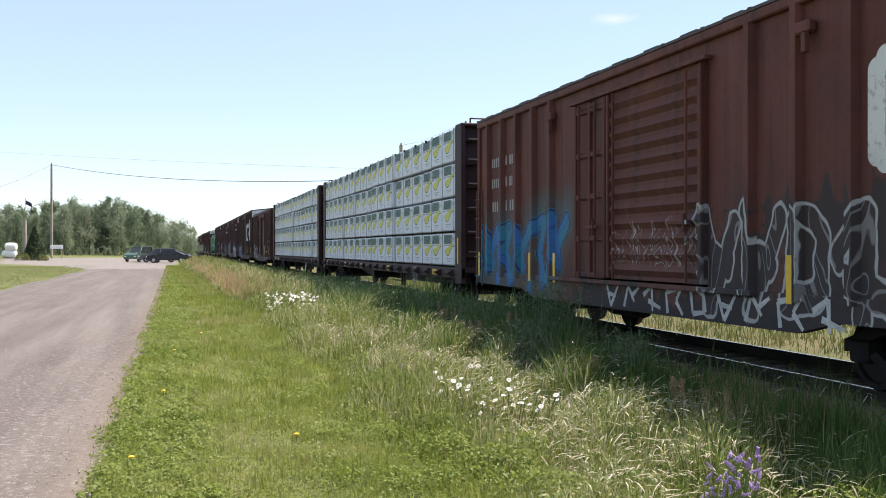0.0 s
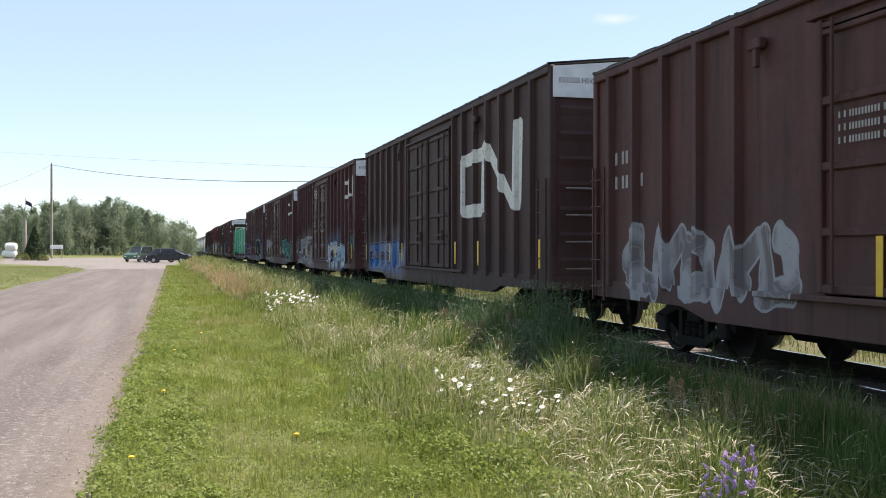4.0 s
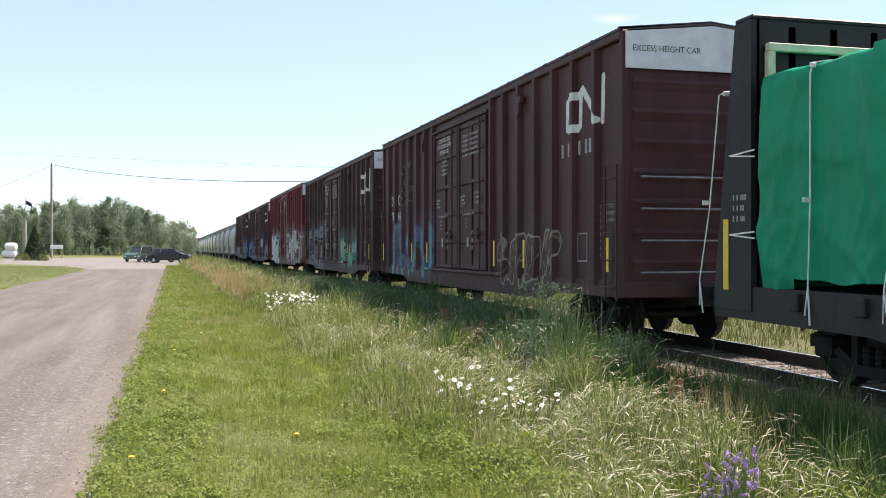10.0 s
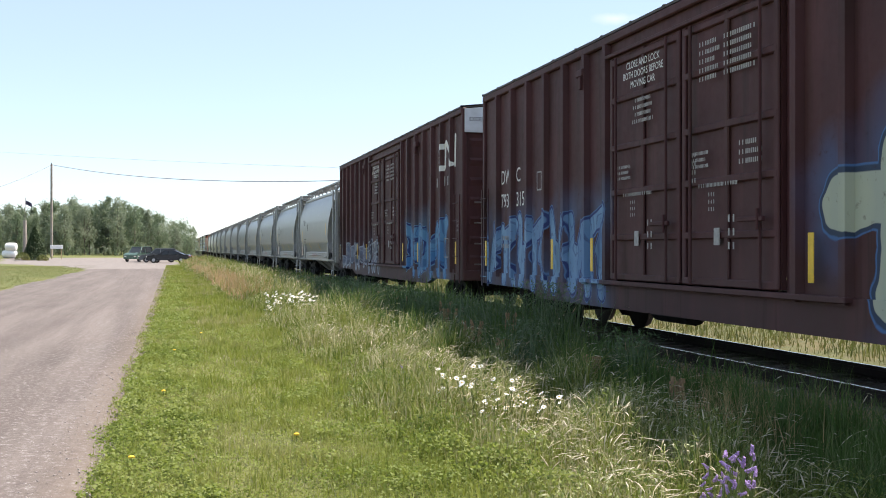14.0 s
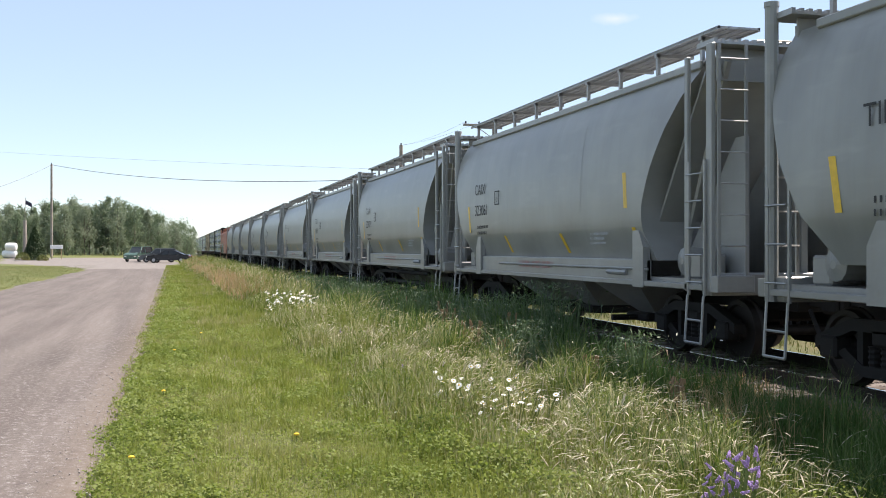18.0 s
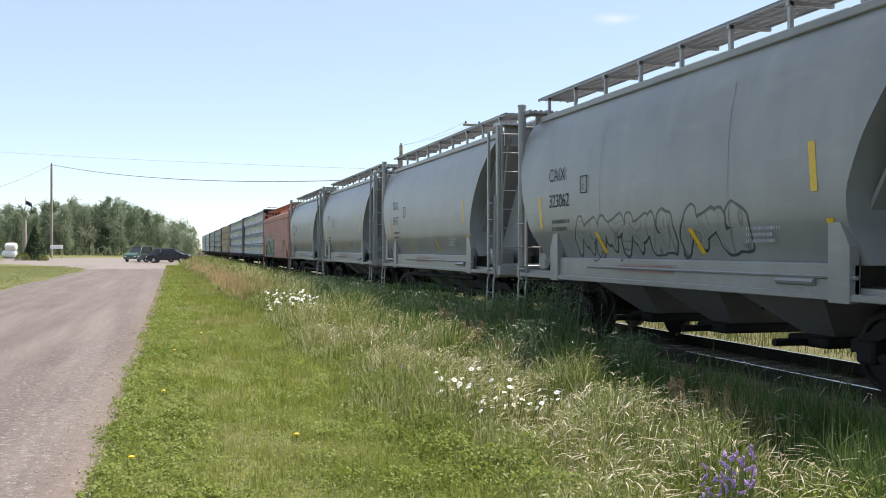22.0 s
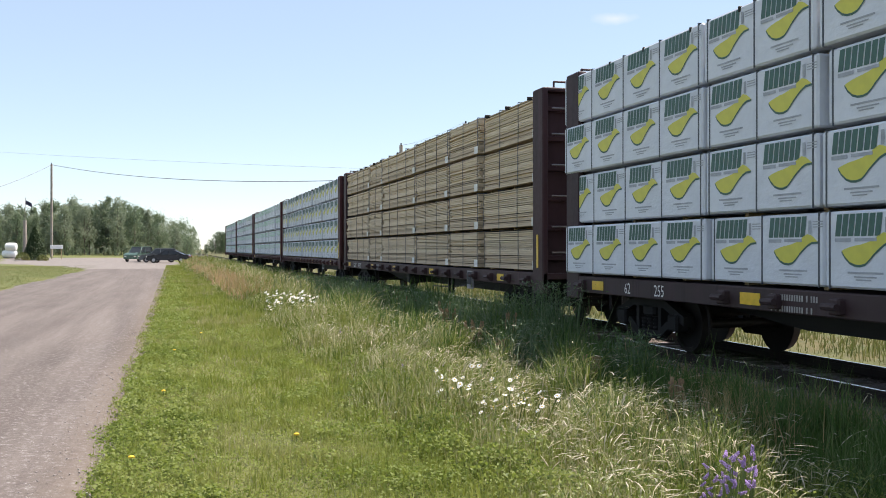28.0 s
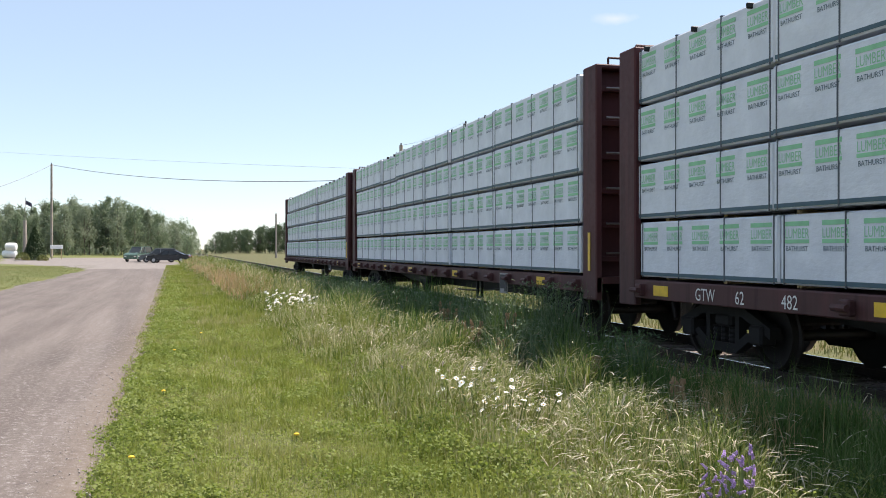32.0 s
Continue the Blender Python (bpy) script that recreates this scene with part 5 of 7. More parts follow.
def grid(name, xs, ys, zf, material, label, category, kind="structure"):
    X, Y = np.meshgrid(np.array(xs, float), np.array(ys, float))
    V = np.stack([X.ravel(), Y.ravel(), zf(X.ravel(), Y.ravel())], 1)
    c, r = len(xs), len(ys)
    i = (np.arange(r - 1)[:, None] * c + np.arange(c - 1)[None, :]).ravel()
    return tri_mesh(name, V, np.stack([i, i + 1, i + c + 1, i + c], 1), material, label, category, kind)


def bumps(x, y):
    return 0.02 * np.sin(x * 2.3 + 0.7 * np.sin(y * 1.1)) * np.sin(y * 1.7 + x) + 0.012 * np.sin(x * 5.1 + y * 3.3)


fine_x = [-900, -300, -120, -60, -30, -16, -10, -7.4] + list(np.arange(-6.6, 18.1, 0.3)) + [22, 30, 60, 150, 400, 1200]
fine_y = [-300, -60, -20] + list(np.arange(-8, 40, 0.5)) + list(np.arange(40, 130, 3)) + [140, 160, 180, 200, 250, 350, 500, 800, 1400, 2600]
ground = grid("ground", fine_x, fine_y, lambda x, y: ground_z(x, y) + bumps(x, y) * np.clip((x - 0.4) / 2, 0, 1) * (x < 30), ground_material(),
              "sunlit meadow of grass and dry weeds", "ground")


def road_material(name="packed_gravel_road", pale=1.0):
    s = Nodes(name)
    p = s.coords()
    x, y, z = s.xyz(p)
    lanes = s.noise(s.scaled(p, (1.0, 0.05, 1.0)), 1.5, 3.0)
    big, stones, fine = s.noise(p, 0.5, 3.0), s.noise(p, 20.0, 5.0, 0.85), s.noise(p, 7.0, 4.0, 0.7)
    ruts = s.noise(s.scaled(p, (1.0, 0.035, 1.0)), 4.5, 4.0, 0.65)
    c = s.mix(s.ramp(lanes, 0.35, 0.65), (0.088, 0.072, 0.064), (0.155, 0.131, 0.118))
    c = s.mix(s.math("MULTIPLY", s.ramp(ruts, 0.45, 0.65), 0.65), c, (0.085, 0.066, 0.06))
    c = s.mix(s.math("MULTIPLY", s.ramp(big, 0.4, 0.7), 0.35), c, (0.155, 0.125, 0.112))
    c = s.mix(s.math("MULTIPLY", s.ramp(stones, 0.54, 0.66), 0.85), c, (0.34, 0.32, 0.31))
    c = s.mix(s.math("MULTIPLY", s.ramp(stones, 0.44, 0.3), 0.75), c, (0.045, 0.037, 0.034))
    c = s.mix(s.math("MULTIPLY", s.ramp(fine, 0.52, 0.72), 0.4), c, (0.085, 0.07, 0.063))
    soil = s.math("MULTIPLY", s.ramp(s.math("ADD", x, s.math("MULTIPLY", fine, 0.5)), -0.75, -0.15), s.ramp(y, 60.0, 30.0))
    c = s.mix(s.math("MULTIPLY", soil, 0.6), c, (0.16, 0.122, 0.088))
    if pale != 1.0:
        c = s.mix(0.55, c, (0.2 * pale, 0.18 * pale, 0.165 * pale))
    return s.done(c, 0.92, 0.0, s.math("ADD", stones, fine), 0.5, 0.02)


M_road = road_material()
ry = list(np.arange(-20, 84, 0.5))
s = Shape()
cols = 13
for yy in ry:
    e0 = -6.75 + 0.18 * math.sin(yy * 0.35) + 0.1 * math.sin(yy * 1.3)
    e1 = -0.38 + 0.008 * yy + 0.07 * math.sin(yy * 0.9) + 0.06 * math.sin(yy * 2.7 + 1) + 0.04 * math.sin(yy * 6.1)
    for k in range(cols):
        u = k / (cols - 1)
        x = e0 + (e1 - e0) * u
        edge = min(u, 1 - u) * (cols - 1)
        z = 0.018 + 0.03 * math.sin(u * math.pi) - 0.018 * math.cos(u * 4 * math.pi) * (0.5 if 0.1 < u < 0.9 else 0) + (0 if edge >= 1 else -0.035)
        s.add([(x, yy, z)], [])
s.f = [(r * cols + k, r * cols + k + 1, (r + 1) * cols + k + 1, (r + 1) * cols + k) for r in range(len(ry) - 1) for k in range(cols - 1)]
tagged(one("road", s, M_road, None), "dusty grey-brown packed gravel road with wheel tracks", "road", "", "structure")
s = Shape()
for yy in np.arange(82.5, 152, 1.5):
    e1 = float(np.interp(yy, [82, 100, 118, 150], [0.5, 0.3, 2.5, 1.5])) + 0.25 * math.sin(yy * 0.8)
    e0 = float(np.interp(yy, [82, 90, 98, 108, 120, 152], [-7.2, -8.6, -11.0, -15.5, -21.0, -24.0])) + 0.5 * math.sin(yy * 0.6) + 0.3 * math.sin(yy * 1.7)
    s.add([(e0 + (e1 - e0) * k / 10, yy, float(ground_z(e0 + (e1 - e0) * k / 10, yy)) + (0.03 if 0 < k < 10 else -0.04) - (0.05 if yy < 83 else 0)) for k in range(11)], [])
s.f = [(r * 11 + k, r * 11 + k + 1, (r + 1) * 11 + k + 1, (r + 1) * 11 + k) for r in range(len(s.v) // 11 - 1) for k in range(10)]
tagged(one("parking_lot", s, road_material("pale_lot_gravel", 1.2), None), "open gravel parking area at the end of the road", "parking lot", "", "structure")
# loose stones on the road's shoulder
rng = np.random.default_rng(5)
n = 5000
sy = 4 + 30 * rng.random(n) ** 1.6
sx = np.where(rng.random(n) < 0.3, -0.45 - np.abs(rng.normal(0, 0.45, n)), rng.uniform(-6.4, -0.4, n))
sr = 0.003 + 0.009 * rng.random(n) ** 5 + 0.00012 * sy
octa = np.array([(1, 0, 0), (-1, 0, 0), (0, 1, 0), (0, -1, 0), (0, 0, 0.7), (0, 0, -0.7)])
of = np.array([(0, 2, 4), (2, 1, 4), (1, 3, 4), (3, 0, 4), (2, 0, 5), (1, 2, 5), (3, 1, 5), (0, 3, 5)])
V = (octa[None] * sr[:, None, None] * rng.uniform(0.7, 1.4, (n, 6, 1)) + np.stack([sx, sy, np.full(n, 0.03)], 1)[:, None]).reshape(-1, 3)
F = (of[None] + 6 * np.arange(n)[:, None, None]).reshape(-1, 3)
tri_mesh("loose_gravel", V, F, plain("loose_stone", (0.3, 0.27, 0.26), 0.85, 0, 0.4, 30), "loose grey stones on the gravel road", "gravel")

# ---- railway track ----
M_ballast = plain("ballast_stone", (0.2, 0.17, 0.155), 0.9, 0, 0.45, 28, 0.6)
M_tie = plain("weathered_tie", (0.1, 0.075, 0.06), 0.85, 0, 0.4, 10)
track = thing("railway_track", "single track on stone ballast with wooden ties", "railway track", at=(TRACK_X, 0, 0))
tagged(track, kind="structure")
bed = one("ballast_bed", Shape().prism([(-2.1, -0.3), (-1.45, -0.13), (1.45, -0.13), (2.1, -0.3)], -60, 900), M_ballast, track, "grey-brown stone ballast")
rail_mesh = cached("rail", lambda s: s.prism([(-0.07, -0.12), (0.07, -0.12), (0.07, -0.105), (0.012, -0.09), (0.012, 0.0), (0.036, 0.01), (0.036, 0.045), (0.03, 0.05),
                                              (-0.03, 0.05), (-0.036, 0.045), (-0.036, 0.01), (-0.012, 0.0), (-0.012, -0.09), (-0.07, -0.105)], -60, 900))
M_rail = plain("rusty_rail", (0.035, 0.024, 0.02), 0.8, 0.1, 0.3)
M_railhead = plain("polished_rail_head", (0.5, 0.48, 0.46), 0.25, 0.9, 0.12)
head_mesh = cached("rail_head", lambda s: s.prism([(-0.028, 0.05), (0.028, 0.05), (0.022, 0.0535), (-0.022, 0.0535)], -60, 900))
for sx in (-0.753, 0.753):
    rail = part("rail", rail_mesh, M_rail, track, "rust-brown steel rail", (sx, 0, 0))
    part("rail_head", head_mesh, M_railhead, rail, "polished running surface")
tie_mesh = cached("tie", lambda s: s.box(-1.3, 1.3, -0.11, 0.11, -0.3, -0.115, 0.012))
for i in range(110):
    part("tie", tie_mesh, M_tie, track, "", (0.02 * math.sin(i * 7.3), 2.0 + i * 0.54, 0.004 * math.sin(i * 3.1)))
n = 9000
bx = np.where(rng.random(n) < 0.55, rng.uniform(-2.1, -0.8, n), rng.uniform(-0.8, 2.1, n))
by = 4 + 50 * rng.random(n) ** 1.5
bz = np.interp(np.abs(bx), [0, 1.45, 2.1], [-0.125, -0.125, -0.29])
br = 0.02 + 0.025 * rng.random(n)
V = (octa[None] * br[:, None, None] * rng.uniform(0.6, 1.3, (n, 6, 1)) + np.stack([bx + TRACK_X, by, bz], 1)[:, None]).reshape(-1, 3)
F = (of[None] + 6 * np.arange(n)[:, None, None]).reshape(-1, 3)
tri_mesh("ballast_stones", V, F, M_ballast, "loose crushed stone between the ties", "ballast")


# ---- grass and flowers ----
def leaf_material(name, cols, translucent=0.35, rough=0.6, own=0.62, patch=0.9):
    """Foliage: each blade takes a colour of its own from the list."""
    s = Nodes(name)
    r = s.node("NewGeometry").outputs["Random Per Island"]
    p = s.coords()
    drift = s.noise(p, 0.9, 2.0)
    broad = s.noise(p, 0.35, 2.0)
    f = s.math("ADD", s.math("MULTIPLY", r, own), s.math("ADD", s.math("MULTIPLY", s.math("SUBTRACT", drift, 0.38), 1.0), s.math("MULTIPLY", s.math("SUBTRACT", broad, 0.45), patch)), True)
    ramp = s.t.nodes.new("ShaderNodeValToRGB")
    while len(ramp.color_ramp.elements) < len(cols):
        ramp.color_ramp.elements.new(0.5)
    for k, c in enumerate(cols):
        ramp.color_ramp.elements[k].position = k / (len(cols) - 1)
        ramp.color_ramp.elements[k].color = (*c, 1)
    s.put(ramp.inputs[0], f)
    s.done(ramp.outputs[0], rough)
    tr = s.node("BsdfTranslucent", Color=ramp.outputs[0])
    mx = s.t.nodes.new("ShaderNodeMixShader")
    mx.inputs[0].default_value = translucent
    s.t.links.new(s.bsdf.outputs[0], mx.inputs[1])
    s.t.links.new(tr.outputs[0], mx.inputs[2])
    s.t.links.new(mx.outputs[0], s.t.nodes["Material Output"].inputs["Surface"])
    return s.mat


M_mown = leaf_material("mown_grass", [(0.14, 0.185, 0.026), (0.2, 0.24, 0.04), (0.25, 0.28, 0.062), (0.3, 0.305, 0.105), (0.36, 0.33, 0.17)], 0.45, 0.6, 0.5, 1.9)
M_edgeleaf = leaf_material("verge_leaves", [(0.145, 0.2, 0.035), (0.2, 0.25, 0.05), (0.255, 0.3, 0.08), (0.33, 0.36, 0.15)], 0.5, 0.6, 0.5, 0.9)
M_straw = leaf_material("bleached_blades", [(0.24, 0.25, 0.1), (0.36, 0.33, 0.18), (0.5, 0.45, 0.3)], 0.4)
M_clover = leaf_material("clover_leaves", [(0.15, 0.205, 0.034), (0.195, 0.245, 0.045), (0.24, 0.275, 0.07), (0.32, 0.325, 0.15)], 0.5, 0.6, 0.22, 2.4)
# greens set darker than the meadow's to deepen the train's shade on them
M_tall = leaf_material("shade_toned_grass", [(0.03, 0.07, 0.012), (0.055, 0.115, 0.02), (0.08, 0.145, 0.03), (0.17, 0.21, 0.085)], 0.35, 0.6, 0.82, 0.6)
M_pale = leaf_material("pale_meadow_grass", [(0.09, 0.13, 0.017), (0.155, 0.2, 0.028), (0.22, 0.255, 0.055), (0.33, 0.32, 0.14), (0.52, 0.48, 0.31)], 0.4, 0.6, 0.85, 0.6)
M_weed = leaf_material("leafy_weeds", [(0.055, 0.1, 0.014), (0.115, 0.17, 0.028), (0.21, 0.25, 0.065), (0.42, 0.42, 0.25)], 0.35, 0.5, 0.7)
M_seed = leaf_material("grass_seed_heads", [(0.42, 0.36, 0.25), (0.6, 0.53, 0.4), (0.75, 0.69, 0.57)], 0.3)
M_dryg = leaf_material("dry_grass", [(0.26, 0.23, 0.09), (0.42, 0.29, 0.15), (0.55, 0.38, 0.25)], 0.4)
M_farside = leaf_material("sunny_weeds", [(0.08, 0.115, 0.028), (0.14, 0.155, 0.045), (0.24, 0.21, 0.09)], 0.35)


def blades(name, x, y, h, w, material, label, lean=0.35, seg=2, category="grass", base=None):
    """Tapered bent blades at those places, as one mesh."""
    n = len(x)
    z = ground_z(x, y) - 0.01 if base is None else base
    az, wa = rng.uniform(0, 2 * np.pi, n), rng.uniform(0, 2 * np.pi, n)
    ln = np.abs(rng.normal(0, lean, n)) * h
    dx, dy = np.cos(az) * ln, np.sin(az) * ln
    wx, wy = np.cos(wa) * w / 2, np.sin(wa) * w / 2
    P = np.stack([x, y, z], 1)
    W = np.stack([wx, wy, np.zeros(n)], 1)
    up = np.stack([dx, dy, np.sqrt(np.maximum(0.05 * h * h, h * h - ln * ln))], 1)
    if seg == 1:
        V = np.stack([P - W, P + W, P + up], 1).reshape(-1, 3)
        F = np.arange(3 * n).reshape(-1, 3)
    else:
        mid = P + up * np.array([0.32, 0.32, 0.6])
        V = np.stack([P - W, P + W, mid - W * 0.75, mid + W * 0.75, P + up], 1).reshape(-1, 3)
        b = (5 * np.arange(n))[:, None]
        F = np.concatenate([b + np.array([[0, 1, 3]]), b + np.array([[0, 3, 2]]), b + np.array([[2, 3, 4]])], 0)
    return tri_mesh(name, V, F, material, label, category)


def scatter(n, x0, x1, y0, y1, power=1.0):
    return rng.uniform(x0, x1, n), y0 + (y1 - y0) * rng.random(n) ** power


def spread(n, x0, x1, y0, y1):
    """Places that thin out evenly with distance."""
    return rng.uniform(x0, x1, n), y0 * (y1 / y0) ** rng.random(n)


def clumpy(x, y, k):
    """Keeps places where a slow pattern is high, so that the sward has tufts and gaps."""
    p = np.sin(x * 2.9 + 1.3 * np.sin(y * 1.7)) * np.sin(y * 2.3 + 0.9 * np.sin(x * 3.7)) + 0.5 * np.sin(x * 7 + y * 5)
    keep = rng.random(len(x)) < 0.62 + k * p
    return x[keep], y[keep]


def sward_edge(y):
    """Where the mown strip ends and the uncut meadow begins."""
    return np.interp(y, [3, 25, 45, 75, 110], [2.05, 2.1, 1.75, 1.15, 0.8]) + 0.16 * np.sin(y * 1.1) + 0.1 * np.sin(y * 2.9 + 1) + 0.07 * np.sin(y * 0.31)


x, y = clumpy(*spread(420000, -0.62, 2.7, 5.2, 100), 0.25)
x = np.where(x > sward_edge(y) + 0.5, x - 2.2 * rng.random(len(x)), x)
blades("mown_grass", x, y, rng.uniform(0.015, 0.055, len(x)) * (1 + 0.012 * y), 0.0008 * y * rng.uniform(0.5, 1.4, len(x)), M_mown, "short mown green grass along the road", 0.95, 1)
# longer tufts that the mower left, thicker towards the meadow
cx, cy = spread(1500, -0.3, 2.6, 5.2, 70)
lush = 0.35 + 0.65 * np.clip((cx + 0.1) / 2.2, 0, 1)
keep = rng.random(len(cx)) < lush
cx, cy, lush = cx[keep], cy[keep], lush[keep]
k = rng.integers(0, len(cx), 60000)
x, y = cx[k] + rng.normal(0, 0.055, len(k)) * (1 + 0.02 * cy[k]), cy[k] + rng.normal(0, 0.075, len(k)) * (1 + 0.03 * cy[k])
blades("grass_tufts", x, y, rng.uniform(0.05, 0.15, len(x)) * (0.6 + 0.6 * lush[k]) * (1 + 0.01 * y), 0.00075 * y * rng.uniform(0.5, 1.3, len(x)), M_mown, "longer tufts left in the mown grass", 0.75)
x, y = clumpy(*spread(26000, 0.1, 2.3, 5.2, 60), 0.45)
keep = np.sin(x * 2.1 + 0.8 * np.sin(y * 0.8)) * np.sin(y * 0.9 + 1.1) > rng.random(len(x)) - 0.2
x, y = x[keep], y[keep]
blades("bleached_grass", x, y, rng.uniform(0.03, 0.12, len(x)), 0.0006 * y * rng.uniform(0.5, 1.2, len(x)), M_straw, "bleached dry blades among the mown grass", 0.9)
x, y = scatter(40000, -24, -6.5, 30, 100)
blades("lawn_grass", x, y, rng.uniform(0.03, 0.08, len(x)), rng.uniform(0.03, 0.06, len(x)), M_farside, "short yellowish lawn beyond the road", 0.6, 1)


def leaflets(name, x, y, z, size, flat, aspect, material, label, category):
    """Small leaf quads turned every way, or nearly level where flat is small."""
    n = len(x)
    ctr = np.stack([x, y, ground_z(x, y) + z], 1)
    a1 = rng.normal(0, 1, (n, 3)) * np.array([1, 1, flat])
    a1 /= np.linalg.norm(a1, axis=1)[:, None]
    b1 = np.cross(a1, np.array([0, 0, 1.0]) + flat * rng.normal(0, 1, (n, 3)))
    b1 /= np.linalg.norm(b1, axis=1)[:, None]
    ls = size[:, None]
    V = np.stack([ctr - a1 * ls, ctr - b1 * ls * aspect, ctr + a1 * ls, ctr + b1 * ls * aspect], 1).reshape(-1, 3)
    return tri_mesh(name, V, np.arange(4 * n).reshape(-1, 4), material, label, category)


x, y = spread(170000, -0.72, 2.5, 5.2, 60)
patch = np.sin(x * 3.1 + 1.7 * np.sin(y * 0.9)) * np.sin(y * 1.3 + 2 * np.sin(x * 1.9)) + 0.9 * (x < 0.35) + 0.4 * np.sin(y * 0.33)
keep = (rng.random(len(x)) < 0.55 + 0.3 * patch) & (x > -0.5 + 0.22 * np.sin(y * 1.9) * np.sin(y * 0.7 + 1) - 0.15 * rng.random(len(x)) + 0.008 * y)
x, y = x[keep], y[keep]
leaflets("clover", x, y, rng.uniform(0.006, 0.028, len(x)), 0.005 + 0.006 * rng.random(len(x)) + 0.0004 * y, 0.4, 0.8, M_clover, "low clover leaves among the mown grass", "clover")


# leafy plants that hang over the road's edge
cx, cy = spread(520, -0.55, 0.25, 5.2, 60)
k = rng.integers(0, len(cx), 34000)
r = 0.05 + 0.002 * cy[k]
x, y = cx[k] + rng.normal(0, 1, len(k)) * r, cy[k] + rng.normal(0, 1.3, len(k)) * r
x = x + 0.006 * y
leaflets("verge_plants", x, y, 0.075 * np.exp(-((x - cx[k] - 0.006 * y) / r) ** 2) * rng.random(len(x)) + 0.012, 0.008 + 0.009 * rng.random(len(x)) + 0.0004 * y, 0.6, 0.7, M_edgeleaf, "low leafy plants along the edge of the road", "plants")
cx, cy = spread(60, 1.0, 2.5, 5.4, 22)
k = rng.integers(0, len(cx), 9000)
x, y = cx[k] + rng.normal(0, 0.11, len(k)), cy[k] + rng.normal(0, 0.16, len(k))
leaflets("verge_plants", x, y, rng.uniform(0.02, 0.13, len(x)), 0.009 + 0.012 * rng.random(len(x)), 0.5, 0.65, M_edgeleaf, "clumps of broad green leaves in the grass", "plants")


def meadow_height(x, y):
    """Grass grows taller away from the mown strip."""
    e = sward_edge(y)
    lump = 0.8 + 0.28 * np.sin(x * 3.3 + 1.9 * np.sin(y * 1.3)) * np.sin(y * 2.1 + 1.2 * np.sin(x * 2.3)) + 0.16 * np.sin(x * 6.7 + 2.3 * y) * np.sin(y * 4.9 - x)
    return np.clip(lump * 1.12, 0.45, 1.25) * np.interp(x - e, [-0.2, 0.15, 0.7, 1.5, 2.5, 3.4, 4.1, 4.7], [0.08, 0.34, 0.5, 0.62, 0.78, 0.92, 0.9, 0.66]) * (np.interp(y, [3.5, 5, 6.2, 9, 13, 18], [0.3, 0.42, 0.72, 0.92, 1.0, 1.08]) + np.interp(y, [13, 18, 28, 60], [0.0, 0.1, 0.2, 0.12]) * np.interp(x, [3.7, 4.5], [1.0, 0.0]))


x, y = clumpy(*spread(270000, 0.7, 4.2, 3.4, 130), 0.2)
keep = x > sward_edge(y) - 0.35 + 0.6 * rng.random(len(x)) ** 2
keep &= (y > 5.3) | (x < 3.0 + 0.3 * rng.random(len(x)))
x, y = x[keep], y[keep]
blades("meadow_grass", x, y, meadow_height(x, y) * rng.uniform(0.3, 1.1, len(x)), 0.00085 * (y + 2) * rng.uniform(0.5, 1.6, len(x)), M_pale, "pale uncut meadow grass beside the mown strip", 0.42)
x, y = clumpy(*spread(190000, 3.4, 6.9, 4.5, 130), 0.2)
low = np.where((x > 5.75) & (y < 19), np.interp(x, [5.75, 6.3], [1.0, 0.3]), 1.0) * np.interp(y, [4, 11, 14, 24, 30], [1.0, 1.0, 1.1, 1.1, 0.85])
blades("shade_toned_grass", x, y, low * meadow_height(x, y) * rng.uniform(0.4, 1.12, len(x)), 0.00095 * (y + 2) * rng.uniform(0.6, 1.6, len(x)), M_tall, "tall grass beside the track, its green darkened for the train's shade", 0.75)
x, y = clumpy(*scatter(38000, 1.0, 5.8, 31, 150, 1.1), 0.3)
x = x + np.clip(sward_edge(y) + 0.5 * rng.random(len(y)) - x, 0, None)
blades("dry_grass", x, y, rng.uniform(0.35, 0.95, len(x)) * np.interp(x, [1, 2.4], [0.6, 1.0]), rng.uniform(0.016, 0.034, len(x)), M_dryg, "dry reddish straw grass further along", 0.35)
x, y = clumpy(*scatter(5200, 6.0, 6.95, 8, 15), 0.3)
blades("trackside_dry_grass", x, y, rng.uniform(0.15, 0.42, len(x)), rng.uniform(0.006, 0.014, len(x)), M_dryg, "short rusty dry grass at the edge of the ballast", 0.4)
x, y = rng.normal(4.65, 0.22, 520), rng.normal(7.75, 0.4, 520)
blades("dry_tuft", x, y, rng.uniform(0.4, 0.78, len(x)), rng.uniform(0.004, 0.01, len(x)), M_dryg, "tuft of dry tan grass near the track", 0.45)
x, y = clumpy(*scatter(60000, 10.7, 17, 5, 75, 1.3), 0.4)
blades("far_side_weeds", x, y, rng.uniform(0.05, 0.3, len(x)), rng.uniform(0.01, 0.028, len(x)), M_farside, "sunlit yellow-green weeds beyond the track", 0.4)


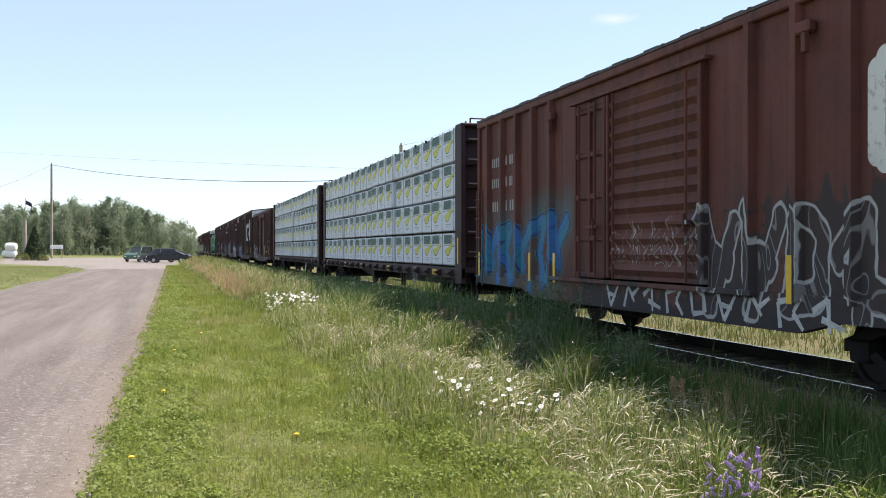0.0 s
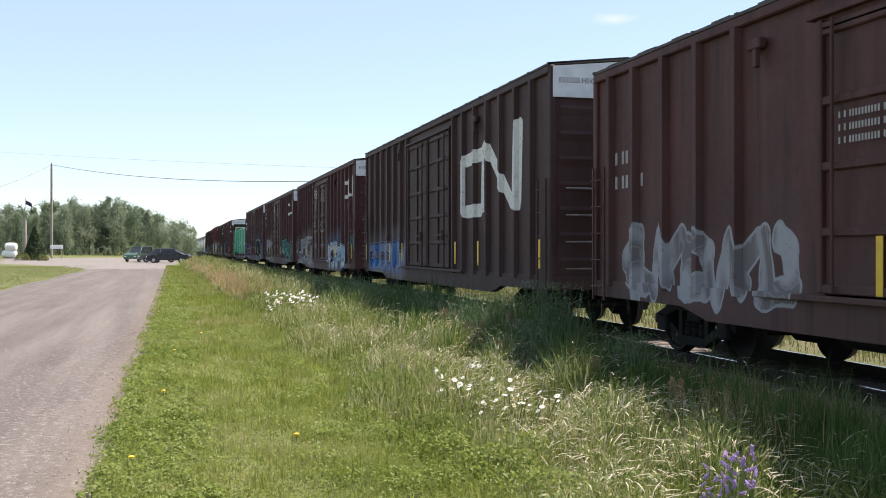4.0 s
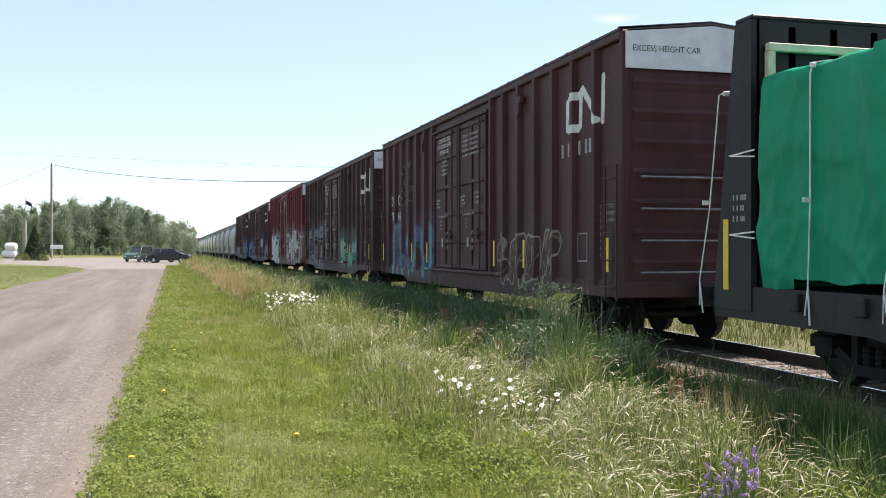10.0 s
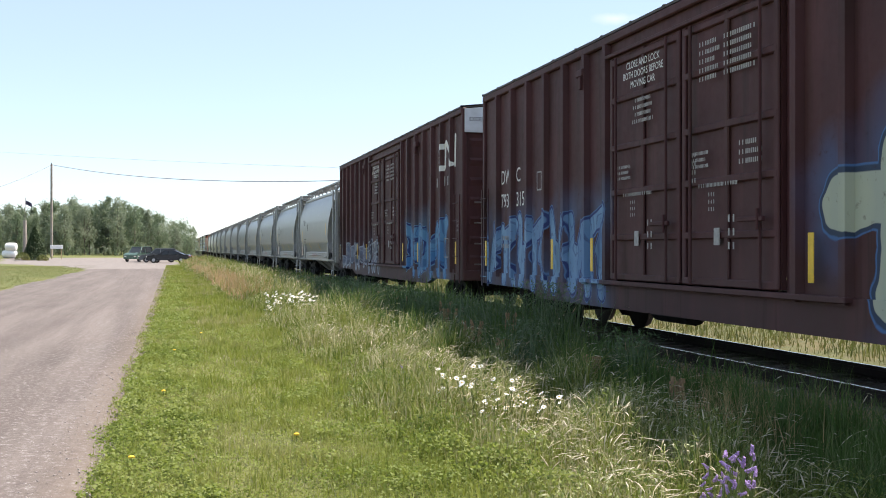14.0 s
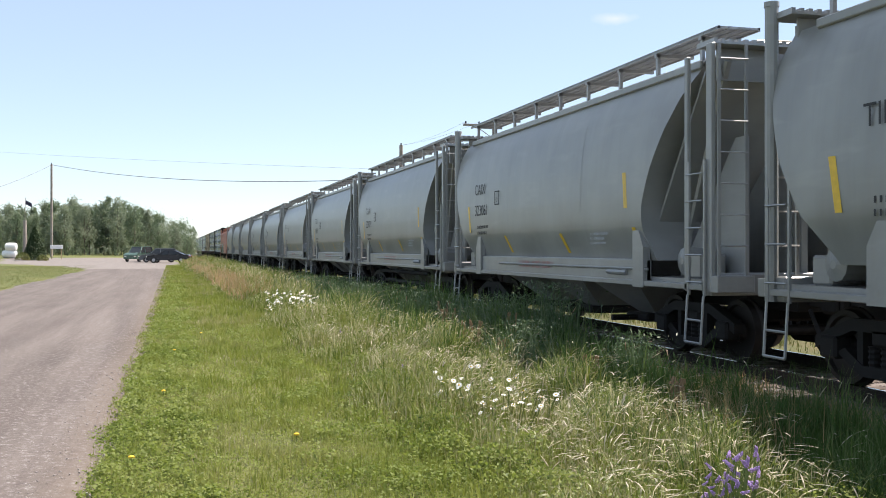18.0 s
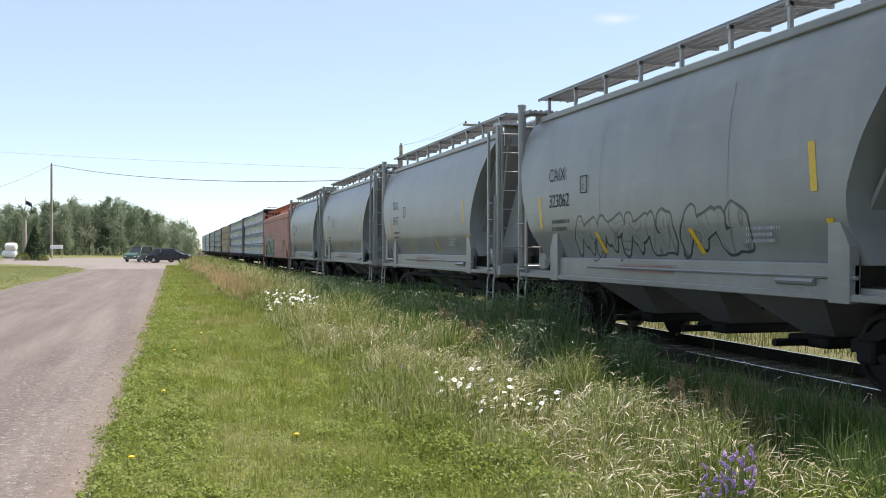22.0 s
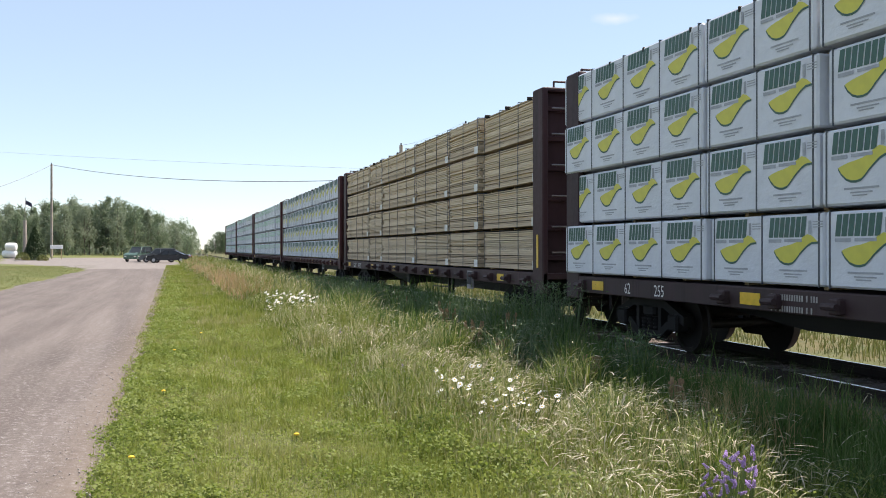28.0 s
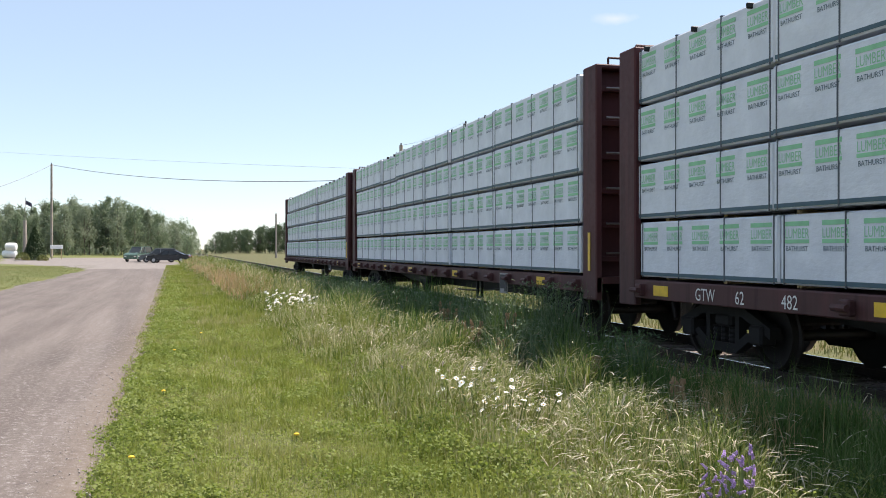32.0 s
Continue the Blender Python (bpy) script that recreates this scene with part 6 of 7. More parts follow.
def stems(name, x, y, h, material, head_mat, label):
    """Bent stalks with a feathery head each."""
    n = len(x)
    z = ground_z(x, y)
    az = rng.normal(0.2, 1.0, n)
    bend = np.abs(rng.normal(0.42, 0.22, n)) * h
    V, F, HV, HF = [], [], [], []
    for i in range(n):
        pts = []
        for k in range(5):
            u = k / 4
            pts.append((x[i] + math.cos(az[i]) * bend[i] * u * u, y[i] + math.sin(az[i]) * bend[i] * u * u, z[i] + h[i] * (u - 0.3 * u ** 4)))
        w = 0.0011 + 0.0002 * y[i]
        b = len(V)
        for q in pts:
            V += [(q[0] - w * CA, q[1] + w * SA, q[2]), (q[0] + w * CA, q[1] - w * SA, q[2])]
        F += [(b + 2 * k, b + 2 * k + 1, b + 2 * k + 3, b + 2 * k + 2) for k in range(4)]
        tip, hl = pts[-1], 0.07 + 0.05 * (i % 3)
        d = np.array(pts[-1]) - np.array(pts[-2])
        d = d / np.linalg.norm(d)
        b = len(HV)
        for k, r in enumerate((0.0018, 0.0052, 0.0048, 0.001)):
            c = np.array(tip) + d * hl * (k / 3 - 0.3) - np.array([0, 0, 0.03 * (k / 3) ** 2])
            r *= 1 + 0.03 * y[i]
            HV += [tuple(c + (r, 0, 0)), tuple(c + (0, r, 0)), tuple(c + (-r, 0, 0)), tuple(c + (0, -r, 0))]
        for k in range(3):
            for j in range(4):
                HF.append((b + 4 * k + j, b + 4 * k + (j + 1) % 4, b + 4 * k + 4 + (j + 1) % 4, b + 4 * k + 4 + j))
    tri_mesh(name, V, F, material, label, "grass")
    tri_mesh(name.replace("stalks", "heads"), HV, HF, head_mat, label, "grass")


x, y = scatter(2700, 2.6, 4.3, 4.5, 16, 1.1)
stems("seed_stalks", x, y, meadow_height(x, y) * rng.uniform(0.95, 1.35, len(x)), M_pale, M_seed, "pale seeding grass stalks bent by the wind")
x, y = scatter(2600, 2.2, 4.4, 16, 60, 1.2)
stems("seed_stalks", x, y, meadow_height(x, y) * rng.uniform(1.0, 1.4, len(x)), M_pale, M_seed, "pale seeding grass stalks bent by the wind")
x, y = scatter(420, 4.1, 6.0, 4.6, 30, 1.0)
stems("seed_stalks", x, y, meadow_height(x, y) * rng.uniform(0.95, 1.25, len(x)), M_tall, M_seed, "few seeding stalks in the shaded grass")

# leafy clumps at the foot of the meadow and one near the track
for a, b, r, hh in ((2.12, 7.7, 0.2, 0.36), (2.35, 6.95, 0.22, 0.4), (2.5, 6.3, 0.2, 0.34), (2.75, 7.5, 0.2, 0.42), (2.3, 8.6, 0.2, 0.36), (2.5, 9.8, 0.25, 0.42), (4.15, 5.45, 0.34, 0.5), (4.5, 6.0, 0.3, 0.5), (2.4, 11.5, 0.26, 0.42), (2.6, 13.5, 0.3, 0.45)):
    r, hh = r * 1.25, hh * 0.62
    n = int(900 * r / 0.2)
    x, y = a + rng.normal(0, r * 0.8, n), b + rng.normal(0, r * 1.3, n)
    dome = np.exp(-((x - a) / r) ** 2 * 0.5 - ((y - b) / r) ** 2 * 0.25)
    leaflets("leafy_clump", x, y, hh * dome * rng.random(n) ** 0.6 + 0.01, 0.009 + 0.014 * rng.random(n), 0.7, 0.55, M_edgeleaf, "yellow-green leafy weeds in a clump", "weeds")

# rank weeds between the meadow and the track: leafy stems with brown plumes
M_rank = leaf_material("rank_weeds", [(0.035, 0.07, 0.022), (0.06, 0.11, 0.04), (0.1, 0.15, 0.075), (0.16, 0.2, 0.12)], 0.3, 0.5, 0.8, 0.6)
M_plume = leaf_material("brown_plumes", [(0.3, 0.2, 0.13), (0.42, 0.3, 0.2), (0.52, 0.4, 0.29)], 0.35)
CLUMPS = [(5.25, 13.5, 0.42, 1.5), (5.0, 14.9, 0.4, 1.25), (4.85, 16.8, 0.5, 1.15), (4.6, 19.0, 0.5, 1.1), (4.9, 21.5, 0.6, 1.15), (4.4, 12.2, 0.35, 1.0), (4.5, 24.5, 0.7, 1.1), (4.8, 28.5, 0.8, 1.15), (4.3, 33.0, 0.9, 1.05), (5.3, 10.9, 0.3, 0.95)]
for a, b, r, hh in CLUMPS:
    n = int(260 * r / 0.4)
    x, y = a + rng.normal(0, r * 0.55, n), b + rng.normal(0, r * 0.9, n)
    blades("rank_grass", x, y, hh * rng.uniform(0.55, 1.0, n), 0.0011 * (y + 4) * rng.uniform(0.6, 1.5, n), M_rank, "tall blue-green weeds beside the track", 0.28, category="weeds")
    n = int(1300 * r / 0.4)
    x, y = a + rng.normal(0, r * 0.5, n), b + rng.normal(0, r * 0.8, n)
    leaflets("rank_leaves", x, y, hh * rng.uniform(0.15, 0.92, n), 0.018 + 0.022 * rng.random(n), 0.9, 0.26, M_rank, "narrow leaves of the tall weeds", "weeds")
    n = int(16 * r / 0.4)
    x, y = a + rng.normal(0, r * 0.6, n), b + rng.normal(0, r, n)
    stems("plume_stalks", x, y, hh * rng.uniform(0.85, 1.12, n), M_rank, M_plume, "brown plumed stalks above the tall weeds")

# broad-leaved weeds in the lit meadow
x, y = clumpy(*spread(150000, 0.8, 4.2, 3.6, 90), 0.3)
keep = x > sward_edge(y) - 0.3 + 0.5 * rng.random(len(x))
x, y = x[keep], y[keep]
leaflets("leafy_weeds", x, y, meadow_height(x, y) * rng.uniform(0.1, 0.95, len(x)), 0.007 + 0.016 * rng.random(len(x)) + 0.0006 * y, 0.9, 0.3, M_weed, "small leafy weeds in the tall grass", "weeds")

M_petal = plain("white_petal", (0.8, 0.8, 0.77), 0.6, 0, 0.05, 20)
M_disc = plain("yellow_flower_disc", (0.7, 0.45, 0.03), 0.7)
M_stem = plain("green_stem", (0.16, 0.21, 0.06), 0.7)
M_purple = plain("purple_vetch", (0.42, 0.28, 0.56), 0.6, 0, 0.3, 30)
M_dockseed = plain("brown_dock_seed", (0.33, 0.21, 0.12), 0.8, 0, 0.3, 30)
SWAY = []


def petals(s):
    for i in range(12):
        a = 2 * math.pi * i / 12
        for u, v in ((1, 0.24),):
            ca, sa, cb, sb = math.cos(a - v), math.sin(a - v), math.cos(a + v), math.sin(a + v)
            s.add([(0, 0, 0), (0.034 * ca, 0.034 * sa, 0.004), (0.042 * math.cos(a), 0.042 * math.sin(a), -0.002), (0.034 * cb, 0.034 * sb, 0.004)], [(0, 1, 2, 3)])


def disc(s):
    s.lathe([(0.0, 0.011), (0.006, 0.01), (0.009, 0.004)], "z", (0, 0, 0), 8)


def daisies(x0, y0, n, rx, ry_, hmin, hmax, big, label):
    root = thing("daisy_clump", label, "flowers", at=(x0, y0, float(ground_z(x0, y0))))
    q = random.Random(n)
    sh = Shape()
    for i in range(n):
        a, r = q.uniform(0, 6.28), math.sqrt(q.random())
        dx, dy, hh = rx * r * math.cos(a), ry_ * r * math.sin(a), q.uniform(hmin, hmax)
        sh.rod((dx * 0.7, dy * 0.7, 0), (dx, dy, hh), 0.004, 4)
        m = Matrix.Translation((dx, dy, hh)) @ pose(0, 0, 0, q.uniform(-25, 45), q.uniform(-45, 15), 0) @ Matrix.Scale(big * q.uniform(0.8, 1.15), 4)
        f = part("daisy", cached("daisy", petals), M_petal, root, "", m)
        part("flower_disc", cached("flower_disc", disc, 40), M_disc, f)
    one("stalk", sh, M_stem, root, "", None, False, "stuff")
    SWAY.append((root, q.uniform(0, 6), 2.2))


daisies(3.0, 9.1, 66, 0.52, 1.4, 0.26, 0.5, 0.68, "white ox-eye daisies blooming in the tall grass")
daisies(2.8, 24.4, 230, 0.68, 2.3, 0.08, 0.66, 0.85, "dense patch of white daisies at the edge of the mown strip")


def vetch(x0, y0, n, r, h, label):
    root = thing("vetch_clump", label, "flowers", at=(x0, y0, float(ground_z(x0, y0))))
    q = random.Random(int(x0 * 100))

    def spike(s):
        w = random.Random(3)
        for k in range(46):
            a, z = w.uniform(0, 6.28), 0.13 * k / 46
            rr = 0.016 * (1 - 0.75 * k / 46) + 0.004
            s.box(rr * math.cos(a) - 0.006, rr * math.cos(a) + 0.006, rr * math.sin(a) - 0.006, rr * math.sin(a) + 0.006, z, z + 0.01)
    sh = Shape()
    for i in range(n):
        a, d = q.uniform(0, 6.28), r * math.sqrt(q.random())
        px_, py_, hh = d * math.cos(a), d * math.sin(a), h * q.uniform(0.4, 1.0)
        sh.rod((px_ * 0.6, py_ * 0.6, 0), (px_, py_, hh), 0.004, 4)
        part("flower_spike", cached("flower_spike", spike), M_purple, root, "", Matrix.Translation((px_, py_, hh)) @ pose(0, 0, 0, q.uniform(-60, 60), q.uniform(-60, 60), 0) @ Matrix.Scale(q.uniform(0.32, 0.6), 4))
    one("stalk", sh, M_stem, root, "", None, False, "stuff")
    SWAY.append((root, q.uniform(0, 6), 3.0))


vetch(3.22, 5.4, 34, 0.2, 0.5, "purple vetch flowering among the tall grass")
vetch(3.3, 17.2, 16, 0.5, 0.42, "purple vetch flowering among the tall grass")
vetch(2.9, 11.6, 9, 0.4, 0.36, "purple vetch flowering among the tall grass")


def dock(x0, y0, h):
    root = thing("dock_plant", "brown seeding dock stalk above the grass", "weed", "dock plants in the meadow", (x0, y0, float(ground_z(x0, y0))))
    q = random.Random(int(x0 * 977 + y0 * 31))
    sh, sd = Shape(), Shape()
    for i in range(3):
        tx, ty = q.uniform(-0.14, 0.14), q.uniform(-0.14, 0.14)
        sh.rod((0, 0, 0), (tx, ty, h), 0.008, 5, 0.004)
        for k in range(40):
            u = 0.62 + 0.4 * k / 40
            rr = 0.035 * (1.15 - u)+ 0.012
            a = q.uniform(0, 6.28)
            c = (tx * u + rr * math.cos(a), ty * u + rr * math.sin(a), h * u)
            sd.box(c[0] - 0.011, c[0] + 0.011, c[1] - 0.011, c[1] + 0.011, c[2] - 0.012, c[2] + 0.012)
    one("stalk", sh, M_dockseed, root)
    one("seed_head", sd, M_dockseed, root, "rusty brown seed head", None, False, "stuff")
    SWAY.append((root, q.uniform(0, 6), 1.6))


for dx, dy, dh in ((4.6, 16.6, 0.8), (4.9, 18.0, 0.85), (4.3, 14.2, 0.75), (4.8, 21.0, 0.8), (5.2, 23.5, 0.85), (4.2, 12.6, 0.62), (4.6, 10.6, 0.6), (4.9, 9.0, 0.55), (4.9, 14.4, 0.86)):
    dock(dx, dy, dh)
for dx, dy in ((0.02, 15.9), (-0.1, 11.35), (-0.3, 7.8), (0.5, 19.0), (1.0, 8.4)):
    root = thing("dandelion", "small yellow dandelion in the mown grass", "flower", "dandelions in the grass", (dx, dy, 0.0))
    one("stem", Shape().rod((0, 0, 0), (0, 0, 0.06), 0.004, 4), M_stem, root)
    one("bloom", Shape().lathe([(0.055, 0.005), (0.06, 0.022), (0.07, 0.024), (0.078, 0.012)], "z", (0, 0, 0), 8), M_disc, root, "yellow bloom")

# ---- trees ----
M_bark = plain("grey_bark", (0.13, 0.11, 0.09), 0.9, 0, 0.4, 8, 0.5)
# distance haze is put into these leaf greens, paled and cooled
M_leafs = [leaf_material("tree_leaves", [(0.09, 0.135, 0.08), (0.15, 0.2, 0.12), (0.22, 0.27, 0.165)], 0.5, 0.6, 0.9),
           leaf_material("haze_paled_leaves", [(0.18, 0.225, 0.15), (0.24, 0.28, 0.19), (0.3, 0.34, 0.24)], 0.55)]


M_farleaf = leaf_material("far_wood_leaves", [(0.05, 0.085, 0.045), (0.08, 0.12, 0.06), (0.12, 0.155, 0.08)], 0.4)


def crown_arrays(q, h, r, n, conical, low=0.25):
    """Leaf quads in clumps along the limbs of one crown."""
    clumps = []
    for i in range(44):
        u = q.random() ** 0.9
        z = h * (low + (1 - low) * u)
        rad = r * ((1 - u) ** 0.8 + 0.08 if conical else math.sin(math.pi * (0.12 + 0.86 * u)) ** 0.7) * q.uniform(0.35, 1.05)
        a = q.uniform(0, 6.28)
        clumps.append((rad * math.cos(a), rad * math.sin(a), z, r * q.uniform(0.16, 0.36)))
    out = np.empty((n, 4, 3))
    for i in range(n):
        cx_, cy_, cz, cr = clumps[q.randrange(len(clumps))]
        c = np.array([cx_ + q.gauss(0, cr * 0.7), cy_ + q.gauss(0, cr * 0.7), cz + q.gauss(0, cr * 0.75)])
        sz = q.uniform(0.07, 0.17) * (0.7 + h / 20)
        a, b = np.array([q.gauss(0, 1) for _ in range(3)]), np.array([q.gauss(0, 1) for _ in range(3)])
        a /= np.linalg.norm(a)
        b -= a * a.dot(b)
        b /= np.linalg.norm(b)
        out[i] = [c - a * sz, c - b * sz * 0.6, c + a * sz, c + b * sz * 0.6]
    return out.reshape(-1, 3)


def trunk_shape(q, h, r):
    s = Shape().rod((0, 0, -0.2), (q.uniform(-0.1, 0.1), q.uniform(-0.1, 0.1), h * 0.55), 0.02 * h * 0.6, 7, 0.011 * h * 0.6)
    for i in range(6):
        a, z = q.uniform(0, 6.28), h * q.uniform(0.25, 0.55)
        s.rod((0, 0, z), (r * 0.7 * math.cos(a), r * 0.7 * math.sin(a), z + h * q.uniform(0.12, 0.35)), 0.007 * h, 5, 0.002 * h)
    s.rod((0, 0, h * 0.5), (0.1, 0, h * 0.93), 0.0066 * h, 5, 0.002 * h)
    return s


VARIANTS = []
for k in range(7):
    q = random.Random(20 + k)
    h = 10.0
    r = (2.1, 2.3, 2.1, 2.2, 1.7, 2.9, 1.5)[k]
    V = crown_arrays(q, h, r, (3000, 3200, 3200, 3000, 2800, 1900, 2600)[k], k in (2, 4, 6), (0.12, 0.05, 0.03, 0.15, 0.05, 0.2, 0.03)[k])
    m = bpy.data.meshes.new("crown")
    m.from_pydata([tuple(v) for v in V], [], [(4 * i, 4 * i + 1, 4 * i + 2, 4 * i + 3) for i in range(len(V) // 4)])
    VARIANTS.append((m, trunk_shape(q, h, r).mesh("trunk")))


def tree(x, y, h, k, label, group, leaf):
    root = thing("tree", label, "tree", group, (x, y, float(ground_z(x, y))))
    root.rotation_euler = (0, 0, (x * 7.1 + y * 3.3) % 6.28)
    sc = Matrix.Scale(h / 10.0, 4)
    part("trunk", VARIANTS[k][1], M_bark, root, "", sc)
    part("crown", VARIANTS[k][0], leaf, root, "", sc)
    return root


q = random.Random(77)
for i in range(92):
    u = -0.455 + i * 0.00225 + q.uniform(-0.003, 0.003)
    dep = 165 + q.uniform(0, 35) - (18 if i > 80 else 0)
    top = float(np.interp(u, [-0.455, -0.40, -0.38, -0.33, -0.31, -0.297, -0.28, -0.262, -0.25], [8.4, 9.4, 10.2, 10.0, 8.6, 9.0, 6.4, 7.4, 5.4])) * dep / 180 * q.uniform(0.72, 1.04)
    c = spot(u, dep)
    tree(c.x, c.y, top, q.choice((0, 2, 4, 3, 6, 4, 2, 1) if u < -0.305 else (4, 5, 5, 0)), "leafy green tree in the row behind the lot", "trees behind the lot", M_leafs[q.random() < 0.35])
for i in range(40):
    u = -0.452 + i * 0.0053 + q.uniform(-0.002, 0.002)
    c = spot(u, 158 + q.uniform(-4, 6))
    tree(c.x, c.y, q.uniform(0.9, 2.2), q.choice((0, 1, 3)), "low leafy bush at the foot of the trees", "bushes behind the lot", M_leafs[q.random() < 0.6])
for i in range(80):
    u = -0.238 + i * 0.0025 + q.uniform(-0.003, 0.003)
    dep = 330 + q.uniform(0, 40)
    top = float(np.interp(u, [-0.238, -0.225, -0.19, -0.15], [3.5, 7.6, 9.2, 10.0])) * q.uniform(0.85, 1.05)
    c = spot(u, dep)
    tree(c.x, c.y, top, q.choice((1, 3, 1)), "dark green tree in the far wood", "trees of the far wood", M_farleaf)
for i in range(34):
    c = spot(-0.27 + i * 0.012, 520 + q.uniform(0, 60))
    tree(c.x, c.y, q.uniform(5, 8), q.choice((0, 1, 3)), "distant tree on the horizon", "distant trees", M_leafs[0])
def shrub(u, dep, h, r, pointed, n, label):
    """A dense shrub of small leaf sprays, conical or rounded."""
    c = spot(u, dep)
    root = thing("shrub", label, "shrub", "garden shrubs", (c.x, c.y, float(ground_z(c.x, c.y))))
    w = random.Random(int(h * 100) + n)
    V = np.empty((n, 4, 3))
    for i in range(n):
        t = w.random() ** (1.3 if pointed else 0.8)
        rad = r * ((1 - t) ** 0.85 + 0.03 if pointed else math.sqrt(max(0.02, 1 - t * t))) * w.uniform(0.75, 1.06)
        a = w.uniform(0, 6.28)
        k = np.array([rad * math.cos(a), rad * math.sin(a), 0.05 + h * t])
        d1 = np.array([w.gauss(0, 1), w.gauss(0, 1), w.gauss(0, 1) + (1.2 if pointed else 0)])
        d1 /= np.linalg.norm(d1)
        d2 = np.cross(d1, [w.gauss(0, 1), w.gauss(0, 1), 0.3])
        d2 /= np.linalg.norm(d2)
        sz = w.uniform(0.06, 0.14)
        V[i] = [k - d1 * sz, k - d2 * sz * 0.5, k + d1 * sz, k + d2 * sz * 0.5]
    m = bpy.data.meshes.new("crown")
    m.from_pydata([tuple(v) for v in V.reshape(-1, 3)], [], [(4 * i, 4 * i + 1, 4 * i + 2, 4 * i + 3) for i in range(n)])
    part("crown", m, M_cedar if pointed else M_farside, root)
    one("trunk", Shape().rod((0, 0, -0.1), (0, 0, h * 0.6), 0.06, 6, 0.03), M_bark, root)


M_cedar = leaf_material("cedar_sprays", [(0.018, 0.036, 0.012), (0.03, 0.055, 0.018), (0.05, 0.08, 0.028)], 0.2)
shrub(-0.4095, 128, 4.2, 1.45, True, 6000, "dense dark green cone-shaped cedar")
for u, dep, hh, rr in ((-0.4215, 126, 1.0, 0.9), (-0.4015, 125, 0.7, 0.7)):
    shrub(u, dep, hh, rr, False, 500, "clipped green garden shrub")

# ---- poles and wires ----
M_pole = plain("weathered_pole", (0.3, 0.26, 0.23), 0.85, 0, 0.3, 4)
M_wire = plain("dark_wire", (0.16, 0.16, 0.2), 0.5)


def pole(x, y, z0, top, label, arm=None):
    root = thing("utility_pole", label, "utility pole", "poles", (x, y, z0))
    one("pole", Shape().rod((0, 0, -0.3), (0, 0, top - z0), 0.21, 10, 0.15), M_pole, root)
    if arm:
        one("crossarm", Shape().box(-arm, 0.15, -0.06, 0.06, top - z0 - 0.2, top - z0 - 0.07, 0.01), M_pole, root)
        one("brace", Shape().rod((-arm * 0.6, 0, top - z0 - 0.2), (0, 0, top - z0 - 0.95), 0.025, 5), M_pole, root)
        for k in (0.92, 0.5):
            one("insulator", Shape().lathe([(0, 0.03), (0.06, 0.05), (0.14, 0.04), (0.16, 0.01)], "z", (-arm * k, 0, top - z0 - 0.07), 8), M_black, root)
    else:
        one("insulator", Shape().lathe([(0, 0.03), (0.06, 0.06), (0.16, 0.05), (0.2, 0.01)], "z", (0, 0, top - z0), 8), M_black, root)
    return root


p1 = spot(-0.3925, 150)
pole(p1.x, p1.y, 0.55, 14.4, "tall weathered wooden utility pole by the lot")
pole(18, 55, 0.0, 8.9, "wooden line pole with a crossarm beyond the track", 1.9)
pole(18, 79.6, 0.0, 10.1, "thin wooden line pole beyond the track")
pole(18, 182, 0.0, 8.0, "thin wooden line pole beyond the track")
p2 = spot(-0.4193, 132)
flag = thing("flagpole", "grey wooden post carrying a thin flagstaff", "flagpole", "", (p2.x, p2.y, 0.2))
one("post", Shape().rod((0, 0, 0), (0, 0, 5.2), 0.28, 10, 0.22), M_pole, flag)
one("staff", Shape().rod((0, 0, 5.2), (0.1, 0, 8.2), 0.035, 6), M_pole, flag)
flagcloth = thing("flag", "small dark flag blowing on its staff", "flag", "", (p2.x + 0.1, p2.y, 8.1))
s = Shape()
for k in range(7):
    for j in (0, 1):
        for t in (0, 0.01):
            s.v.append((k * 0.13, 0.08 * math.sin(k * 1.1) + t, -0.55 * j - 0.07 * k))
s.f = [(4 * k + a, 4 * k + b, 4 * k + 4 + b, 4 * k + 4 + a) for k in range(6) for a, b in ((0, 2), (1, 3), (0, 1), (2, 3))]
one("cloth", s, plain("dark_flag_cloth", (0.04, 0.04, 0.07), 0.8), flagcloth)


def wire(a, b, sag, r, label):
    s = Shape()
    pts = [Vector(a).lerp(Vector(b), i / 24) - Vector((0, 0, sag * 4 * (i / 24) * (1 - i / 24))) for i in range(25)]
    across = (Vector(b) - Vector(a)).cross(Vector((0, 0, 1))).normalized() * r
    up = Vector((0, 0, r))
    for q_ in pts:
        s.add([q_ + across, q_ + up, q_ - across, q_ - up], [])
    s.f = [(4 * i + j, 4 * i + (j + 1) % 4, 4 * i + 4 + (j + 1) % 4, 4 * i + 4 + j) for i in range(24) for j in range(4)]
    tagged(one("overhead_wire", s, M_wire, None), label, "wire", "overhead wires")


wire((p1.x, p1.y, 14.3), (18, 79.6, 7.4), 1.1, 0.035, "dark overhead wire from the pole across the track")
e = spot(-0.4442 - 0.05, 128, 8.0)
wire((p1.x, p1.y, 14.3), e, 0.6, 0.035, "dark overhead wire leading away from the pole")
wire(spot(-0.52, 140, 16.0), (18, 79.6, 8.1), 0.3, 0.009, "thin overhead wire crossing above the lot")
for k in (0.92, 0.5):
    wire((18 - 1.9 * k, 55, 8.95), (18, 79.6, 10.1), 0.2, 0.007, "thin line wire beyond the track")

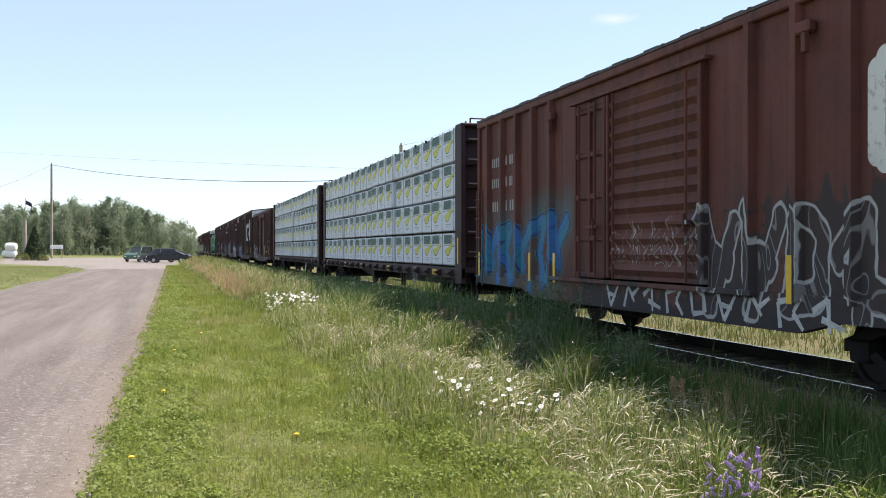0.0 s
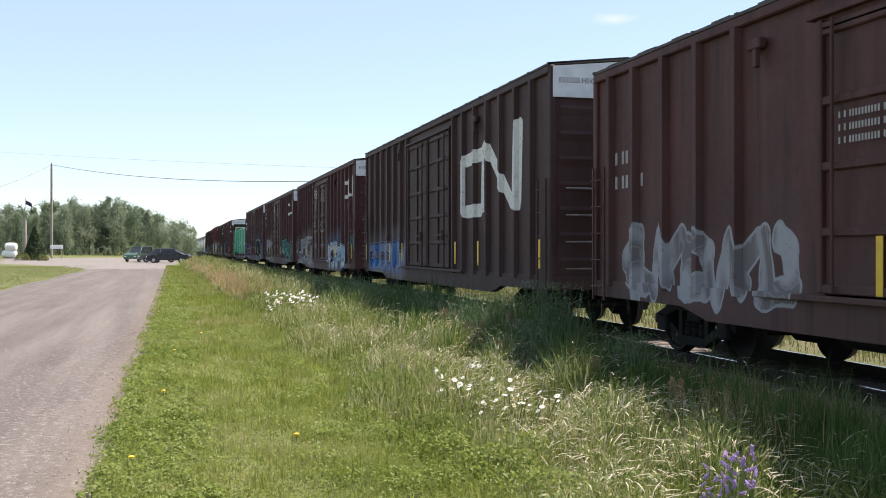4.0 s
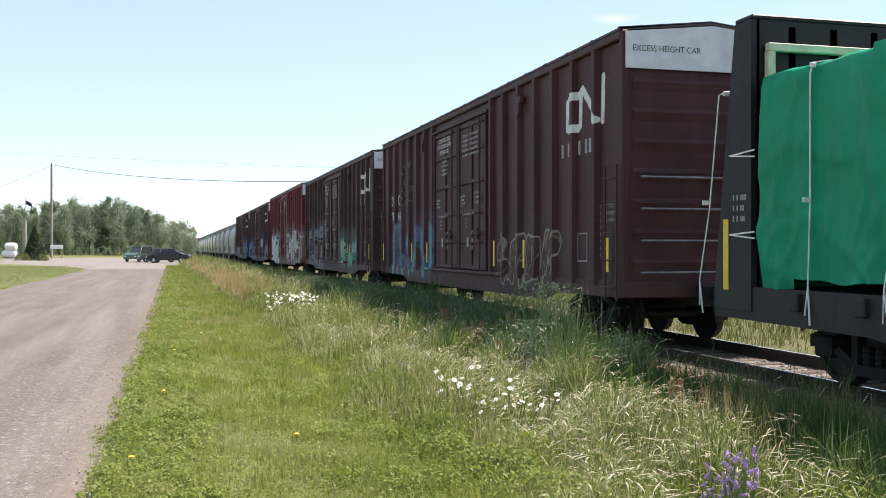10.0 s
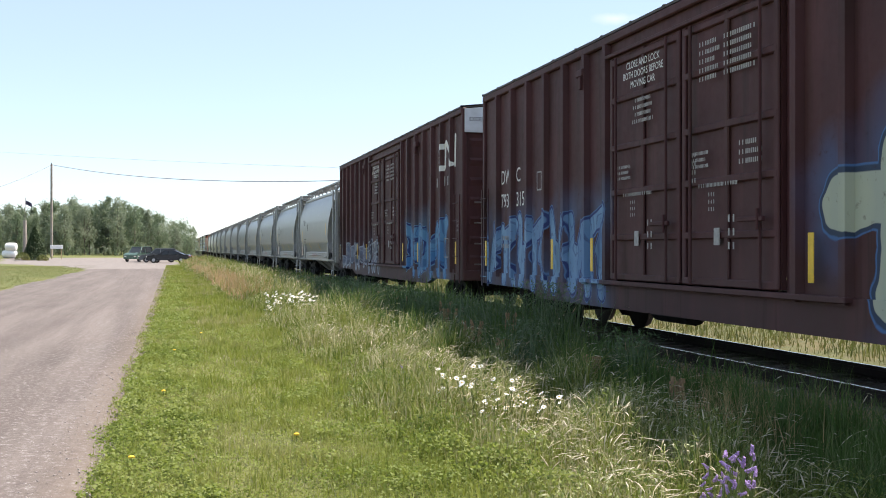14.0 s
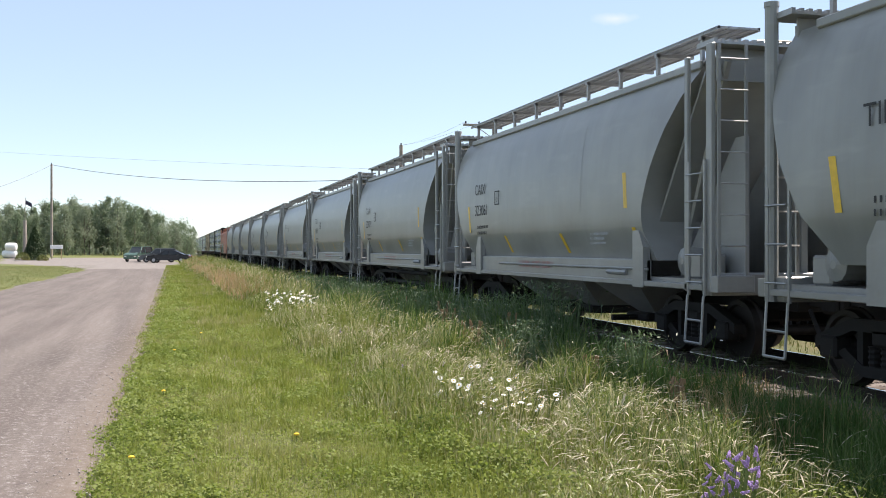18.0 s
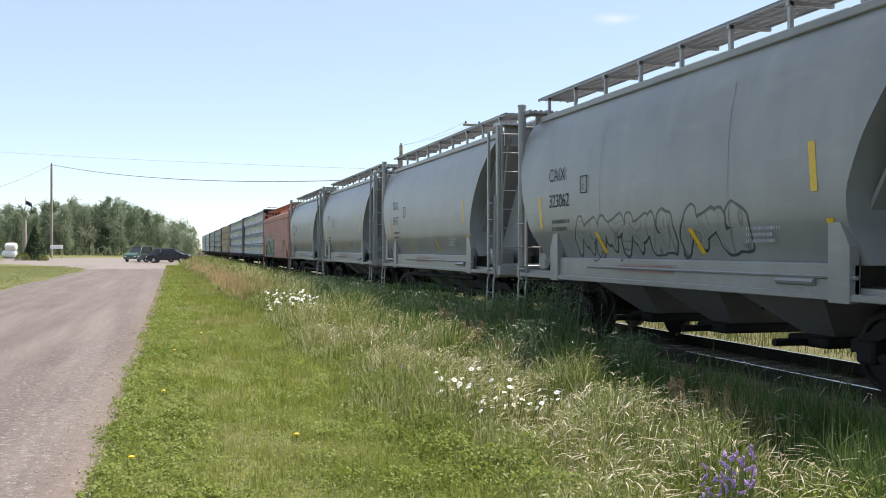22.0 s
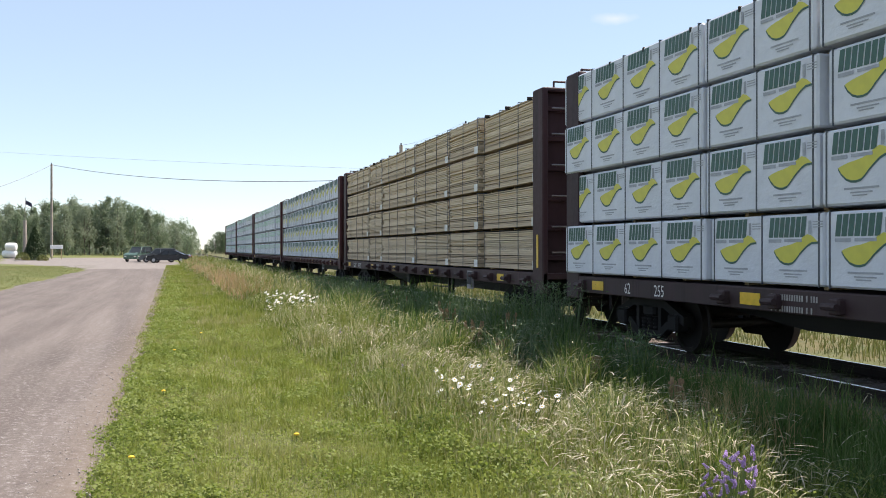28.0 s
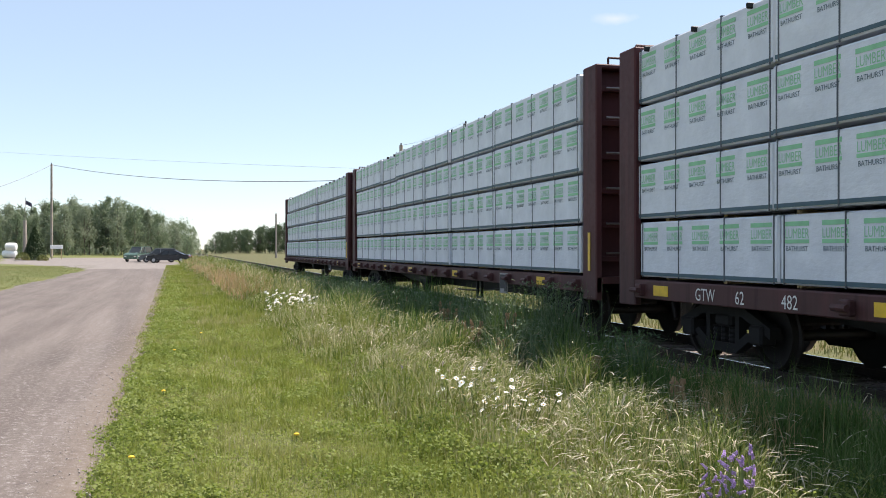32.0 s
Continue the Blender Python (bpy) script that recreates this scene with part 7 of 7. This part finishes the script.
# ---- parked vehicles ----
M_glass = plain("dark_car_glass", (0.03, 0.035, 0.04), 0.08, 0, 0.1)
M_tyre = plain("tyre_rubber", (0.02, 0.02, 0.02), 0.85)
M_rim = plain("alloy_rim", (0.4, 0.4, 0.42), 0.35, 0.8)
M_lampglass = plain("lamp_glass", (0.7, 0.68, 0.62), 0.15)
M_tail = plain("tail_lamp_red", (0.35, 0.02, 0.02), 0.2)


def parked_car(u, dep, turn, col, prof, roofline, label):
    """A vehicle: prof is the body's side outline, roofline that of the cabin, both (along, height)."""
    c = spot(u, dep)
    root = thing("parked_car", label, "car", "parked vehicles", (c.x, c.y, float(ground_z(c.x, c.y)) + 0.05))
    root.rotation_euler = (0, 0, radians(turn))
    paint = plain("car_paint", col, 0.25, 0.3, 0.12, 3, 0.02)
    s = Shape()
    for w, k in ((0.84, 0),):
        n = len(prof)
        rings = [(-0.78, 0.02), (-0.86, 0.0), (0.86, 0.0), (0.78, 0.02)]
        vs = []
        for yy, inset in rings:
            vs += [(x * (1 - inset), yy, z if inset == 0 else 0.3 + (z - 0.3) * 0.97) for x, z in prof]
        fs = [(r * n + i, r * n + (i + 1) % n, (r + 1) * n + (i + 1) % n, (r + 1) * n + i) for r in range(3) for i in range(n)]
        fs += [tuple(range(n))[::-1], tuple(range(3 * n, 4 * n))]
        s.add(vs, fs)
    one("body", s, paint, root, "", None, 40)
    n = len(roofline)
    s = Shape()
    vs = [(x, -0.8 if z < 1.1 else -0.62, z) for x, z in roofline] + [(x, 0.8 if z < 1.1 else 0.62, z) for x, z in roofline]
    s.add(vs, [(i, (i + 1) % n, n + (i + 1) % n, n + i) for i in range(n)] + [tuple(range(n))[::-1], tuple(range(n, 2 * n))])
    one("cabin_glass", s, M_glass, root, "dark tinted windows")
    tops = [p for p in roofline if p[1] > 1.25]
    one("roof", Shape().box(min(p[0] for p in tops) - 0.03, max(p[0] for p in tops) + 0.03, -0.64, 0.64, max(p[1] for p in tops) - 0.03, max(p[1] for p in tops) + 0.035, 0.03), paint, root)
    for x, z in ((min(p[0] for p in tops), 0), (max(p[0] for p in tops), 0), (0.1, 0)):
        for sy in (-1, 1):
            base = min(roofline, key=lambda p: abs(p[0] - x) + (9 if p[1] > 1.1 else 0))
            one("pillar", Shape().rod((base[0] if x != 0.1 else 0.1, sy * 0.8, 0.95), (x, sy * 0.63, max(p[1] for p in tops)), 0.04, 5), paint, root)
    L0, L1 = min(p[0] for p in prof), max(p[0] for p in prof)
    for x in (L0 + 0.85, L1 - 0.9):
        for sy in (-1, 1):
            w = part("wheel", cached("car_tyre", lambda s: s.lathe([(-0.1, 0.2), (-0.1, 0.3), (-0.07, 0.32), (0.07, 0.32), (0.1, 0.3), (0.1, 0.2)], "y", (0, 0, 0), 20), 40), M_tyre, root, "", (x, sy * 0.8, 0.32))
            part("rim", cached("car_rim", lambda s: s.lathe([(-0.11, 0.05), (-0.105, 0.19), (0.105, 0.19), (0.11, 0.05)], "y", (0, 0, 0), 14), 40), M_rim, w)
    for sy in (-1, 1):
        one("headlight", Shape().box(L0 - 0.01, L0 + 0.1, sy * 0.62 - 0.16, sy * 0.62 + 0.16, 0.6, 0.74, 0.03), M_lampglass, root)
        one("tail_light", Shape().box(L1 - 0.08, L1 + 0.01, sy * 0.68 - 0.12, sy * 0.68 + 0.12, 0.68, 0.84, 0.03), M_tail, root)
        one("mirror", Shape().box(-0.75, -0.6, sy * 0.92 - 0.08, sy * 0.92 + 0.08, 0.98, 1.1, 0.02), paint, root)
    return root


SEDAN = [(-2.35, 0.3), (-2.4, 0.6), (-2.2, 0.78), (-1.1, 0.92), (1.3, 0.97), (2.2, 0.95), (2.4, 0.75), (2.35, 0.3)]
SEDAN_TOP = [(-1.1, 0.9), (-0.35, 1.36), (0.7, 1.4), (1.75, 0.95)]
WAGON = [(-2.3, 0.3), (-2.35, 0.65), (-2.1, 0.85), (-1.0, 1.0), (2.1, 1.02), (2.25, 0.8), (2.2, 0.3)]
WAGON_TOP = [(-1.1, 0.98), (-0.4, 1.5), (1.7, 1.5), (2.12, 1.0)]
VAN = [(-2.4, 0.35), (-2.45, 0.8), (-2.2, 1.0), (-1.3, 1.12), (2.3, 1.12), (2.4, 0.8), (2.35, 0.35)]
VAN_TOP = [(-1.4, 1.1), (-0.6, 1.78), (2.0, 1.8), (2.32, 1.1)]
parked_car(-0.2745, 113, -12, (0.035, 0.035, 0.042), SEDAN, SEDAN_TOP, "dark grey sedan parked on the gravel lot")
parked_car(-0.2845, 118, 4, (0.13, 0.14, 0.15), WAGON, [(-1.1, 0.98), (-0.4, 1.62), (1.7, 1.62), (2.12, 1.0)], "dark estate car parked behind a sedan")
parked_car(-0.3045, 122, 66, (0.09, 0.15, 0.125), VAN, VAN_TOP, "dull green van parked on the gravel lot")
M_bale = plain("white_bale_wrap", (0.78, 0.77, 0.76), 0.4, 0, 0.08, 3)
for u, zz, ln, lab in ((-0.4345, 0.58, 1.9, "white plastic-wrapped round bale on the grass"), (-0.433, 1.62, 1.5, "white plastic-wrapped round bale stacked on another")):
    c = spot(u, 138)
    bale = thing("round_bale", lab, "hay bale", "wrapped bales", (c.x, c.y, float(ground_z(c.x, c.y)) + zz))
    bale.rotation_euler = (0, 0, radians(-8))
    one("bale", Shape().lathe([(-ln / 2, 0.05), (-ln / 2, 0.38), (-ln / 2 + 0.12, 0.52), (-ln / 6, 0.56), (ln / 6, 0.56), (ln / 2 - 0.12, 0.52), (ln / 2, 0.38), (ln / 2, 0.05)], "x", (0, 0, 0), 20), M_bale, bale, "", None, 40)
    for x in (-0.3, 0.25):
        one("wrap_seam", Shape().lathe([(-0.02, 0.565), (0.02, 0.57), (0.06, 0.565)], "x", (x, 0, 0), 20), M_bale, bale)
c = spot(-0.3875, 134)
M_signwhite = plain("white_sign_paint", (0.85, 0.85, 0.84), 0.5, 0, 0.05)
root = thing("white_sign", "white sign board on two wooden posts", "sign", "", (c.x, c.y, 0.3))
one("board", Shape().box(-0.8, 0.8, -0.06, 0.06, 1.35, 1.85, 0.02), M_signwhite, root)
for sx in (-0.6, 0.6):
    one("post", Shape().box(sx - 0.05, sx + 0.05, -0.05, 0.05, -0.2, 1.35), M_wood, root)

# ---- the train ----
BL, NAVY, TEAL, MINT = (0.04, 0.16, 0.4), (0.03, 0.05, 0.16), (0.03, 0.22, 0.25), (0.2, 0.45, 0.36)
BUFF = (0.034, 0.029, 0.031)
GREY, DK, SKY_ = (0.33, 0.33, 0.35), (0.02, 0.02, 0.025), (0.25, 0.42, 0.6)
TRAIN = []          # (thing, place of its middle along the track at the start)


def couple(ob, lead, rear):
    TRAIN.append((ob, (lead + rear) / 2))
    return ob


# leading car, never in view: added to shade the near grass at the start
couple(tall_boxcar("", "", BROWN, [], "unseen dark brown boxcar ahead in the train, added for its shadow", False, False), -14.0, 4.3)
# old single-door car
r_ = couple(thing("boxcar", "faded oxide-red boxcar with one corrugated sliding door, sprayed with paint", "boxcar", GROUP), 6.2, 21.9)
pt = car_paint("old_boxcar_paint", r_, OXIDE, RUST, [(-7.9, -2.3, 0.5, 2.2, BUFF, BUFF, BUFF, 45), (-7.9, 2.3, 0.5, 1.05, BUFF, BUFF, BUFF, 46), (2.7, 7.6, 0.8, 2.35, BL, TEAL, NAVY, 1), (-2.2, 0.6, 1.3, 1.9, OXIDE, OXIDE, (0.3, 0.3, 0.28), 2), (-7.7, -2.0, 0.7, 2.3, (0.045, 0.038, 0.042), (0.05, 0.034, 0.034), (0.38, 0.38, 0.38), 3)], 0.66, 0.5, (-5.35, 2.32, 2.45, 1.5))
boxcar(r_, 15.7, 4.45, pt, M_roof, OLD_POSTS, [(-2.25, 0.7), (0.75, 2.05)], False, "corr")
bars(r_, M_white, -1.526, 7.2, 3.55, [(1.75, 0.2)])
bars(r_, M_white, -1.526, 7.2, 3.1, [(1.6, 0.2)])
bars(r_, M_white, -1.526, 7.2, 2.6, [(1.75, 0.22)])
strips(r_, (7.6, 4.3, 3.0, -4.2, -7.5), 0.95, 1.5)
M_spray = plain("pale_spray", (0.46, 0.46, 0.46), 0.65, 0, 0.25, 9)


def sprayed(root, kinds, y1, w, z0, z1, x, wide):
    """Scrawled shapes, drawn with one flat stroke after another; kinds picks each shape."""
    for k, ch in enumerate(kinds):
        s = Shape()
        for j, (a0, b0, a1, b1) in enumerate(WILD[int(ch)]):
            p, e = Vector((0, y1 - (k + 0.8 * a0) * w, z0 + b0 * (z1 - z0))), Vector((0, y1 - (k + 0.8 * a1) * w, z0 + b1 * (z1 - z0)))
            across = (e - p).normalized().cross(Vector((1, 0, 0))) * wide
            off = Vector((x - 0.0006 * j, 0, 0))
            s.add([p + across + off, p - across + off, e - across * 0.6 + off, e + across * 0.6 + off], [(0, 1, 2, 3)])
        one("sprayed_scrawl", s, M_spray, root)


sprayed(r_, "402314032", 0.9, 0.68, 0.66, 1.03, -1.5635, 0.04)
couple(centrebeam(23.4, (0.032, 0.014, 0.017), "dark maroon centre-beam flat car"), 23.6, 47.2)
couple(load(23.4, "swoosh", "white-wrapped lumber packs printed with yellow curves, in four tiers"), 23.6, 47.2)
couple(centrebeam(22.9, (0.032, 0.014, 0.017), "dark maroon centre-beam flat car with white markings", "WC 3787"), 48.6, 71.6)
couple(load(22.9, "swoosh", "white-wrapped lumber packs with yellow curves, banded on the car"), 48.6, 71.6)
r_ = couple(thing("boxcar", "dull brown boxcar with a plug door and pale spray-paint outlines", "boxcar", GROUP), 73.0, 88.4)
pt = car_paint("dull_boxcar_paint", r_, (0.075, 0.028, 0.026), RUST, [(-7.2, -2.2, 0.75, 2.2, (0.075, 0.04, 0.038), (0.06, 0.035, 0.034), (0.26, 0.24, 0.23), 4), (2.0, 6.6, 0.75, 2.0, GREY, (0.07, 0.05, 0.05), (0.3, 0.3, 0.32), 5), (-7.5, -6.6, 1.9, 3.0, (0.055, 0.026, 0.022), (0.055, 0.026, 0.022), W_, 6)])
boxcar(r_, 15.2, 4.45, pt, M_roof, OLD_POSTS[1:-1] + [-7.0, 7.0], [(-1.0, 1.6)], False, True)
bars(r_, M_white, -1.526, 6.9, 3.1, [(0.9, 0.2), (1.0, 0.2)])
bars(r_, M_white, -1.65, 1.2, 3.0, [(0.9, 0.07), (0.8, 0.07), (0.9, 0.07)])
strips(r_, (-7.4, -4.0, 0.6), 1.1, 1.7)
r_ = couple(tall_boxcar("", "", (0.05, 0.024, 0.023), [(3.0, 8.4, 0.8, 1.9, BL, GREY, NAVY, 7)], "rusty brown boxcar with a large white ribbon mark", False, False, (-3.0, 2.3, 4.6, 1.8)), 90.0, 109.0)
couple(tall_boxcar("DWC", "793 373", BROWN, [(-6.7, -2.5, 0.72, 2.0, W_, SKY_, DK, 8), (2.6, 8.8, 0.85, 2.3, (0.1, 0.09, 0.11), GREY, (0.4, 0.4, 0.38), 9), (-8.9, -8.3, 1.5, 2.3, TEAL, TEAL, TEAL, 10)], "dark brown double-door boxcar with pale blue spray paint"), 110.94, 129.37)
couple(tall_boxcar("DWC", "793 062", BROWN, [(-8.5, -2.6, 0.85, 2.3, (0.03, 0.14, 0.14), (0.06, 0.1, 0.12), (0.1, 0.4, 0.36), 11), (2.4, 7.9, 0.75, 2.5, GREY, (0.3, 0.28, 0.26), DK, 12), (7.6, 8.8, 3.3, 4.6, BROWN, BROWN, W_, 13)], "dark brown double-door boxcar with teal and grey spray paint"), 131.46, 149.95)
r_ = couple(tall_boxcar("", "", (0.076, 0.033, 0.036), [(-6.9, -2.8, 0.64, 2.45, (0.022, 0.017, 0.02), (0.06, 0.2, 0.32), (0.32, 0.38, 0.2), 14, "TAEK"), (-8.6, -6.8, 0.7, 2.1, (0.05, 0.12, 0.2), (0.05, 0.17, 0.28), (0.25, 0.36, 0.4), 44), (3.2, 9.0, 0.75, 2.2, (0.1, 0.09, 0.3), BROWN, (0.3, 0.3, 0.5), 15), (-8.9, -8.0, 2.4, 4.2, BROWN, BROWN, (0.4, 0.4, 0.4), 16)], "dark brown double-door boxcar with black and blue spray paint", False, True, (8.3, 3.4, 1.15, 0.7), "early"), 151.79, 170.09)
bars(r_, M_white, -1.526, 8.1, 3.0, [(0.9, 0.16), (0.9, 0.16)])
couple(tarp_flat(), 171.8, 192.3)
couple(tarp_load(), 171.8, 192.3)
couple(tall_boxcar("DWC", "793 640", BROWN, [(-6.4, -2.8, 0.85, 2.0, BROWN, (0.09, 0.06, 0.06), (0.3, 0.28, 0.2), 17), (2.4, 7.8, 0.8, 2.55, (0.12, 0.34, 0.36), (0.13, 0.09, 0.17), (0.05, 0.1, 0.13), 18), (5.0, 6.6, 2.9, 4.2, BROWN, BROWN, (0.16, 0.14, 0.15), 19)], "dark brown double-door boxcar with turquoise spray paint"), 194.9, 213.21)
couple(tall_boxcar("DWC", "794 048", (0.052, 0.024, 0.023), [(-5.6, -2.5, 0.9, 2.1, MINT, (0.3, 0.5, 0.4), (0.08, 0.2, 0.16), 20), (2.3, 8.0, 0.8, 2.75, (0.14, 0.13, 0.17), GREY, DK, 21)], "dark brown double-door boxcar with mint and grey spray paint"), 215.1, 233.28)
r_ = couple(tall_boxcar("CP", "218 335", (0.125, 0.017, 0.024), [(-9.1, -2.2, 0.72, 2.7, W_, (0.5, 0.5, 0.52), DK, 22), (2.35, 7.6, 0.62, 2.6, W_, (0.5, 0.52, 0.55), (0.04, 0.05, 0.07), 23, "RYKAP")], "deep red double-door boxcar with large white spray paint", False, True, None, False), 235.17, 253.2)
M_star = plain("white_spray", (0.4, 0.4, 0.4), 0.6, 0, 0.2, 14)


def star(s):
    for k in range(5):
        a = 0.3 + 2 * math.pi * k / 5
        ca, sa = math.cos(a), math.sin(a)
        s.add([(0, -0.035 * sa, 0.035 * ca), (0, 0.2 * ca - 0.045 * sa, 0.2 * sa + 0.045 * ca), (0, 0.23 * ca, 0.23 * sa), (0, 0.2 * ca + 0.045 * sa, 0.2 * sa - 0.045 * ca), (0, 0.035 * sa, -0.035 * ca)], [(0, 1, 2, 3, 4)])


for k, (a, b) in enumerate(((1.95, 2.45), (1.9, 1.45), (1.25, 1.5), (0.75, 2.4), (-0.75, 1.75), (-1.8, 2.2))):
    part("sprayed_star", cached("sprayed_star", star), M_star, r_, "white sprayed star", Matrix.Translation((-1.6555, a, b)) @ pose(0, 0, 0, 40 * k, 0, 0) @ Matrix.Diagonal((1, 0.5, 0.75, 1)))
for k, a in enumerate((1.9, 0.9, -0.6, -1.6)):
    part("sprayed_star", cached("sprayed_star", star), M_star, r_, "white sprayed star", Matrix.Translation((-1.563, a, 0.84)) @ pose(0, 0, 0, 25 * k, 0, 0) @ Matrix.Diagonal((1, 0.7, 0.5, 1)))
bars(r_, M_white, -1.526, 7.0, 4.15, [(1.55, 0.24)])
bars(r_, M_white, -1.526, 7.0, 3.75, [(1.2, 0.24)])
bars(r_, M_white, -1.526, 7.0, 3.35, [(1.35, 0.24)])
one("badge", Shape().lathe([(-0.004, 0.02), (-0.004, 0.5), (0.0, 0.52)], "x", (0, 0, 0), 24), plain("grey_green_badge", (0.22, 0.27, 0.23), 0.6), r_, "grey-green oval badge", Matrix.Translation((-1.528, 7.9, 3.75)) @ Matrix.Diagonal((1, 0.8, 1.15, 1)))
couple(tall_boxcar("DWC", "793 315", BROWN, [(-5.4, -2.6, 0.85, 2.85, (0.42, 0.44, 0.33), (0.06, 0.14, 0.3), (0.03, 0.05, 0.09), 24, "+"), (-8.6, -6.3, 0.75, 2.1, (0.3, 0.36, 0.42), (0.06, 0.14, 0.3), (0.3, 0.12, 0.05), 41), (2.6, 8.8, 0.75, 2.35, (0.2, 0.34, 0.5), (0.1, 0.2, 0.36), NAVY, 25)], "dark brown double-door boxcar with blue and white spray paint"), 255.1, 273.19)
couple(tall_boxcar("", "", BROWN, [(-7.6, -2.9, 0.8, 2.45, (0.06, 0.2, 0.4), (0.14, 0.3, 0.45), NAVY, 26), (1.0, 8.9, 0.8, 1.95, (0.2, 0.22, 0.28), (0.1, 0.1, 0.13), (0.36, 0.4, 0.44), 27)], "dark brown double-door boxcar with blue-grey spray paint"), 274.89, 293.43)
HOPS = [293.9, 306.9, 320.1, 333.4, 346.7, 360.1, 373.5, 386.9, 400.3, 413.7, 427.2, 441.0, 454.5]
SLACK = [0.0, 0.0, 0.3, 0.4, 0.45, 0.3, 0.45, 0.55, 0.6, 0.72, 0.8, 0.55]
NUMS = ["", "TILX 30811", "", "CAIX 323061", "CAIX 323070", "TILX 30820", "", "CAIX 323292", "CAIX 323062", "TILX 31437", "", "TILX 31434"]
for k in range(12):
    mk = NUMS[k].split() or ["TILX", ""]
    tags = [(-2.4, 3.2, 1.45, 2.2, (0.28, 0.285, 0.28), (0.25, 0.26, 0.255), (0.03, 0.03, 0.035), 31)] if k == 8 else []
    couple(grey_hopper(mk[0], mk[1] or " ", tags, (0.265, 0.27, 0.265) if k % 3 else (0.29, 0.292, 0.285), k in (4, 9, 11)), HOPS[k] + 0.95 + SLACK[k], HOPS[k + 1] - 0.15 + SLACK[k])
r_ = couple(thing("covered_hopper", "faded salmon-pink covered hopper car with green spray paint", "hopper car", GROUP), 455.0, 472.9)
pt = car_paint("salmon_paint", r_, (0.47, 0.235, 0.185), (0.3, 0.15, 0.11), [(0.9, 7.0, 0.98, 2.4, (0.035, 0.085, 0.045), (0.09, 0.16, 0.07), W_, 28, "CNOWAE")], 0.62, 0.45)
hopper(r_, 17.9, pt, [(0.98, 1.48), (1.38, 1.51), (1.44, 1.555), (2.2, 1.575), (3.0, 1.575), (3.5, 1.56), (3.52, 1.6), (3.76, 1.6), (3.78, 1.54), (3.92, 1.3), (4.05, 0.95)],
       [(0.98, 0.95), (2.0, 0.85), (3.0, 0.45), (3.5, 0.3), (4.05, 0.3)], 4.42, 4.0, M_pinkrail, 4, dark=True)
for y in (5.2, 3.6, -3.2, -7.9):
    one("weld_seam", Shape().box(-1.585, -1.57, y - 0.015, y + 0.015, 2.3, 3.5), M_seam, r_)
panel = one("data_panel", Shape().box(-1.59, -1.576, -5.95, -5.35, 1.72, 2.15), M_stencil, r_, "white-framed data panel")
one("data_field", Shape().box(-1.594, -1.59, -5.62, -5.38, 1.93, 2.12).box(-1.594, -1.59, -5.92, -5.66, 1.93, 2.12).box(-1.594, -1.59, -5.92, -5.38, 1.76, 1.89), M_darkletter, panel)
sprayed(r_, "0412", 0.4, 0.3, 1.75, 2.05, -1.582, 0.016)
writing("49622", M_darkletter, r_, -1.58, 7.6, 2.15, 0.36, SIDE, 1.0)
for y in (-1.25, -3.6, -6.2, -7.9):
    one("reflector", Shape().box(-1.585, -1.575, y - 0.035, y + 0.035, 1.55, 2.1), M_yellow, r_, "yellow reflective strip")
CB = [(474.0, 498.1, (0.014, 0.015, 0.02), "swoosh", "black centre-beam flat car with steel bulkheads", "", "white-wrapped lumber packs with yellow printed curves on a black car"),
      (499.2, 521.6, (0.035, 0.016, 0.02), "swoosh", "dark maroon centre-beam flat car with yellow tags", "62 255", "white-wrapped lumber packs with yellow printed curves, one gap in the middle"),
      (522.6, 546.0, (0.045, 0.017, 0.02), "raw", "maroon centre-beam flat car carrying bare boards", "UCRY  87302", "bare sawn spruce boards stacked in banded packs with paper tags"),
      (546.8, 570.3, (0.07, 0.02, 0.022), "swoosh", "red-brown centre-beam flat car", "", "white-wrapped lumber packs with yellow printed curves on a red-brown car"),
      (571.0, 594.5, (0.07, 0.02, 0.022), "green", "red-brown centre-beam flat car with lettered sill", "GTW  62   482", "white-wrapped lumber packs with pale green print, in four tiers"),
      (595.2, 619.0, (0.07, 0.02, 0.022), "green", "red-brown centre-beam flat car near the train's end", "", "white-wrapped lumber packs with pale green print"),
      (619.9, 643.6, (0.07, 0.02, 0.022), "green", "red-brown centre-beam flat car, the last of the train", "", "white-wrapped lumber packs with pale green print on the last car")]
for a, b, col, style, lab, num, llab in CB:
    couple(centrebeam(b - a - 0.2, col, lab, num), a, b)
    couple(load(b - a, style, llab), a, b)


# ---- what moves ----
WAY = [(0, 0.0), (4, 72.95), (8, 144.87), (12, 216.21), (16, 287.41), (20, 358.92), (24, 431.18), (28, 504.64), (32, 579.75)]


def motions():
    for ob, mid in TRAIN:
        walk(ob, [(t, pose(TRACK_X, mid - gone, RAIL)) for t, gone in WAY])
    for ob, phase, swing in SWAY:
        x, y, z = ob.location
        rows = []
        for k in range(65):
            t = k * 0.5
            gust = 0.6 + 0.4 * math.sin(0.37 * t + phase)
            rows.append((t, pose(x, y, z, swing * 0.5 * math.sin(1.3 * t + phase), swing * gust * math.sin(2.1 * t + phase * 1.7), 0)))
        walk(ob, rows)
    x, y, z = flagcloth.location
    walk(flagcloth, [(k * 0.5, pose(x, y, z, 0, 0, 12 * math.sin(k * 1.9) + 6 * math.sin(k * 0.7))) for k in range(65)])


motions()
